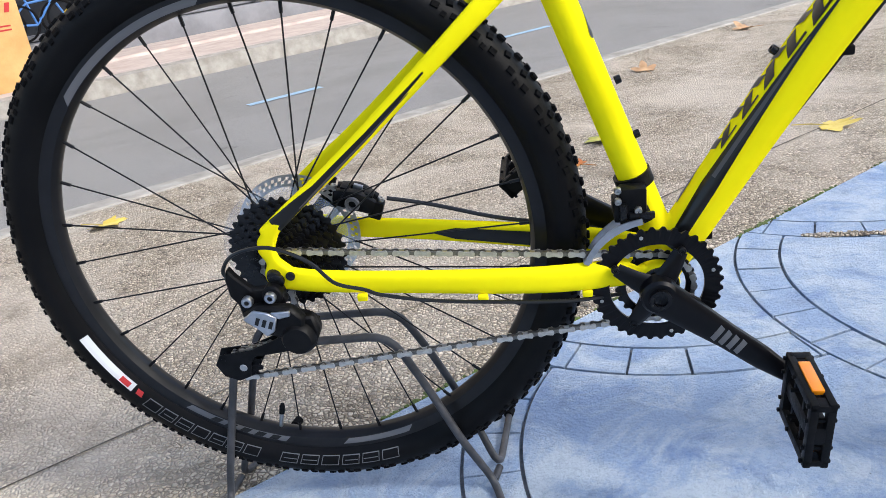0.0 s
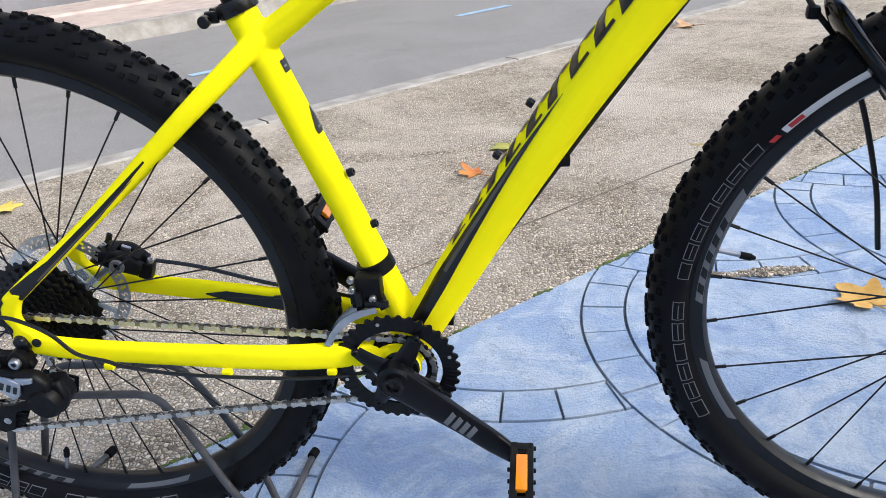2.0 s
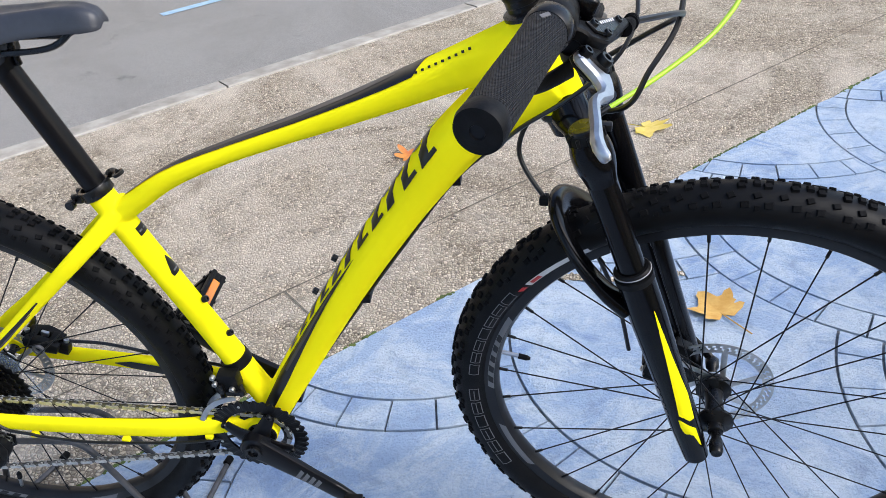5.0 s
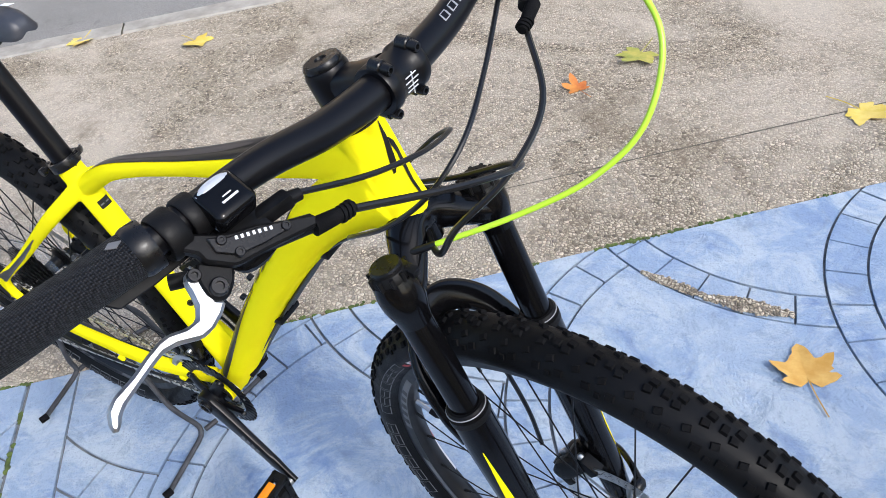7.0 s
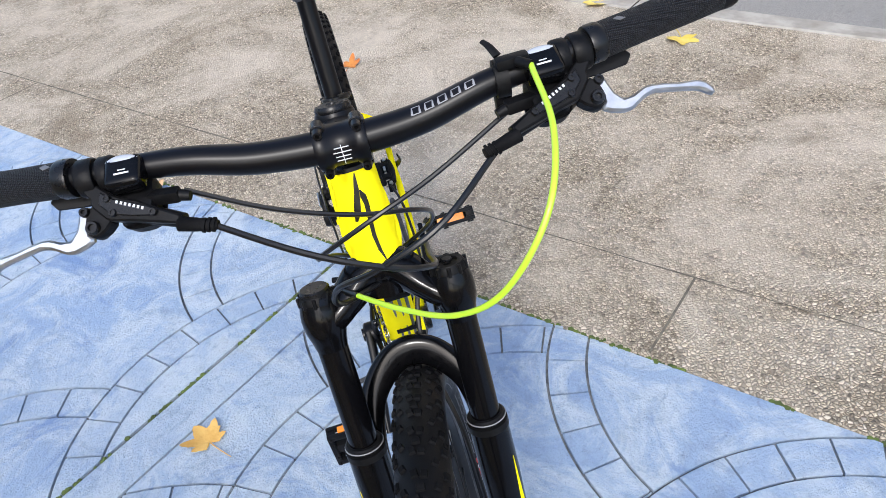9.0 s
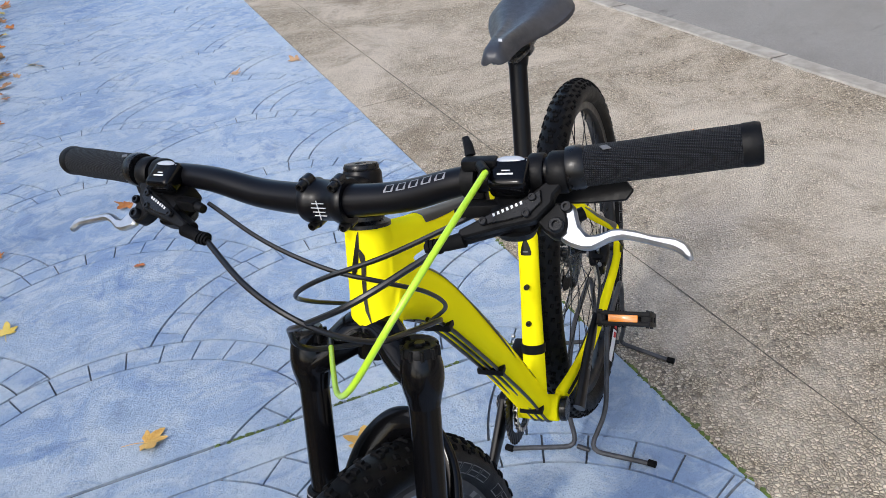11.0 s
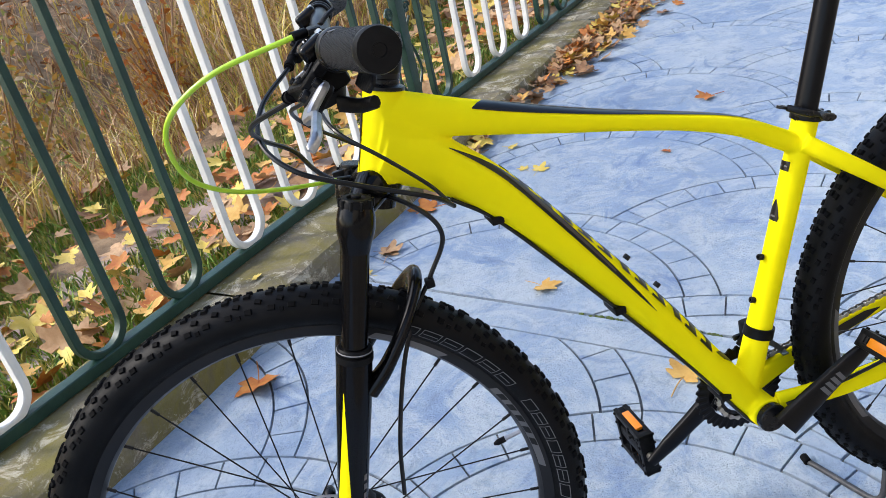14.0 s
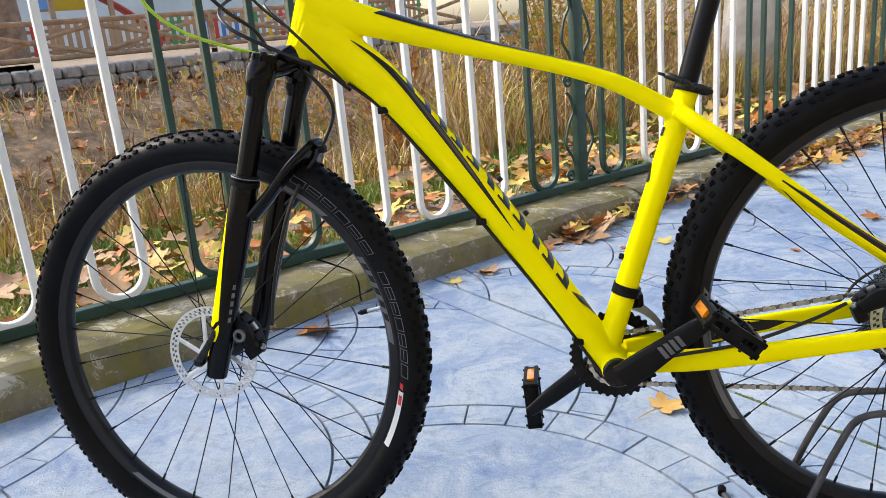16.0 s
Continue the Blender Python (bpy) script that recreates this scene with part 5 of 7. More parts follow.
def outline_word(parent, sg, start, n, step, wid, material, r0=0.3240, r1=0.3375, skew=0.010):
    """n hollow slanted blocks round the sidewall, in place of letters."""
    t = 0.0011
    da = t / 0.34
    for k in range(n):
        a = start + sg * step * k
        b = a + sg * wid
        y = wall_y(sg)
        s2 = sg * skew
        kind = k % 3
        bm = merge(arc_band(r0, r0 + t, a, b, y, 3, s2 * 0.1), arc_band(r1 - t, r1, a + s2 * 0.9, b + s2 * 0.9, y, 3, s2 * 0.1), arc_band(r0, r1, a, a + sg * da, y, 2, s2), arc_band(r0, r1, b - sg * da, b, y, 2, s2))
        if kind:
            bm = merge(bm, arc_band((r0 + r1) / 2 - t / 2, (r0 + r1) / 2 + t / 2, a + s2 * 0.5 + sg * 2 * da, b + s2 * 0.5 - sg * (2 * da if kind == 1 else 4 * da), y, 2))
        part("sidewall_outline", bm, material, parent, "", smooth=False)


def wheel_graphics(rim, tyre, a_right, a_left):
    for sg, base in ((-1, a_right), (1, a_left)):
        for word, (off, cnt) in enumerate(((0.0, 6), (0.62, 7))):
            outline_word(tyre, sg, base + sg * off, cnt, 0.54 / cnt, 0.46 / cnt, GREY_PRINT)
        part("sidewall_sticker", arc_band(0.3215, 0.3315, base + sg * 1.23, base + sg * 1.53, wall_y(sg), 12), WHITE_PRINT, tyre, "pale printed sidewall sticker", smooth=False)
        part("sidewall_sticker", arc_band(0.3235, 0.3300, base + sg * 1.25, base + sg * 1.30, lambda r: wall_y(sg)(r) + sg * 0.0003, 5), RED_PRINT, tyre, "", smooth=False)
        part("sidewall_sticker", arc_band(0.3235, 0.3300, base + sg * 1.185, base + sg * 1.215, wall_y(sg), 3, 0.006), RED_PRINT, tyre, "", smooth=False)
        part("rim_graphic", arc_band(0.3035, 0.3120, base + sg * 0.50, base + sg * 0.98, rim_y(sg), 16, sg * 0.02), GREY_PRINT, rim, "grey rim graphic", smooth=False)
        for k in range(5):
            part("rim_graphic_bar", arc_band(0.3042, 0.3114, base + sg * (0.54 + 0.07 * k), base + sg * (0.58 + 0.07 * k), lambda r: rim_y(sg)(r) + sg * 0.0004, 3, sg * 0.02), DECAL, rim, "", smooth=False)
        part("rim_graphic", arc_band(0.3035, 0.3115, base + sg * -0.10, base + sg * 0.22, rim_y(sg), 10, sg * 0.03), GREY_PRINT, rim, "", smooth=False)
        part("rim_graphic", arc_band(0.3035, 0.3120, base + sg * 2.6, base + sg * 3.3, rim_y(sg), 20, sg * 0.03), GREY_PRINT, rim, "", smooth=False)


wheel_graphics(rear_wheel, rear_tyre, radians(-73.6), radians(180))
wheel_graphics(front_wheel, front_tyre, radians(212), radians(124.7))

# ---- drivetrain ----
cass = part("cassette", moved(lathe([(0.0, -0.060), (0.017, -0.060), (0.017, -0.018), (0.0, -0.018)], 24), Matrix.Translation((0, 0, AXLE_Z))), BLACK_METAL, bike, "black cassette of stacked sprockets")
for k, t in enumerate((36, 32, 28, 24, 21, 19, 17, 15, 13, 11)):
    r = t * 0.0127 / (2 * math.pi)
    part("sprocket", moved(gear(r, t, 0.0018, max(0.016, r * 0.62)), Matrix.Translation((0, -0.0200 - 0.0041 * k, AXLE_Z)) @ Matrix.Rotation(0.13 * k, 4, "Y")), BLACK_METAL, cass, "", smooth=False)
part("spoke_guard", moved(lathe([(0.026, 0.0), (0.060, 0.0005), (0.084, 0.004), (0.0845, 0.005), (0.060, 0.0016), (0.026, 0.001)], 64, closed=True), Matrix.Translation((0, -0.0155, AXLE_Z))), CLEAR, bike, "clear plastic spoke guard")

CR = Vector((0.439, -0.048, 0.306))
crankset = part("crankset", merge(
    moved(disc(0.0215, 0.024, 28), Matrix.Translation((CR.x, -0.068, CR.z))),
    *[Tube([(CR.x, -0.060, CR.z), (CR.x + 0.030 * math.cos(a), -0.058, CR.z + 0.030 * math.sin(a)), (CR.x + 0.052 * math.cos(a), -0.053, CR.z + 0.052 * math.sin(a))], [0.017, 0.012, 0.0085], [0.006, 0.005, 0.004], n=4).mesh(10) for a in (radians(-30 + 0), radians(60), radians(150), radians(240))]), MATT_BLACK, bike, "matt black crankset with two chainrings")
part("chainring", moved(gear(0.0728, 36, 0.0035, 0.0535), Matrix.Translation(CR)), MATT_BLACK, crankset, "large black chainring", smooth=False)
part("chainring", moved(gear(0.0445, 22, 0.0025, 0.034), Matrix.Translation(CR + Vector((0, 0.008, -0.004)))), BLACK_METAL, crankset, "small inner chainring", smooth=False)
for a in (-30, 60, 150, 240):
    part("chainring_bolt", moved(bolt(0.0048, 0.003), Matrix.Translation(CR + Vector((0.054 * math.cos(radians(a)), -0.007, 0.054 * math.sin(radians(a))))) @ Matrix.Rotation(math.pi, 4, "X")), BLACK_METAL, crankset)
for a in (15, 105, 195, 285):
    part("ring_pin", moved(disc(0.0022, 0.001), Matrix.Translation(CR + Vector((0.065 * math.cos(radians(a)), -0.0022, 0.065 * math.sin(radians(a)))))), STEEL, crankset)
PR, PL = Vector((0.583, -0.088, 0.199)), Vector((0.299, 0.078, 0.402))
arm_r = Tube([(CR.x, -0.072, CR.z), (CR.x + 0.028, -0.074, CR.z - 0.0206), (CR.x + 0.085, -0.080, CR.z - 0.0625), (PR.x - 0.008, -0.086, PR.z + 0.006), (PR.x + 0.006, -0.087, PR.z - 0.004)], [0.0225, 0.019, 0.0155, 0.0145, 0.009], [0.009, 0.0085, 0.0075, 0.007, 0.005], n=6, power=2.8)
part("crank_arm", arm_r.mesh(16), MATT_BLACK, crankset)
arm_l = Tube([(CR.x, 0.066, CR.z), (CR.x - 0.028, 0.068, CR.z + 0.0194), (CR.x - 0.085, 0.073, CR.z + 0.0588), (PL.x + 0.008, 0.079, PL.z - 0.005), (PL.x - 0.006, 0.080, PL.z + 0.004)], [0.0225, 0.020, 0.0165, 0.0145, 0.009], [0.009, 0.0085, 0.0075, 0.007, 0.005], n=6, power=2.8)
part("crank_arm", arm_l.mesh(16), MATT_BLACK, crankset)
part("axle_cap", merge(moved(lathe([(0.008, -0.003), (0.0125, -0.003), (0.0125, 0.003), (0.008, 0.003)], 24, closed=True), Matrix.Translation((CR.x, -0.0815, CR.z))), moved(disc(0.0082, 0.003), Matrix.Translation((CR.x, -0.0795, CR.z)))), BLACK_METAL, crankset)
for q in (-0.045, 0.040):
    part("bearing_cup", moved(disc(0.0222, 0.012, 28), Matrix.Translation((BB.x, q, BB.z))), BLACK_METAL, crankset)
for arm, th in ((arm_r, -math.pi / 2), (arm_l, math.pi / 2)):
    # grey graphic on the arm: plain bars
    for k in range(4):
        f0 = 0.40 + 0.055 * k
        part("arm_graphic", arm.patch([(f0, th - 0.55, th + 0.45), (f0 + 0.036, th - 0.40, th + 0.60)], 0.0004, 4), GREY_PRINT, crankset)


def pedal(at, m, sg, parent):
    """A resin platform pedal: an open cage round the axle, with amber reflectors in both long edges. y runs outwards."""
    M = Matrix.Translation(at) @ m
    L, Wd, T = 0.094, 0.084, 0.026
    bars = []
    for x in (-Wd / 2 + 0.006, Wd / 2 - 0.006):
        bars += [box(0.012, L, T * 0.32, 0.002, (x, sg * (L / 2 + 0.012), T * 0.34)), box(0.012, L, T * 0.32, 0.002, (x, sg * (L / 2 + 0.012), -T * 0.34))]
        bars += [box(0.008, 0.016, T, 0.002, (x, sg * (0.020), 0)), box(0.008, 0.016, T, 0.002, (x, sg * (L + 0.004), 0))]
    bars += [box(Wd, 0.012, T, 0.003, (0, sg * 0.018, 0)), box(Wd - 0.012, 0.010, T * 0.34, 0.002, (0, sg * (L + 0.007), T * 0.33)), box(Wd - 0.012, 0.010, T * 0.34, 0.002, (0, sg * (L + 0.007), -T * 0.33))]
    bars += [box(0.024, L, T * 0.8, 0.006, (0, sg * (L / 2 + 0.012), 0))]
    for y in (0.042, 0.072):
        bars.append(box(Wd, 0.006, T * 0.7, 0.002, (0, sg * y, 0)))
    for x in (-0.036, -0.018, 0.018, 0.036):
        for y in (0.016, 0.05, 0.1):
            bars.append(box(0.004, 0.004, T + 0.006, 0.001, (x, sg * y, 0)))
    p = part("pedal", merge(*bars), PLASTIC, parent, "black resin platform pedal", M)
    part("pedal_axle", merge(rod((0, -sg * 0.004, 0), (0, sg * 0.016, 0), 0.007, 12)), STEEL, p)
    for x in (-1, 1):
        part("reflector", box(0.006, 0.052, 0.013, 0.0015, (x * (Wd / 2 - 0.001), sg * (L / 2 + 0.012), 0)), ORANGE, p, "amber pedal reflector")
    return p


pedal(PR, Matrix.Rotation(radians(92), 4, "Y"), -1, bike)
pedal(PL, Matrix.Rotation(radians(-38), 4, "Y"), 1, bike)

# chain: on the inner ring in front and a small sprocket behind, through the mech's two pulleys
JUP, JLOW = Vector((0.004, -0.058, 0.286)), Vector((-0.076, -0.058, 0.2305))


def chain_path():
    pts = []
    r2, c2 = 0.0430, CR + Vector((0, 0.008, -0.006))
    r1, c1 = 0.0205, Vector((0, -0.0569, AXLE_Z))
    n = 14
    top1, top2 = radians(82), radians(97)
    pts.append(c1 + Vector((r1 * math.cos(top1), 0, r1 * math.sin(top1))))
    for k in range(n + 1):
        a = top2 - math.radians(200) * k / n
        pts.append(c2 + Vector((r2 * math.cos(a), 0, r2 * math.sin(a))))
    for k in range(9):
        a = radians(-88) - radians(175) * k / 8
        pts.append(JLOW + Vector((0.0205 * math.cos(a), 0, 0.0205 * math.sin(a))))
    for k in range(7):
        a = radians(-55) + radians(130) * k / 6
        pts.append(JUP + Vector((0.0205 * math.cos(a), 0, 0.0205 * math.sin(a))))
    for k in range(7):
        a = radians(-70) - radians(205) * k / 6
        pts.append(c1 + Vector((r1 * math.cos(a), 0, r1 * math.sin(a))))
    return pts


chain = part("chain", rod(CR + Vector((-0.05, 0.010, 0.0444)), CR + Vector((-0.052, 0.010, 0.0444)), 0.001, 6), CHAIN, bike, "worn steel chain")
path = chain_path()
path.append(path[0])
lens = [0.0]
for a, b in zip(path, path[1:]):
    lens.append(lens[-1] + (b - a).length)
n_links = round(lens[-1] / 0.0127)


def along(L):
    i = 0
    while i < len(path) - 2 and lens[i + 1] < L:
        i += 1
    return path[i].lerp(path[i + 1], (L - lens[i]) / max(1e-9, lens[i + 1] - lens[i]))


def link_mesh(wide):
    o = []
    for k in range(17):
        a = 2 * math.pi * k / 16
        if k == 16:
            break
        o.append((0.00635 * (1 if math.cos(a) > 0 else -1) * (1 if abs(math.cos(a)) > 0.3 else abs(math.cos(a)) / 0.3) + 0.0036 * math.cos(a), (0.0043 if abs(math.cos(a)) > 0.3 else 0.0022) * math.sin(a)))
    hw = 0.0034 if wide else 0.0022
    bm = merge(moved(plate(o, 0.001), Matrix.Translation((0, hw, 0))), moved(plate(o, 0.001), Matrix.Translation((0, -hw, 0))))
    return merge(bm, rod((0.00635, -hw - 0.0008, 0), (0.00635, hw + 0.0008, 0), 0.0022, 8))


proto_links = {}
for k in range(n_links):
    a, b = along(lens[-1] * k / n_links), along(lens[-1] * (k + 1) / n_links)
    d = (b - a).normalized()
    z = Vector((0, 1, 0)).cross(d) * -1
    m = Matrix((d, Vector((0, 1, 0)), d.cross(Vector((0, 1, 0))))).transposed().to_4x4()
    m.translation = (a + b) / 2
    wide = k % 2
    if wide not in proto_links:
        proto_links[wide] = part("chain_link", link_mesh(wide), CHAIN if wide else CHAIN_DARK, chain, "", m, smooth=False)
    else:
        again(proto_links[wide], m, chain)

# rear mech
mech = part("rear_derailleur", merge(
    moved(plate([(-0.056, 0.372), (-0.050, 0.386), (-0.044, 0.375), (-0.027, 0.357), (0.004, 0.358), (0.014, 0.340), (0.002, 0.326), (-0.025, 0.326), (-0.046, 0.318), (-0.047, 0.337), (-0.055, 0.349)], 0.012, "y", 0.002), Matrix.Translation((0, -0.086, 0))),
    moved(disc(0.0125, 0.024, 24), Matrix.Translation((-0.002, -0.084, 0.349))),
    moved(plate([(-0.040, 0.332), (-0.022, 0.342), (0.020, 0.338), (0.034, 0.322), (0.028, 0.296), (0.004, 0.296), (-0.016, 0.304)], 0.016, "y", 0.003), Matrix.Translation((0, -0.100, 0))),
    moved(lathe([(0.0, -0.022), (0.017, -0.022), (0.0205, -0.017), (0.0215, 0.0), (0.0205, 0.018), (0.0, 0.020)], 28), Matrix.Translation((0.021, -0.090, 0.295))),
    moved(plate([(0.004, 0.318), (0.042, 0.322), (0.047, 0.300), (0.036, 0.276), (0.012, 0.272)], 0.014, "y", 0.003), Matrix.Translation((0, -0.094, 0)))), PLASTIC, bike, "black rear derailleur with a silver plate")
part("silver_plate", moved(merge(plate([(-0.038, 0.329), (-0.023, 0.340), (-0.007, 0.336), (0.004, 0.330), (-0.002, 0.311), (-0.013, 0.304), (-0.022, 0.315)], 0.004, "y", 0.0012), plate([(-0.003, 0.336), (0.021, 0.337), (0.020, 0.330), (0.006, 0.327)], 0.004, "y", 0.001)), Matrix.Translation((0, -0.1105, 0.0))), SILVER, mech, "brushed silver plate")
for k in range(3):
    part("plate_mark", moved(box(0.0045, 0.001, 0.010, 0), Matrix.Translation((-0.020 + 0.0075 * k, -0.1128, 0.326 - 0.003 * k)) @ Matrix.Rotation(radians(25), 4, "Y")), DECAL, mech)
for x, z in ((-0.032, 0.345), (-0.003, 0.349)):
    part("pivot_bolt", moved(lathe([(0.003, -0.004), (0.0062, -0.004), (0.0070, -0.002), (0.0070, 0.003), (0.003, 0.003)], 18, closed=True), Matrix.Translation((x, -0.098, z))), SILVER, mech)
cage = [(0.034, 0.292), (0.026, 0.268), (-0.010, 0.248), (-0.046, 0.244), (-0.066, 0.214), (-0.085, 0.208), (-0.106, 0.217), (-0.114, 0.236), (-0.106, 0.252), (-0.062, 0.256), (-0.021, 0.272), (0.010, 0.300)]
part("cage_plate", moved(plate(cage, 0.002, "y", 0.0006), Matrix.Translation((0, -0.052, 0))), PLASTIC, mech)
outer = [(0.034, 0.292), (0.026, 0.268), (-0.010, 0.252), (-0.058, 0.246), (-0.064, 0.236), (-0.070, 0.216), (-0.086, 0.210), (-0.104, 0.218), (-0.112, 0.236), (-0.104, 0.250), (-0.060, 0.256), (-0.021, 0.272), (0.010, 0.300)]
part("cage_plate", merge(moved(plate(outer, 0.002, "y", 0.0006), Matrix.Translation((0, -0.066, 0))), rod((-0.100, -0.068, 0.243), (-0.100, -0.050, 0.243), 0.003, 8)), PLASTIC, mech)
for c in (JUP, JLOW):
    part("pulley", moved(merge(gear(0.0205, 11, 0.004, 0.006, 0.005), disc(0.008, 0.009)), Matrix.Translation(c)), PLASTIC, mech, "", smooth=False)
    part("pulley_bolt", moved(disc(0.005, 0.003), Matrix.Translation(c + Vector((0, -0.0085, 0)))), STEEL, mech)
part("dropout_bolt", merge(moved(disc(0.0085, 0.006), Matrix.Translation((0.004, -0.083, 0.362))), moved(disc(0.0055, 0.003), Matrix.Translation((0.020, -0.081, 0.366)))), BLACK_METAL, frame_ob)
part("shift_cable", cable([(0.40, -0.040, 0.292), (0.33, -0.062, 0.300), (0.20, -0.084, 0.322), (0.130, -0.090, 0.338), (0.108, -0.093, 0.349), (0.076, -0.095, 0.361), (0.054, -0.095, 0.387), (0.030, -0.095, 0.403), (0.005, -0.095, 0.412), (-0.022, -0.095, 0.410), (-0.042, -0.094, 0.401), (-0.054, -0.092, 0.384), (-0.053, -0.088, 0.372)], 0.0024, 8), CABLE, bike, "black shift cable looping to the rear derailleur")
for q in ((0.24, -0.073, 0.317), (0.36, -0.052, 0.303), (0.10, -0.079, 0.331)):
    part("cable_guide", box(0.012, 0.008, 0.008, 0.002, q), YELLOW, frame_ob)

# front mech
fd = part("front_derailleur", merge(
    moved(lathe([(0.0180, -0.008), (0.0215, -0.008), (0.0215, 0.008), (0.0180, 0.008)], 28, closed=True), turn_to(POST_DIR := (ST_TOP - ST_LOW).normalized(), Vector((0.4195, -0.006, 0.424)))),
    box(0.030, 0.020, 0.030, 0.004, (0.415, -0.034, 0.412)), box(0.036, 0.014, 0.012, 0.003, (0.412, -0.036, 0.392)), box(0.010, 0.030, 0.020, 0.003, (0.398, -0.030, 0.402)),
    Tube([(0.425, -0.036, 0.400), (0.432, -0.042, 0.386)], [0.007, 0.006], [0.005, 0.005], n=2).mesh(8)), PLASTIC, bike, "black front derailleur with a silver cage")


for q, r in (((0.398, -0.048, 0.428), 0.0040), ((0.398, -0.048, 0.415), 0.0040), ((0.420, -0.046, 0.402), 0.0045)):
    part("adjuster_screw", moved(bolt(r, 0.003), Matrix.Translation(q) @ Matrix.Rotation(math.pi, 4, "X")), STEEL, fd)
part("mech_link", merge(box(0.028, 0.006, 0.008, 0.002, (0.424, -0.047, 0.396)), box(0.008, 0.010, 0.026, 0.002, (0.404, -0.044, 0.398))), BLACK_METAL, fd)


def cage_plate(y, r0, r1, a0, a1, n=12):
    bm = bmesh.new()
    rows = []
    for k in range(n + 1):
        a = radians(a0 + (a1 - a0) * k / n)
        rows.append([bm.verts.new((CR.x + r * math.cos(a), yy, CR.z + r * math.sin(a))) for yy in (y - 0.0008, y + 0.0008) for r in (r0, r1 - 0.006 * abs(k / n - 0.4))])
    for a, b in zip(rows, rows[1:]):
        for i, j in ((0, 1), (1, 3), (3, 2), (2, 0)):
            bm.faces.new((a[i], a[j], b[j], b[i]))
    for r in (rows[0], rows[-1]):
        bm.faces.new((r[0], r[1], r[3], r[2]))
    return bm


part("cage", merge(cage_plate(-0.053, 0.0830, 0.0925, 100, 156), cage_plate(-0.035, 0.0820, 0.0925, 100, 148), box(0.010, 0.022, 0.003, 0.001, (0.362, -0.043, 0.344))), SILVER, fd, "brushed silver cage")

# ---- brakes on the frame and fork ----
def caliper(parent, m, label):
    """A post-mount disc caliper: two lobes, a bridge, a piston cap and a banjo."""
    c = part("brake_caliper", merge(
        Tube([(-0.030, 0.012, 0), (0, 0.014, 0.004), (0.030, 0.012, 0)], [0.012, 0.016, 0.011], [0.009, 0.011, 0.008], n=5, power=3).mesh(12),
        Tube([(-0.030, -0.012, 0), (0, -0.014, 0.004), (0.030, -0.012, 0)], [0.012, 0.016, 0.011], [0.009, 0.011, 0.008], n=5, power=3).mesh(12),
        box(0.014, 0.026, 0.012, 0.003, (-0.018, 0, 0.012)), box(0.014, 0.026, 0.012, 0.003, (0.018, 0, 0.012)),
        box(0.020, 0.018, 0.028, 0.003, (0.034, 0.006, -0.010)), box(0.020, 0.018, 0.028, 0.003, (-0.034, 0.006, -0.010))), PLASTIC, parent, label, m)
    part("piston_cap", moved(lathe([(0.006, -0.003), (0.0105, -0.003), (0.0115, 0.0), (0.0105, 0.003), (0.006, 0.003)], 20, closed=True), Matrix.Translation((0.0, -0.026, 0.002))), GREY_PRINT, c)
    for q in (0.036, -0.036):
        part("mount_bolt", moved(bolt(0.005, 0.004), Matrix.Translation((q, 0.006, 0.006)) @ Matrix.Rotation(math.pi / 2, 4, "X")), STEEL, c)
    part("pad_spring", box(0.014, 0.006, 0.010, 0.001, (0, 0, 0.018)), SILVER, c)
    return c


caliper(bike, Matrix.Translation((0.078, 0.050, 0.402)) @ Matrix.Rotation(radians(22), 4, "Y") @ Matrix.Scale(0.86, 4), "black rear disc brake caliper")
fcal = TURN_FIT @ Matrix.Translation((1.040, 0.041, 0.409)) @ Matrix.Rotation(radians(-62), 4, "Y") @ Matrix.Rotation(math.pi, 4, "Z")
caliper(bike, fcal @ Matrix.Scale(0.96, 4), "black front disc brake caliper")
part("rear_brake_hose", cable([(0.118, 0.052, 0.398), (0.170, 0.064, 0.380), (0.26, 0.066, 0.352), (0.36, 0.060, 0.336), (0.42, 0.045, 0.322)], 0.0028, 8), CABLE, bike, "black hose along the left chainstay")

# ---- fork details ----
arch = Tube([fk(0.244, 0.016, -0.066), fk(0.212, -0.004, -0.065), fk(0.170, -0.024, -0.054), fk(0.140, -0.038, -0.027), fk(0.132, -0.042, 0.0), fk(0.140, -0.038, 0.027), fk(0.170, -0.024, 0.054), fk(0.212, -0.004, 0.065), fk(0.244, 0.016, 0.066)], [0.017, 0.015, 0.015, 0.017, 0.019, 0.017, 0.015, 0.015, 0.017], [0.011, 0.009, 0.008, 0.008, 0.009, 0.008, 0.008, 0.009, 0.011], n=7, side=(0.88, 0, 0.47), power=2.3)
part("fork_arch", arch.mesh(18), GLOSS_BLACK, fork, "chunky gloss black casting bridging the lower legs")
part("hose_clip", moved(box(0.012, 0.014, 0.012, 0.003), Matrix.Translation(fk(0.128, -0.060, 0.014))), PLASTIC, fork)
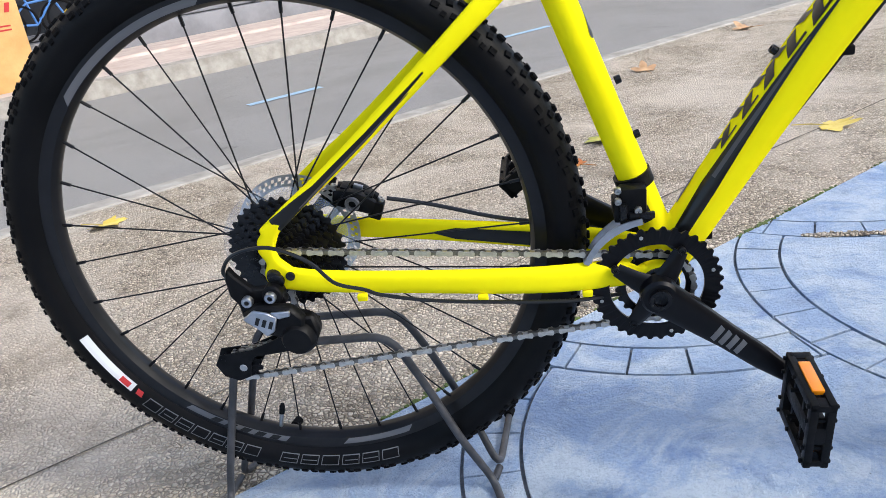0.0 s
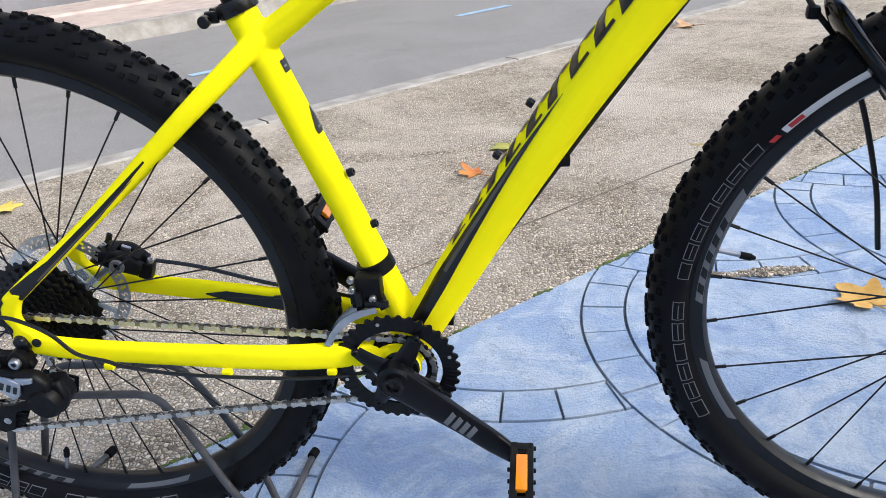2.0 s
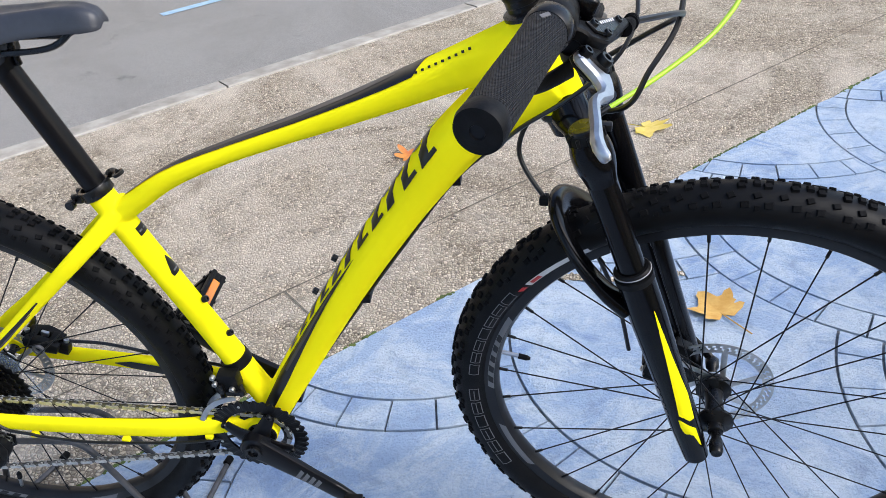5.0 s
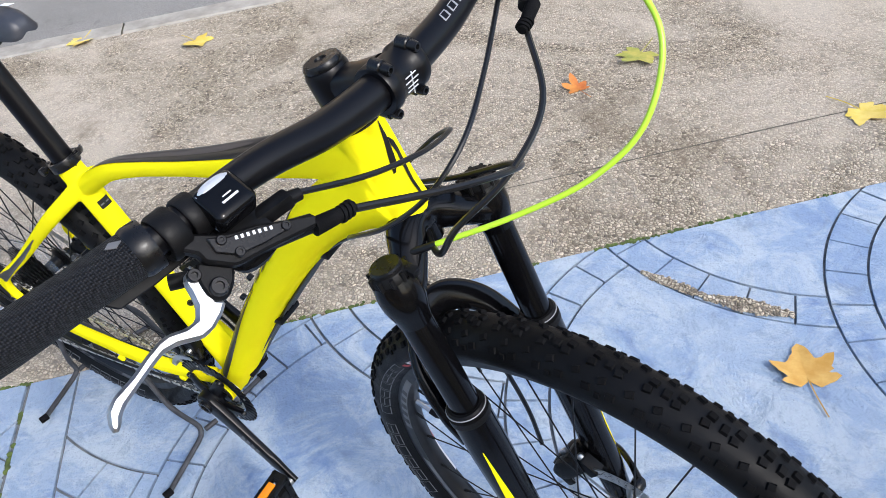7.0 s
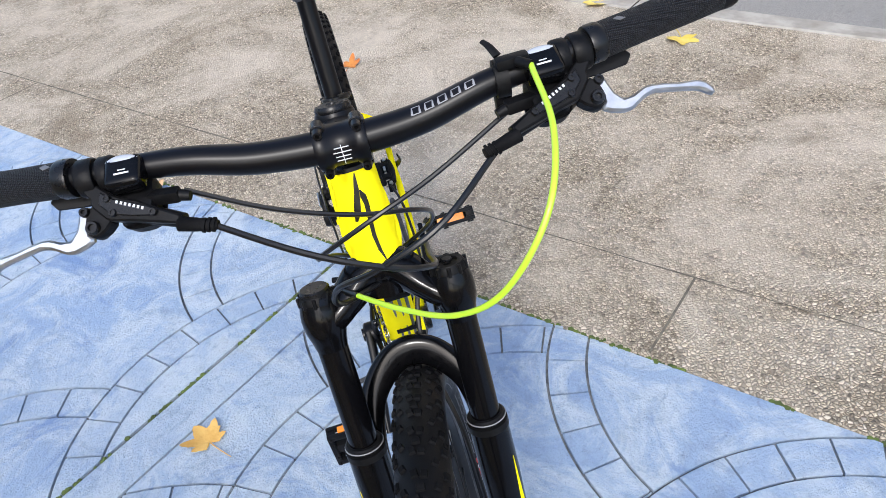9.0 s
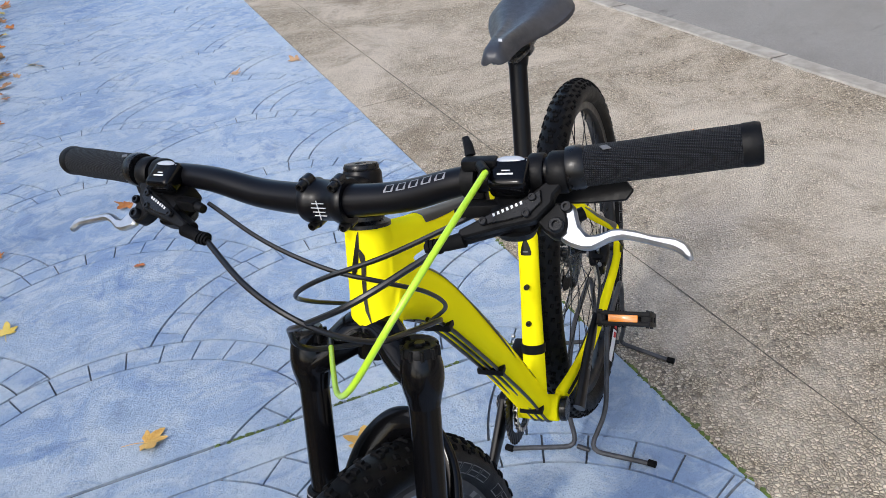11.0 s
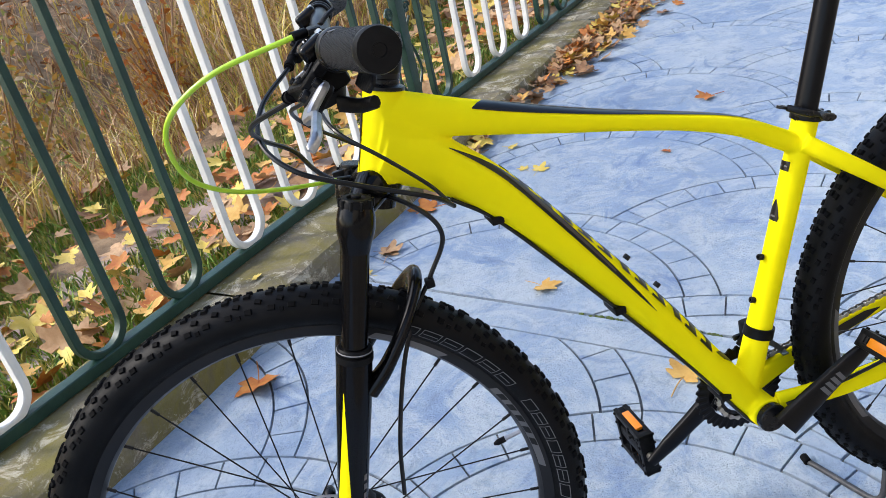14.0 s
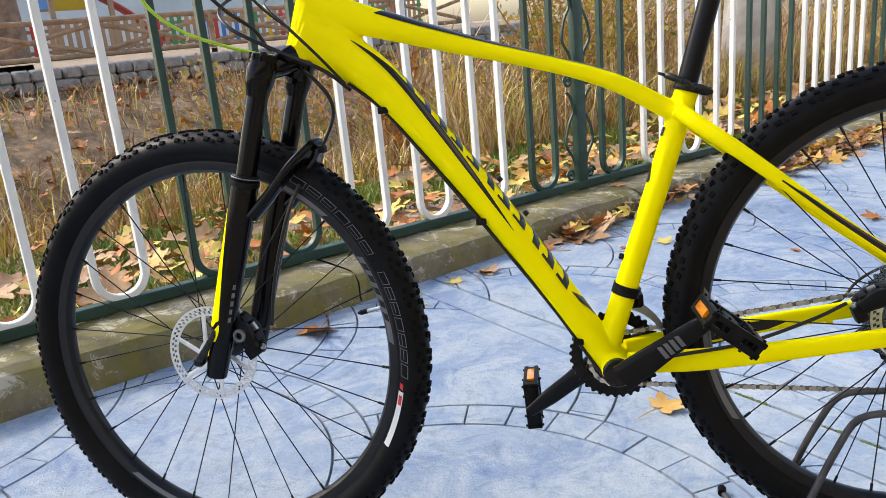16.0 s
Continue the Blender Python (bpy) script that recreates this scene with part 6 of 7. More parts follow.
for sg in (-1, 1):
    cap = leg(0.007, sg * 0.068)
    part("top_cap", merge(moved(lathe([(0.0, -0.006), (0.0185, -0.006), (0.0185, 0.002), (0.016, 0.006), (0.011, 0.006), (0.010, 0.003), (0.0, 0.003)], 24), turn_to(FK, cap))), PLASTIC, fork)
    for q in range(10):
        c = cap + FK * 0.0005 + (Matrix.Rotation(q * math.pi / 5, 4, FK) @ FWD) * 0.0183
        part("cap_ridge", moved(disc(0.0022, 0.010, 8), turn_to(FK, c)), PLASTIC, fork)
    part("top_cap_bolt", moved(disc(0.0055, 0.004, 12), turn_to(FK, cap + FK * 0.007)), STEEL if sg < 0 else BLACK_METAL, fork)
lock = leg(0.001, -0.068)
part("lockout_drum", merge(moved(disc(0.0155, 0.010, 24), turn_to(FK, lock)), box(0.022, 0.010, 0.008, 0.002, tuple(lock + Vector((0.016, 0.010, 0.0))))), BLACK_METAL, fork, "black remote lockout drum")
for k, low in enumerate(LEGS):
    # a long yellow wedge down the outer face of the leg, widening towards the axle, cut once near its foot
    sg = -1 if k == 0 else 1
    th = sg * math.pi / 2
    for rows in ([(0.14, 0.60, 0.64), (0.40, 0.36, 0.82), (0.60, 0.14, 1.08), (0.69, 0.02, 0.98), (0.735, 0.55, 0.92)], [(0.715, -0.10, 0.0), (0.755, -0.12, 0.42), (0.79, -0.02, 0.80), (0.90, 0.82, 0.86)]):
        part("leg_graphic", low.patch([(u, th + a, th + b) if sg > 0 else (u, th - b, th - a) for u, a, b in rows], 0.0005), YELLOW, fork, "yellow wedge graphic")
    for q in range(5):
        u = 0.50 + 0.042 * q
        part("leg_graphic", low.patch([(u, th - 0.95, th - 0.70), (u + 0.026, th - 0.95, th - 0.70)] if sg > 0 else [(u, th + 0.70, th + 0.95), (u + 0.026, th + 0.70, th + 0.95)], 0.0005, 3), GREY_PRINT, fork)
part("crown_race", moved(lathe([(0.0, -0.004), (0.027, -0.004), (0.028, 0.0), (0.027, 0.004), (0.0, 0.004)], 28), turn_to(FK, HT_LOW - FK * 0.004)), BLACK_METAL, frame_ob)

# ---- frame details ----
DN, UP, RT, LF = 0.0, math.pi, -math.pi / 2, math.pi / 2


def dt_angle(deg):
    """Angle on the down tube: 0 towards the upper face, plus to the left."""
    return radians(deg)


# which way the down tube's own angle zero points
_u = down_tube.frames[len(down_tube.frames) // 2][1]
DT_UP = 0.0 if _u.z > 0 else math.pi
_t = top_tube.frames[len(top_tube.frames) // 2][1]
TT_UP = 0.0 if _t.z > 0 else math.pi


def on(tube, up, f, deg):
    """Along a tube, degrees from its upper edge towards the left (plus) or right (minus)."""
    return (f, up + (radians(deg) if up == 0.0 else -radians(deg)))


def band(tube, up, rows, material, parent, label="", cols=6, off=0.0007, name="graphic"):
    full = [rows[0]]
    for p, q in zip(rows, rows[1:]):
        n = max(1, int(abs(q[0] - p[0]) / 0.012))
        full += [tuple(u + (v - u) * k / n for u, v in zip(p, q)) for k in range(1, n + 1)]
    part(name, tube.patch([(f, on(tube, up, f, a)[1], on(tube, up, f, b)[1]) for f, a, b in full], off, cols), material, parent, label)


# a long black wedge sweeps down the left face from the head; on the right one rises from the bottom bracket
band(down_tube, DT_UP, [(0.10, 47, 49), (0.20, 24, 52), (0.27, 27, 58), (0.36, 40, 67), (0.45, 54, 75), (0.55, 70, 81), (0.63, 82, 83)], DECAL, frame_ob, "black swept graphic", 8)
band(down_tube, DT_UP, [(0.21, 33, 37), (0.28, 36, 49), (0.38, 49, 60), (0.50, 67, 72)], GREY_DECAL_SHEEN, frame_ob, "brown-grey streak", 4, 0.0011)
band(down_tube, DT_UP, [(0.48, -50, -51), (0.60, -42, -58), (0.72, -36, -68), (0.84, -30, -78), (0.955, -44, -82)], DECAL, frame_ob, "black wedge graphic", 8)
band(down_tube, DT_UP, [(0.58, -48, -51), (0.70, -47, -58), (0.82, -46, -58)], GREY_DECAL_SHEEN, frame_ob, "brown-grey streak", 4, 0.0011)
band(down_tube, DT_UP, [(0.815, 48, 49), (0.845, 8, 46), (0.895, 4, 10)], DECAL, frame_ob, "black wedge graphic", 8)
for sg in (1, -1):
    # eleven bold slanted strokes, every third one narrow, with a short foot
    for k in range(11):
        f0 = (0.805 if sg > 0 else 0.780) - 0.0535 * k
        lo = 62 - 3.0 * k if sg > 0 else 24 + 3.9 * k
        t = 0.024 if k % 3 else 0.019
        lean = 0.020
        band(down_tube, DT_UP, [(f0, sg * (lo - 1), sg * lo), (f0 - t * 0.4, sg * lo * 0.45, sg * lo), (f0 - t, -sg * 4, sg * lo), (f0 - t - lean * 0.4, -sg * 4, sg * lo * 0.5), (f0 - t - lean, -sg * 4, -sg * 3)], DECAL, frame_ob, "", 6, 0.0009, "stroke")
        if k % 3 != 2:
            band(down_tube, DT_UP, [(f0 - t * 0.8, sg * lo * 0.80, sg * lo), (f0 - 0.043, sg * lo * 0.78, sg * lo * 0.98)], DECAL, frame_ob, "", 3, 0.0009, "stroke")
# black panel along the top of the top tube, pointed at its start and thinning out to the rear
band(top_tube, TT_UP, [(0.18, 54, 58), (0.235, -46, 60), (0.30, -48, 58), (0.42, -42, 50), (0.58, -34, 40), (0.72, -24, 28), (0.84, -14, 15), (0.94, -2, 2)], DECAL, frame_ob, "black panel along the top tube", 12)
# a reflection along the panel, put into the colour as a brown-grey streak
band(top_tube, TT_UP, [(0.27, -6, 0), (0.36, -14, 8), (0.50, -12, 7), (0.66, -8, 5), (0.80, -2, 2)], GREY_DECAL_SHEEN, frame_ob, "brown-grey streak", 5, 0.0011)
for k in range(9):
    f0 = 0.115 + 0.0135 * k
    band(top_tube, TT_UP, [(f0, -42, -33), (f0 + 0.0055, -40, -31)], DECAL, frame_ob, "", 3, 0.0009, "stroke")
# badge on the head tube: a plain zigzag
for rows in ([(0.52, -0.46, -0.34), (0.60, -0.40, -0.12), (0.66, -0.34, -0.06), (0.80, -0.16, 0.06), (0.92, -0.02, 0.08), (0.96, 0.05, 0.08)], [(0.80, 0.06, 0.10), (0.74, 0.02, 0.26), (0.66, 0.08, 0.28), (0.50, 0.04, 0.22), (0.36, 0.02, 0.18), (0.22, 0.08, 0.22), (0.10, 0.26, 0.30)]):
    part("head_badge", head_tube.patch(rows, 0.0008, 5), DECAL, frame_ob, "black zigzag badge")
# small stickers on the seat tube
part("sticker", seat_tube.patch([(0.825, -0.52, 0.52), (0.857, -0.52, 0.52)], 0.0006), DECAL, frame_ob, "small black sticker")
for th in (-0.26, 0.22):
    part("sticker", seat_tube.patch([(0.838, th - 0.15, th + 0.15), (0.843, th - 0.15, th + 0.15)], 0.0010), GREY_PRINT, frame_ob, "")
part("sticker", seat_tube.patch([(0.655, -0.50, 0.50), (0.668, -0.56, 0.56), (0.700, -0.34, 0.34), (0.728, -0.06, 0.06)], 0.0006), DECAL, frame_ob, "small black triangular sticker")
part("sticker", seat_tube.patch([(0.668, -0.26, 0.26), (0.674, -0.26, 0.26)], 0.0010), GREY_PRINT, frame_ob, "")
for (ss, cs), sg in ((stays["right"], -1), (stays["left"], 1)):
    o = ss.frames[10][1]
    for th0 in (sg * math.pi / 2,):
        part("graphic", ss.patch([(0.40, th0 - 0.05, th0 + 0.05), (0.60, th0 - 0.45, th0 + 0.15), (0.80, th0 - 0.7, th0 + 0.2), (0.88, th0 - 0.9, th0 + 0.6), (0.955, th0 - 1.0, th0 + 1.0)], 0.0006), DECAL, frame_ob, "black and grey stay graphic")
        part("graphic", ss.patch([(0.46, th0 - 0.25, th0 - 0.18), (0.62, th0 - 0.40, th0 - 0.16), (0.82, th0 - 0.6, th0 - 0.30), (0.87, th0 - 0.6, th0 - 0.4)], 0.0010), GREY_DECAL_SHEEN, frame_ob, "")
    part("graphic", cs.patch([(0.20, -sg * math.pi / 2 - 0.5, -sg * math.pi / 2 + 0.5), (0.55, -sg * math.pi / 2 - 0.4, -sg * math.pi / 2 + 0.4), (0.62, -sg * math.pi / 2 - 0.02, -sg * math.pi / 2 + 0.02)], 0.0006), DECAL, frame_ob, "")
# bottle bolts and the cables under the down tube
for p, d in (((0.405, -0.005, 0.540), (0.94, 0, 0.33)), ((0.424, -0.006, 0.477), (0.94, 0, 0.33)), ((0.600, -0.006, 0.612), (-0.8, 0, 0.6)), ((0.564, -0.006, 0.556), (-0.8, 0, 0.6))):
    part("bottle_bolt", moved(bolt(0.0048, 0.0035), turn_to(d, p)), BLACK_METAL, frame_ob)
for dy, r in ((-0.012, 0.0026), (0.0, 0.0026), (0.012, 0.0029)):
    part("frame_cable", cable([(0.814, dy * 1.3, 0.778), (0.765, dy, 0.732), (0.692, dy, 0.634), (0.612, dy, 0.521), (0.532, dy, 0.404), (0.470, dy, 0.302), (0.445, dy, 0.275)], r, 8, 6), CABLE, bike, "black cable under the down tube")
for p in ((0.765, 0, 0.733), (0.632, 0, 0.551), (0.498, 0, 0.351)):
    part("cable_clip", box(0.016, 0.040, 0.010, 0.002, p), PLASTIC, frame_ob)
CC = ST_TOP + POST_DIR * 0.004
CF = Vector((POST_DIR.z, 0, -POST_DIR.x))
clamp = part("seat_clamp", merge(moved(lathe([(0.0172, -0.007), (0.0205, -0.007), (0.0210, -0.006), (0.0210, 0.006), (0.0205, 0.007), (0.0172, 0.007)], 28, closed=True), turn_to(POST_DIR, CC)), *[moved(box(0.014, 0.006, 0.012, 0.002), Matrix.Translation(CC - CF * 0.026 + Vector((0, q, 0)))) for q in (-0.008, 0.006)]), BLACK_METAL, bike, "slim black seat collar")
part("clamp_bolt", merge(rod(CC - CF * 0.030 + Vector((0, -0.020, 0)), CC - CF * 0.030 + Vector((0, 0.018, 0)), 0.0036, 12), moved(disc(0.0062, 0.008, 16), Matrix.Translation(CC - CF * 0.030 + Vector((0, -0.020, 0))))), BLACK_METAL, clamp)
arm = [CC + (CF * math.cos(radians(a)) + Vector((0, math.sin(radians(a)), 0))) * r + POST_DIR * u for a, r, u in ((148, 0.033, 0.0), (115, 0.026, 0.001), (80, 0.026, 0.003), (48, 0.029, 0.005), (24, 0.034, 0.007), (10, 0.038, 0.008))]
part("clamp_lever", merge(Tube(arm, [0.0055, 0.006, 0.006, 0.0055, 0.005, 0.0045], [0.0030, 0.0025, 0.0025, 0.0025, 0.0025, 0.0025], n=5, side=tuple(POST_DIR.cross(Vector((0, 1, 0))))).mesh(10), moved(lathe([(0.0035, -0.002), (0.0075, -0.002), (0.0075, 0.002), (0.0035, 0.002)], 18, closed=True), turn_to(POST_DIR, CC + CF * 0.041 + Vector((0, 0.002, 0)) + POST_DIR * 0.008))), BLACK_METAL, clamp, "flat black quick-release lever folded round the collar")

# ---- seatpost and saddle ----
POST_TOP = Vector((0.262, -0.003, 0.902))
part("seatpost", merge(rod(ST_TOP - POST_DIR * 0.06, POST_TOP, 0.0150, 24), Tube([POST_TOP - Vector((-0.005, 0, 0.022)), POST_TOP + Vector((-0.002, 0, 0.006)), POST_TOP + Vector((-0.004, 0, 0.016))], [0.0155, 0.020, 0.022], [0.0155, 0.019, 0.020], n=4).mesh(16)), MATT_BLACK, bike, "matt black seatpost")


def saddle_mesh():
    bm = bmesh.new()
    prof = [(0.402, 0.010, 0.940, 0.010), (0.395, 0.019, 0.950, 0.020), (0.370, 0.022, 0.956, 0.026), (0.330, 0.025, 0.957, 0.028), (0.290, 0.032, 0.955, 0.030), (0.250, 0.046, 0.954, 0.032), (0.210, 0.062, 0.957, 0.034), (0.175, 0.073, 0.962, 0.034), (0.148, 0.073, 0.967, 0.030), (0.130, 0.060, 0.968, 0.022), (0.122, 0.035, 0.964, 0.012)]
    rows = []
    for x, w, z, dr in prof:
        ring = []
        for k in range(17):
            t = -1 + 2 * k / 16
            dip = 0.006 * math.exp(-(t / 0.28) ** 2) * (1 if 0.14 < x < 0.36 else 0.2)
            ring.append(bm.verts.new((x, w * math.copysign(abs(t) ** 0.75, t), z - dr * abs(t) ** 2.6 - dip)))
        for k in range(15, 0, -2):
            t = -1 + 2 * k / 16
            ring.append(bm.verts.new((x, w * 0.93 * t, z - dr * 1.02 + 0.004 * (1 - abs(t)))))
        rows.append(ring)
    for a, b in zip(rows, rows[1:]):
        for k in range(len(a)):
            bm.faces.new((a[k], a[(k + 1) % len(a)], b[(k + 1) % len(a)], b[k]))
    bm.faces.new(rows[0])
    bm.faces.new(rows[-1])
    bmesh.ops.recalc_face_normals(bm, faces=bm.faces)
    bmesh.ops.subdivide_edges(bm, edges=bm.edges[:], cuts=1, use_grid_fill=True, smooth=0.6)
    return bm


SADDLE = grained("saddle_vinyl", (0.020, 0.022, 0.028), (0.032, 0.034, 0.042), 30, 0.42, 0.0002, fine=700)
sad = part("saddle", saddle_mesh(), SADDLE, bike, "smooth black vinyl saddle")
part("saddle_mark", moved(plate([(0, 0), (0.012, 0.003), (0.016, 0.010), (0.003, 0.006)], 0.0006, "z"), Matrix.Translation((0.366, 0.004, 0.9575))), WHITE_PRINT, sad)
for sg in (-1, 1):
    part("saddle_rail", cable([(0.375, sg * 0.008, 0.935), (0.345, sg * 0.016, 0.915), (0.300, sg * 0.022, 0.912), (0.230, sg * 0.022, 0.913), (0.185, sg * 0.030, 0.920), (0.150, sg * 0.040, 0.940)], 0.0036, 5, 8), BLACK_METAL, sad)
part("seat_head", merge(box(0.046, 0.056, 0.014, 0.005, (0.262, -0.002, 0.916)), box(0.034, 0.050, 0.012, 0.004, (0.262, -0.002, 0.904)), rod((0.285, -0.002, 0.890), (0.285, -0.002, 0.926), 0.004, 8)), BLACK_METAL, sad)

# ---- cockpit ----
R_END, R_IN = Vector((0.834, -0.376, 1.003)), Vector((0.872, -0.248, 1.006))
L_END, L_IN = Vector((0.898, 0.367, 1.019)), Vector((0.911, 0.238, 1.011))
BAR_C = Vector((0.905, -0.004, 0.982))
bar = Tube([R_END, R_IN, (0.887, -0.148, 1.000), (0.897, -0.078, 0.986), BAR_C, (0.909, 0.070, 0.986), (0.9105, 0.141, 1.002), L_IN, L_END], [0.0111, 0.0111, 0.0113, 0.0140, 0.0159, 0.0140, 0.0113, 0.0111, 0.0111], n=8, side=(0, 0, 1))
handlebar = part("handlebar", bar.mesh(20), MATT_BLACK, bike, "satin black riser handlebar")
for k in range(5):
    f0 = 0.592 + 0.0175 * k
    for rows in ([(f0 + 0.0005, 2.18, 2.33), (f0 + 0.003, 1.80, 2.33), (f0 + 0.0038, 1.80, 2.0)], [(f0 + 0.003, 1.80, 1.86), (f0 + 0.013, 1.80, 1.86)], [(f0 + 0.001, 2.27, 2.33), (f0 + 0.011, 2.27, 2.33)], [(f0 + 0.0105, 2.18, 2.33), (f0 + 0.013, 1.80, 2.33), (f0 + 0.0138, 1.80, 2.0)]):
        part("bar_graphic", bar.patch(rows, 0.0004, 4), BAR_PRINT, handlebar)

g = Graph(GRIP)
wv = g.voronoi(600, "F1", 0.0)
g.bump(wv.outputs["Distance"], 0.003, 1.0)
# the knurl's pale cells and dark gaps are put into the colour too
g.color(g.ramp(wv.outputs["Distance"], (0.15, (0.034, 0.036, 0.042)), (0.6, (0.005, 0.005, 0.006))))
for a, b in ((R_IN, R_END), (L_IN, L_END)):
    d = (b - a).normalized()
    ln = (b - a).length
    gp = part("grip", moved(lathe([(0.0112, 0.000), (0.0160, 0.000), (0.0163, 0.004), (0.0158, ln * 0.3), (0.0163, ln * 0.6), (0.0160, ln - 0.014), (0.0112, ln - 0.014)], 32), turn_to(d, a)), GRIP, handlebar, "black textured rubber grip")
    part("grip_end", moved(lathe([(0.0, ln - 0.0145), (0.0158, ln - 0.0145), (0.0164, ln - 0.012), (0.0167, ln - 0.004), (0.0156, ln), (0.0050, ln + 0.0010), (0.0038, ln - 0.002), (0.0, ln - 0.002)], 32), turn_to(d, a)), PLASTIC, gp, "smooth black grip end")
    part("lock_ring", moved(lathe([(0.0112, -0.013), (0.0172, -0.013), (0.0178, -0.011), (0.0178, -0.002), (0.0165, 0.001), (0.0112, 0.001)], 32), turn_to(d, a)), BLACK_METAL, handlebar)
    part("grip_mark", moved(plate([(0, 0), (0.006, 0.004), (0.004, 0.010), (-0.002, 0.005)], 0.0006, "z"), Matrix.Translation(a.lerp(b, 0.10) + Vector((0.002, 0, 0.0163)))), GREY_PRINT, gp)

# stem on its steerer, with spacers, top cap and faceplate
st0 = HT_TOP + STEER * 0.016
stem = part("stem", merge(
    moved(lathe([(0.0, 0.0), (0.0190, 0.0), (0.0200, 0.003), (0.0200, 0.034), (0.0185, 0.038), (0.0, 0.038)], 28), turn_to(STEER, st0)),
    Tube([st0 + STEER * 0.019, st0.lerp(BAR_C, 0.55) + Vector((-0.004, 0, 0.008)), BAR_C - Vector((0.012, 0, 0.003))], [0.0165, 0.0150, 0.0165], [0.0170, 0.0155, 0.0200], n=5, power=2.8).mesh(18)), MATT_BLACK, bike, "matt black stem with a four-bolt faceplate")
part("spacer", moved(lathe([(0.0, 0.0), (0.0185, 0.0), (0.0185, 0.0055), (0.0178, 0.0062), (0.0185, 0.0069), (0.0185, 0.0135), (0.0, 0.0135)], 28), turn_to(STEER, HT_TOP + STEER * 0.003)), BLACK_METAL, stem)
part("headset_cover", moved(lathe([(0.0, -0.003), (0.0245, -0.003), (0.0245, 0.001), (0.0195, 0.004), (0.0, 0.004)], 28), turn_to(STEER, HT_TOP)), BLACK_METAL, stem)
part("top_cap", moved(merge(lathe([(0.0, 0.0), (0.0178, 0.0), (0.0182, 0.003), (0.0165, 0.006), (0.0060, 0.0062), (0.0055, 0.004), (0.0, 0.004)], 28)), turn_to(STEER, st0 + STEER * 0.0385)), BLACK_METAL, stem)
bd = (Vector((0.910, 0.072, 0.986)) - Vector((0.897, -0.078, 0.986))).normalized()
face_f = Vector((0, 0, 1)).cross(bd) * -1
part("faceplate", moved(lathe([(0.0160, -0.0235), (0.0205, -0.0235), (0.0215, -0.021), (0.0215, -0.013), (0.0192, -0.010), (0.0192, 0.010), (0.0215, 0.013), (0.0215, 0.021), (0.0205, 0.0235), (0.0160, 0.0235)], 32, closed=True), turn_to(bd, BAR_C)), MATT_BLACK, stem, "black ribbed faceplate")
fw = Vector((bd.y, -bd.x, 0)).normalized()
for sx in (-1, 1):
    for sz in (-1, 1):
        c = BAR_C + bd * 0.0172 * sx + Vector((0, 0, 0.0205 * sz)) + fw * 0.008
        part("faceplate_bolt", merge(moved(bolt(0.0046, 0.008), turn_to(fw, c)), moved(disc(0.0062, 0.012), turn_to(fw, c - fw * 0.006))), BLACK_METAL, stem)
for k in range(4):
    c = BAR_C + fw * 0.0185 + Vector((0, 0, 0.0065 - 0.0042 * k))
    part("faceplate_mark", moved(box(0.0008, 0.013 if k != 1 else 0.016, 0.0006), Matrix.Translation(c + fw * (0.0012 - 0.0007 * abs(k - 1.5))) @ Matrix.Rotation(math.atan2(fw.y, fw.x), 4, "Z")), WHITE_PRINT, stem)
part("faceplate_mark", moved(box(0.0008, 0.0006, 0.020), Matrix.Translation(BAR_C + fw * 0.0197) @ Matrix.Rotation(math.atan2(fw.y, fw.x), 4, "Z")), WHITE_PRINT, stem)


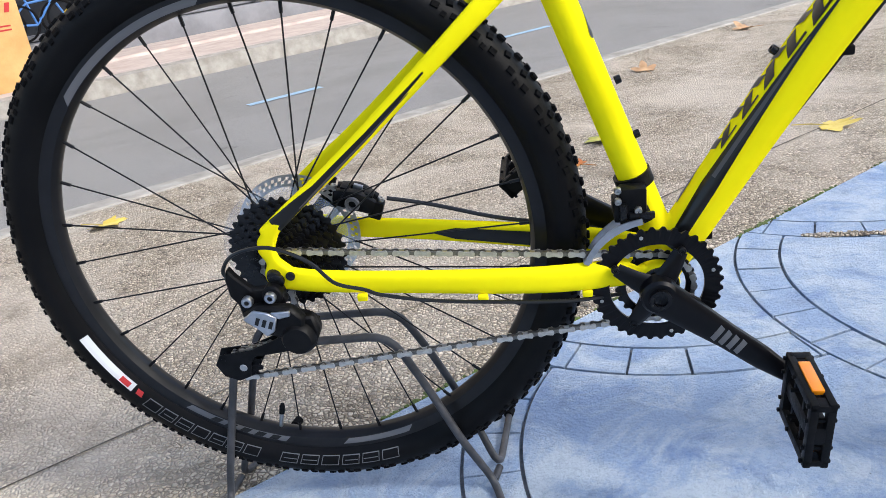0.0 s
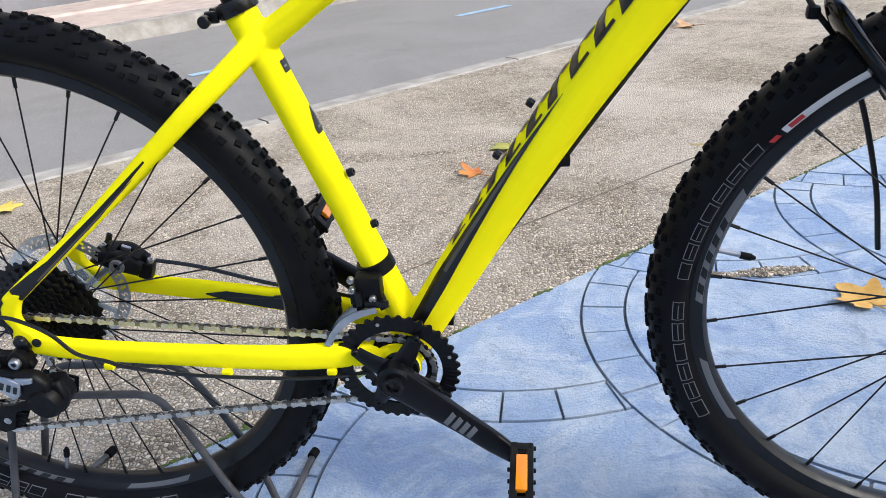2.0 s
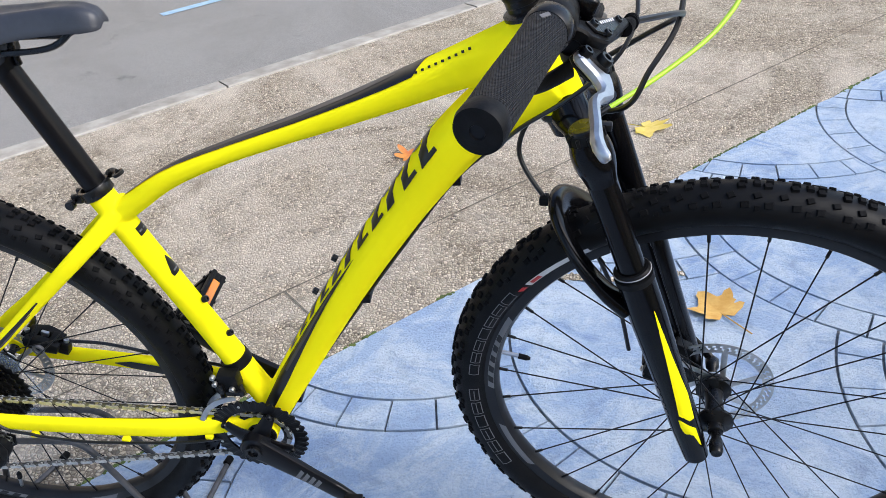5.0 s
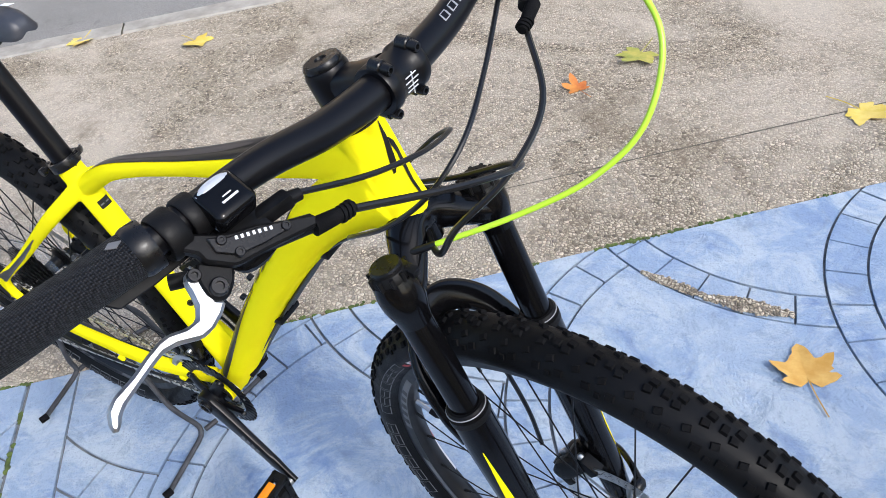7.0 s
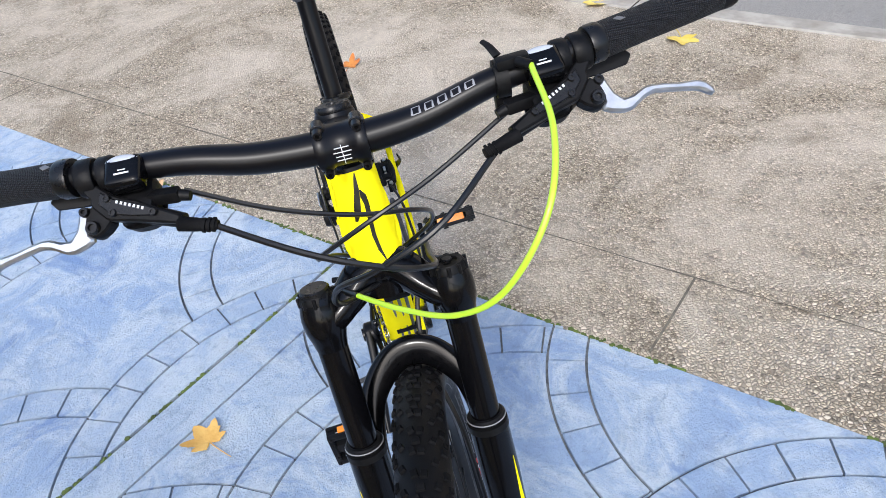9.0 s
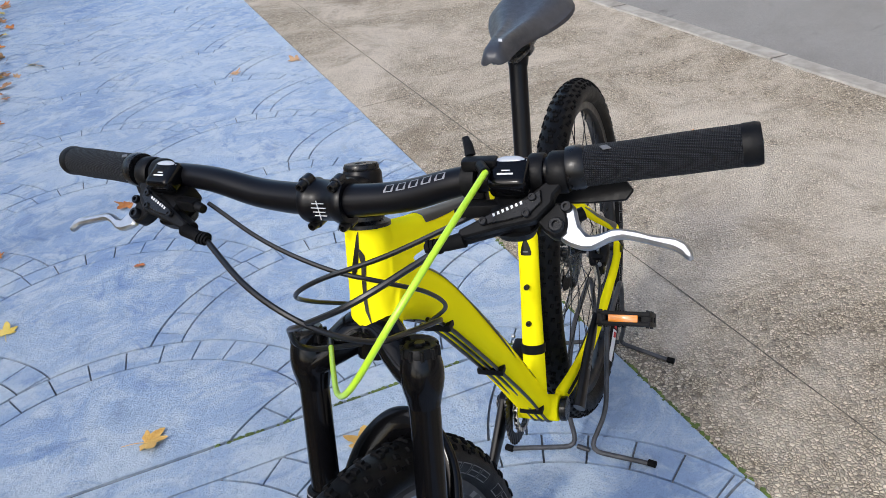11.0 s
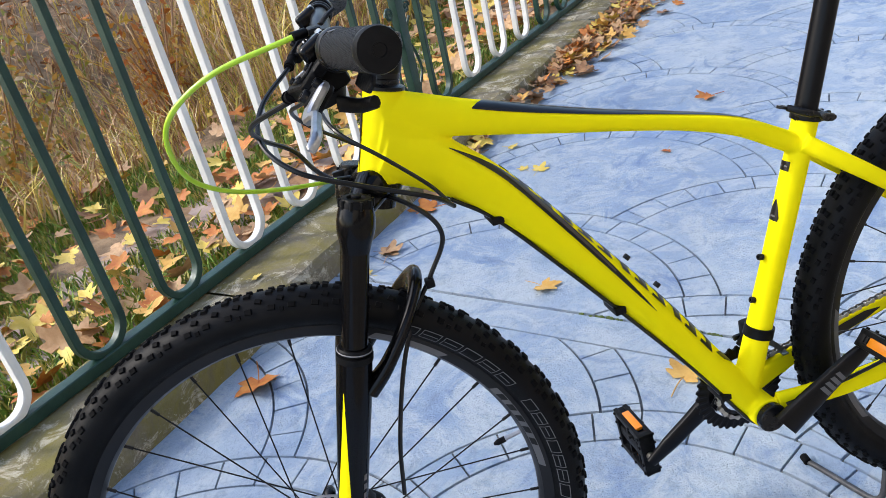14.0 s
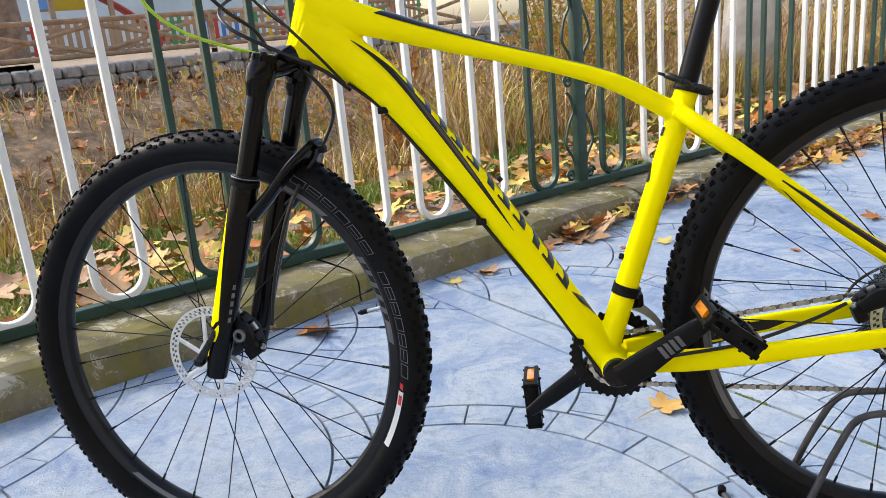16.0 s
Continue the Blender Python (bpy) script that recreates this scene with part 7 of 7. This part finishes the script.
def controls(side):
    """Brake lever, shifter pod and clamp at one end of the bar; the other end mirrors it."""
    sg = -1 if side == "right" else 1
    O = Vector((0.8805, -0.208, 1.0035)) if sg < 0 else Vector((0.9115, 0.202, 1.007))
    a, b = ((0.887, -0.148, 0), R_IN) if sg < 0 else ((0.9105, 0.141, 0), L_IN)
    out = (Vector((b.x, b.y, 0)) - Vector(a)).normalized()
    fwd = Vector((-out.y * sg * -1, 0, 0))
    fwd = Vector((abs(out.y), -out.x * (1 if out.y > 0 else -1), 0)).normalized()

    def P(f, o, u):
        return O + fwd * f + out * o + Vector((0, 0, u))

    dip = radians(42)
    rr = fwd * math.cos(dip) - Vector((0, 0, math.sin(dip)))
    nn = Vector((0, 0, 1)) * math.cos(dip) + fwd * math.sin(dip)
    # the lever lies in one sloping plane: x runs out along the bar, z forward and down, y off the plane
    LV = Matrix((out, nn, rr)).transposed().to_4x4()
    LV.translation = O
    UP = Matrix((fwd, out, Vector((0, 0, 1)))).transposed().to_4x4()
    UP.translation = O

    def lay(outline, depth, bevel, off=0.0):
        return moved(plate(outline, depth, "y", bevel), LV @ Matrix.Translation((0, off, 0)))

    body = [(0.0164, -0.0001), (0.0071, 0.0107), (-0.0047, 0.0209), (-0.0129, 0.0256), (-0.0273, 0.031), (-0.0449, 0.0417), (-0.0633, 0.0516), (-0.0598, 0.0586), (-0.0457, 0.0549), (-0.0224, 0.0488), (-0.0014, 0.0443), (0.0022, 0.0424), (0.0139, 0.0292), (0.014, 0.0223), (0.024, 0.0095)]
    lobe = [(0.016, 0.0247), (0.0, 0.0424), (0.0065, 0.0496), (0.0157, 0.055), (0.0228, 0.0526), (0.0263, 0.0466), (0.025, 0.0383), (0.0226, 0.0305)]
    lev = part("brake_lever", merge(
        moved(lathe([(0.0112, -0.008), (0.0160, -0.008), (0.0172, -0.006), (0.0172, 0.006), (0.0160, 0.008), (0.0112, 0.008)], 28, closed=True), turn_to(out, P(0, 0.016, 0))),
        lay(body, 0.011, 0.0018, 0.004), lay(lobe, 0.016, 0.002, -0.006),
        Tube([LV @ Vector((-0.004, -0.004, 0.034)), LV @ Vector((-0.03, -0.005, 0.042)), LV @ Vector((-0.062, -0.002, 0.0545))], [0.0085, 0.0085, 0.0068], n=4, side=(0, 0, 1)).mesh(14)), PLASTIC, bike, "black hydraulic brake lever with a silver blade")
    part("reservoir_cover", lay([(0.004, 0.018), (-0.006, 0.026), (-0.028, 0.0345), (-0.045, 0.0435), (-0.042, 0.0480), (-0.022, 0.0445), (-0.004, 0.0395), (0.006, 0.029)], 0.003, 0.0008, 0.0105), BLACK_METAL, lev, "black reservoir cover")
    blade = [(0.0286, 0.0275), (0.0252, 0.0249), (0.0196, 0.0259), (0.0178, 0.0303), (0.0203, 0.0363), (0.0227, 0.0431), (0.0229, 0.0506), (0.0185, 0.0552), (0.0262, 0.0600), (0.0372, 0.0636), (0.0454, 0.0634), (0.0587, 0.0561), (0.0679, 0.0539), (0.0781, 0.0558), (0.0931, 0.0594), (0.1048, 0.0622), (0.1102, 0.0652), (0.1144, 0.0698), (0.1192, 0.0713), (0.1198, 0.0658), (0.1145, 0.0578), (0.1071, 0.0540), (0.0907, 0.0519), (0.0781, 0.0485), (0.0666, 0.0466), (0.0594, 0.0470), (0.0488, 0.0516), (0.0407, 0.0520), (0.0346, 0.0449), (0.0319, 0.0365), (0.0306, 0.0300)]
    part("lever_blade", lay(blade, 0.0085, 0.0022, -0.004), SILVER, lev, "satin silver lever blade")
    for x, z, r in ((0.0172, 0.0459, 0.0062), (0.0236, 0.0305, 0.0046)):
        part("pivot_bolt", moved(bolt(r, 0.004), LV @ Matrix.Translation((x, 0.0035 if r > 0.005 else 0.0015, z))), BLACK_METAL, lev)
    for x, z in ((-0.0018, 0.0253), (-0.0057, 0.0385), (-0.0407, 0.0449)):
        part("cover_screw", moved(bolt(0.0034, 0.0016), LV @ Matrix.Translation((x, 0.0125, z))), BLACK_METAL, lev)
    for k in range(7):
        x = -0.0105 - 0.0036 * k
        part("lever_mark", moved(box(0.0019, 0.0005, 0.0026, 0), LV @ Matrix.Translation((x, 0.0123, 0.0300 + 0.0016 * k)) @ Matrix.Rotation(radians(22), 4, "Y")), WHITE_PRINT, lev)
    part("hose_boot", merge(Tube([P(0.045, -0.058, -0.036), P(0.048, -0.078, -0.040), P(0.050, -0.092, -0.042)], [0.0068, 0.0060, 0.0042], n=4, side=(0, 0, 1)).mesh(14), *[moved(lathe([(0.003, -0.0012), (0.0066, -0.0012), (0.0066, 0.0012), (0.003, 0.0012)], 16, closed=True), turn_to(P(0.05, -0.09, -0.042) - P(0.047, -0.068, -0.035), P(0.0490, -0.080 - 0.004 * q, -0.0403 - 0.0006 * q))) for q in range(3)]), RUBBER, lev, "ribbed rubber hose boot")
    pod = part("shifter", merge(
        moved(lathe([(0.0112, -0.0065), (0.0150, -0.0065), (0.0160, -0.005), (0.0160, 0.005), (0.0150, 0.0065), (0.0112, 0.0065)], 28, closed=True), turn_to(out, P(0, -0.002, 0))),
        moved(box(0.040, 0.034, 0.026, 0.007), UP @ Matrix.Translation((0.014, -0.022, -0.026)) @ Matrix.Rotation(radians(20), 4, "Y")),
        Tube([P(0.016, -0.022, -0.036), P(0.014, -0.022, -0.046)], [0.019, 0.014], [0.021, 0.016], n=3, side=tuple(out), power=2.6).mesh(18),
        moved(box(0.012, 0.030, 0.012, 0.003), UP @ Matrix.Translation((0.021, -0.047, -0.021)) @ Matrix.Rotation(radians(6), 4, "Z")),
        Tube([P(0.022, -0.060, -0.022), P(0.024, -0.070, -0.024)], [0.0055, 0.0045], n=2, side=(0, 0, 1)).mesh(12)), PLASTIC, bike, "black shifter pod with a gear window")
    GW = UP @ Matrix.Translation((0.0135, -0.0215, 0.0035)) @ Matrix.Rotation(radians(24), 4, "Y")
    part("gear_window", moved(box(0.030, 0.033, 0.020, 0.0065, seg=3), GW), GLOSS_BLACK, pod, "domed black gear display")
    part("display_glass", moved(Tube([(-0.0085, -0.0135, 0.0070), (-0.0105, -0.0060, 0.0082), (-0.0105, 0.0060, 0.0082), (-0.0085, 0.0135, 0.0070)], [0.0026, 0.0034, 0.0034, 0.0026], [0.0022, 0.0026, 0.0026, 0.0022], n=5, side=(0, 0, 1), power=2.6).mesh(12), GW), SMOKE, pod, "smoked grey gear window")
    for f0, w, h in ((0.0015, 0.007, 0.0009), (0.0050, 0.013, 0.0015)):
        part("display_mark", moved(box(h, w, 0.0005, 0), GW @ Matrix.Translation((f0, -0.001, 0.0102))), WHITE_PRINT, pod)
    part("shift_paddle", moved(merge(plate([(-0.012, -0.006), (0.022, -0.010), (0.050, -0.012), (0.056, -0.004), (0.050, 0.004), (0.022, 0.006), (-0.012, 0.006)], 0.004, "y", 0.001)), LV @ Matrix.Translation((0.014, -0.030, 0.010)) @ Matrix.Rotation(radians(12), 4, "X")), PLASTIC, pod)
    part("shift_paddle", Tube([P(0.010, -0.006, -0.046), P(-0.006, 0.010, -0.050), P(-0.018, 0.026, -0.048)], [0.003, 0.004, 0.006], [0.008, 0.007, 0.006], n=4, side=(0, 0, 1)).mesh(10), PLASTIC, pod)
    return P


PRt = controls("right")
PLt = controls("left")
# fork lockout remote on the left of the bar
rem = part("lockout_remote", merge(moved(lathe([(0.012, -0.006), (0.0170, -0.006), (0.0170, 0.006), (0.012, 0.006)], 20, closed=True), turn_to((0.1, 0.99, 0), (0.913, 0.145, 1.004))), box(0.012, 0.030, 0.010, 0.003, (0.920, 0.155, 1.021)), rod((0.928, 0.158, 1.023), (0.941, 0.166, 1.023), 0.0045, 10), box(0.010, 0.016, 0.02, 0.003, (0.910, 0.145, 0.981))), PLASTIC, bike, "black fork lockout remote")
part("remote_lever", Tube([(0.912, 0.145, 1.025), (0.903, 0.141, 1.031), (0.896, 0.137, 1.034)], [0.0045, 0.004, 0.003], [0.002, 0.002, 0.0015], n=4, side=(0, 0, 1)).mesh(8), PLASTIC, rem, "small black thumb tab")

# cables at the front of the bike
part("lockout_cable", cable([(0.940, 0.166, 1.023), (1.022, 0.155, 1.010), (1.075, 0.128, 0.975), (1.082, 0.085, 0.919), (1.051, 0.046, 0.879), (0.993, 0.004, 0.850), (0.923, -0.041, 0.827)], 0.0027, 10, 10), LIME, bike, "lime green lockout cable bowing ahead of the bars")
for a, b in (((0.940, 0.166, 1.023), (0.932, 0.161, 1.023)), ((0.935, -0.034, 0.831), (0.915, -0.046, 0.824))):
    part("cable_ferrule", rod(a, b, 0.0036, 10), CABLE, bike)
part("shift_cable", cable([(0.896, -0.150, 0.976), (0.919, -0.080, 0.945), (0.928, -0.013, 0.920), (0.919, 0.040, 0.900), (0.882, 0.060, 0.864), (0.842, 0.056, 0.818), (0.818, 0.020, 0.778)], 0.0024, 8), CABLE, bike, "black shift cable crossing the head tube")
part("brake_hose", cable([(0.936, -0.137, 0.964), (0.988, -0.059, 0.938), (1.003, 0.005, 0.909), (0.976, 0.043, 0.875), (0.916, 0.045, 0.839), (0.842, 0.046, 0.800), (0.812, 0.014, 0.768)], 0.0030, 8), CABLE, bike, "black brake hose looping before the head tube")
part("shift_cable", cable([(0.923, 0.145, 0.976), (0.946, 0.064, 0.948), (0.960, -0.003, 0.930), (0.945, -0.046, 0.901), (0.904, -0.060, 0.864), (0.846, -0.046, 0.818), (0.818, -0.016, 0.778)], 0.0024, 8), CABLE, bike, "black shift cable crossing the head tube")
part("brake_hose", cable([(0.959, 0.121, 0.963), (1.004, 0.056, 0.939), (1.001, -0.004, 0.910), (0.971, -0.046, 0.877), (0.944, -0.046, 0.835), *[TURN_FIT @ p for p in (fk(0.020, -0.030, 0.034), fk(0.060, -0.072, 0.026), fk(0.118, -0.061, 0.014), fk(0.170, -0.040, 0.020), fk(0.240, -0.026, 0.034), fk(0.340, -0.022, 0.040), fk(0.420, -0.028, 0.040))]], 0.0030, 8), CABLE, bike, "black brake hose running down to the front caliper")

# ---- wheel stand ----
stand = thing("bicycle_stand", "grey bent steel wheel stand on the paving", "bike stand")


def hoop(pts, name="hoop"):
    part(name, cable(pts, 0.0055, 1, 10), STANDMAT, stand)


def rounded(pts, r=0.03, n=4):
    """Rounds the corners of a bent rod."""
    p = [Vector(q) for q in pts]
    out = [p[0]]
    for a, b, c in zip(p, p[1:], p[2:]):
        u, v = (a - b).normalized(), (c - b).normalized()
        k = min(r, (a - b).length * 0.45, (c - b).length * 0.45)
        for i in range(n + 1):
            t = i / n
            out.append((b + u * k) * (1 - t) ** 2 + b * 2 * t * (1 - t) + (b + v * k) * t * t)
    return [*out, p[-1]]


hoop(rounded([(-0.140, -0.150, 0.006), (-0.182, -0.020, 0.006), (-0.165, -0.034, 0.060), (-0.112, -0.038, 0.240), (-0.082, -0.038, 0.262), (0.106, -0.038, 0.262), (0.144, -0.042, 0.186), (0.182, -0.042, 0.092), (0.212, -0.014, 0.006), (0.252, -0.160, 0.006)]))
hoop(rounded([(-0.130, 0.155, 0.006), (-0.180, 0.020, 0.006), (-0.160, 0.034, 0.060), (-0.106, 0.034, 0.240), (-0.076, 0.034, 0.262), (0.104, 0.034, 0.262), (0.142, 0.040, 0.186), (0.180, 0.044, 0.092), (0.218, 0.014, 0.006), (0.228, 0.150, 0.006)]))
hoop([(0.212, -0.014, 0.007), (0.218, 0.014, 0.007)], "tie_bar")
hoop([(-0.182, -0.020, 0.007), (-0.180, 0.020, 0.007)], "tie_bar")
for p in ((-0.140, -0.150), (0.252, -0.160), (-0.130, 0.155), (0.228, 0.150)):
    part("rubber_foot", moved(disc(0.0075, 0.018), turn_to((0.2, 1, 0), (*p, 0.0078))), RUBBER, stand)

# ---- fallen plane leaves ----
def leaf_mesh(seed, curl=0.25, stem=True):
    """A lobed plane leaf about 1 unit wide, cupped and a little twisted, with a stalk."""
    rnd = random.Random(seed)
    tips = [(-100, 0.62), (-52, 0.88), (0, 1.0), (52, 0.88), (100, 0.62)]
    out = []
    for i, (a, r) in enumerate(tips):
        a += rnd.uniform(-6, 6)
        r *= rnd.uniform(0.88, 1.1)
        out += [(a - 18, r * 0.70), (a - 13, r * 0.74), (a - 9, r * 0.88), (a, r), (a + 8, r * 0.86), (a + 13, r * 0.76), (a + 17, r * 0.68)]
        if i < 4:
            out.append((a + 26, 0.52 * rnd.uniform(0.85, 1.15)))
    out = [(-165, 0.10), (-140, 0.34)] + out + [(140, 0.34), (165, 0.10)]
    bm = bmesh.new()
    tw, bend = rnd.uniform(-0.25, 0.25), rnd.uniform(0, 6.28)

    def put(a, r):
        x, y = r * math.sin(radians(a)) * 0.5, r * math.cos(radians(a)) * 0.5
        q = x * math.cos(bend) + y * math.sin(bend)
        z = curl * (q * q * 1.6 + 0.25 * abs(math.sin(radians(a * 3.4))) * r * r * 0.5) + tw * x * y
        return Vector((x, y, z))

    c = bm.verts.new(put(0, 0.0))
    mid = [bm.verts.new(put(a, r * 0.5) + Vector((0, 0, 0.012))) for a, r in out]
    rim = [bm.verts.new(put(a, r)) for a, r in out]
    for k in range(len(out) - 1):
        bm.faces.new((c, mid[k], mid[k + 1]))
        bm.faces.new((mid[k], rim[k], rim[k + 1], mid[k + 1]))
    if stem:
        p = [Vector((0, 0.0, 0.006)), Vector((0.02, -0.25, 0.02)), Vector((0.07, -0.52, 0.01))]
        bm = merge(bm, cable(p, 0.010, 3, 4))
    return bm


def leaf(x, y, size, turn, material, label, z=0.004, tilt=0.0, curl=0.25, seed=0):
    bm = leaf_mesh(seed, curl)
    m = Matrix.Translation((x, y, z)) @ Matrix.Rotation(radians(turn), 4, "Z") @ Matrix.Rotation(radians(tilt), 4, "X") @ Matrix.Scale(size, 4)
    ob = part("leaf", bm, material, None, label, m)
    return tagged(ob, category="leaf", group="fallen leaves")


# x, y, size, kind: on the slab and the paving, then along the foot of the plinth
ON_PAVING = ((0.50, 1.75, 0.16, "g"), (1.18, 1.62, 0.155, "y"), (0.77, 2.85, 0.13, "t"), (1.42, 3.70, 0.14, "t"), (-1.14, 1.35, 0.14, "y"), (-1.64, 1.21, 0.13, "y"), (0.40, 1.48, 0.088, "o"), (-1.50, 0.08, 0.085, "o"), (-0.81, -0.69, 0.109, "t"), (1.25, 0.61, 0.135, "d"), (0.31, -0.49, 0.11, "d"), (-0.30, -1.62, 0.05, "o"))
BY_PLINTH = ((0.43, -1.03, 0.089, "d"), (0.17, -1.84, 0.051, "y"), (0.27, -1.75, 0.048, "o"), (0.13, -2.09, 0.057, "y"), (-0.25, -2.22, 0.048, "o"), (1.13, -1.38, 0.17, "y"), (0.66, -1.85, 0.135, "o"), (0.46, -1.96, 0.17, "t"), (0.83, -1.57, 0.10, "t"), (0.95, -1.50, 0.066, "y"))
BY_PLINTH_TOO = ((0.54, -1.94, 0.145, "b"), (-0.70, -1.98, 0.098, "o"), (1.32, -1.10, 0.147, "o"), (0.13, -1.79, 0.076, "y"), (0.43, -1.95, 0.165, "b"), (0.78, -1.53, 0.077, "b"), (0.54, -1.85, 0.106, "t"), (-0.76, -3.28, 0.147, "t"), (-0.48, -2.70, 0.127, "b"), (-2.50, -2.20, 0.09, "t"), (-2.25, -2.47, 0.08, "t"))
CURL = {"y": 0.4, "g": 0.25, "t": 0.55, "o": 0.6, "d": 0.45, "b": 0.8}
KIND = {"y": (LEAF_YELLOW, "dry yellow plane leaf lying on the paving"), "g": (LEAF_GREEN, "yellow-green plane leaf lying on the paving"), "t": (LEAF_TAN, "tan plane leaf lying on the paving"), "o": (LEAF_ORANGE, "orange-brown curled leaf lying on the paving"), "d": (LEAF_GOLD, "golden-brown plane leaf lying on the paving"), "b": (LEAF_BROWN, "brown curled plane leaf beside the plinth")}
turns = random.Random(12)
for i, (x, y, size, k) in enumerate(ON_PAVING + BY_PLINTH + BY_PLINTH_TOO):
    q = Vector((x, y, 0)) - W0
    if -4 < q.dot(UW) < 2 and 0.0 < q.dot(NW) < 0.30:
        x, y = (W0 + UW * q.dot(UW) + NW * (0.31 + 0.2 * q.dot(NW))).xy
    leaf(x, y, size * 1.32, turns.uniform(0, 360), KIND[k][0], KIND[k][1], 0.003, 0, CURL[k] * turns.uniform(0.7, 1.2), 100 + i)
# two leaves on the plinth itself
for i, (f, d, size, k) in enumerate(((-0.52, 0.10, 0.10, "o"), (0.9, 0.12, 0.05, "y"), (-2.6, 0.08, 0.09, "t"))):
    p = rail(f, d, 0.094)
    leaf(p.x, p.y, size, 70 * i, KIND[k][0], "orange-brown leaf lying on the mossy plinth", p.z, 0, 0.5, 300 + i)


def drift(name, label, n, where, seed, sizes=(0.06, 0.135), tints=(5, 4, 2, 2, 1)):
    """Many leaves heaped as one."""
    rnd = random.Random(seed)
    mats = (LEAF_TAN, LEAF_BROWN, LEAF_GOLD, LEAF_YELLOW, LEAF_ORANGE)
    shapes = []
    for k in range(6):
        bm = leaf_mesh(900 + k, 0.5, False)
        bm.verts.ensure_lookup_table()
        bm.verts.index_update()
        shapes.append(([v.co.copy() for v in bm.verts], [[v.index for v in f.verts] for f in bm.faces]))
        bm.free()
    bm = bmesh.new()
    for _ in range(n):
        p = where(rnd)
        vs, fs = rnd.choice(shapes)
        m = Matrix.Translation(p) @ Matrix.Rotation(rnd.uniform(0, 6.28), 4, "Z") @ Matrix.Rotation(rnd.gauss(0, 0.30), 4, "X") @ Matrix.Rotation(rnd.gauss(0, 0.30), 4, "Y") @ Matrix.Scale(rnd.uniform(*sizes), 4)
        vv = [bm.verts.new(m @ v) for v in vs]
        k = rnd.choices(range(5), tints)[0]
        for f in fs:
            bm.faces.new([vv[i] for i in f]).material_index = k
    return tagged(part(name, bm, mats, kind="stuff"), label, "leaves")


def by_plinth(rnd):
    f = -1.2 - abs(rnd.gauss(0, 1)) * 4.2 if rnd.random() < 0.90 else rnd.uniform(-1.6, 0.1)
    spread = 0.05 + 0.12 * min(1, max(0, (-f - 0.8) / 2.5))
    d = 0.27 + abs(rnd.gauss(0, spread))
    p = rail(f, d)
    return Vector((p.x, p.y, 0.012 + rnd.random() * 0.035 * max(0, 1 - (d - 0.27) / 0.15)))


drift("leaf_drift", "drift of brown and tan leaves along the plinth", 1250, by_plinth, 3, (0.06, 0.15), (5, 4, 2, 2, 3))
drift("leaf_scatter", "brown leaves strewn over the verge behind the railing", 1900, lambda r: back(r.uniform(-9, 5), 0.14 + abs(r.gauss(0, 0.7)), 0.04 + 0.04 * r.random()), 4, (0.08, 0.19), (6, 1, 2, 3, 4))
drift("leaf_scatter", "rust-brown leaves on the far bank", 3800, lambda r: back(r.uniform(-16, 4), r.uniform(3.0, 10.0), 0.08 + 0.05 * r.random()), 5, (0.10, 0.26), (2, 5, 1, 0, 4))
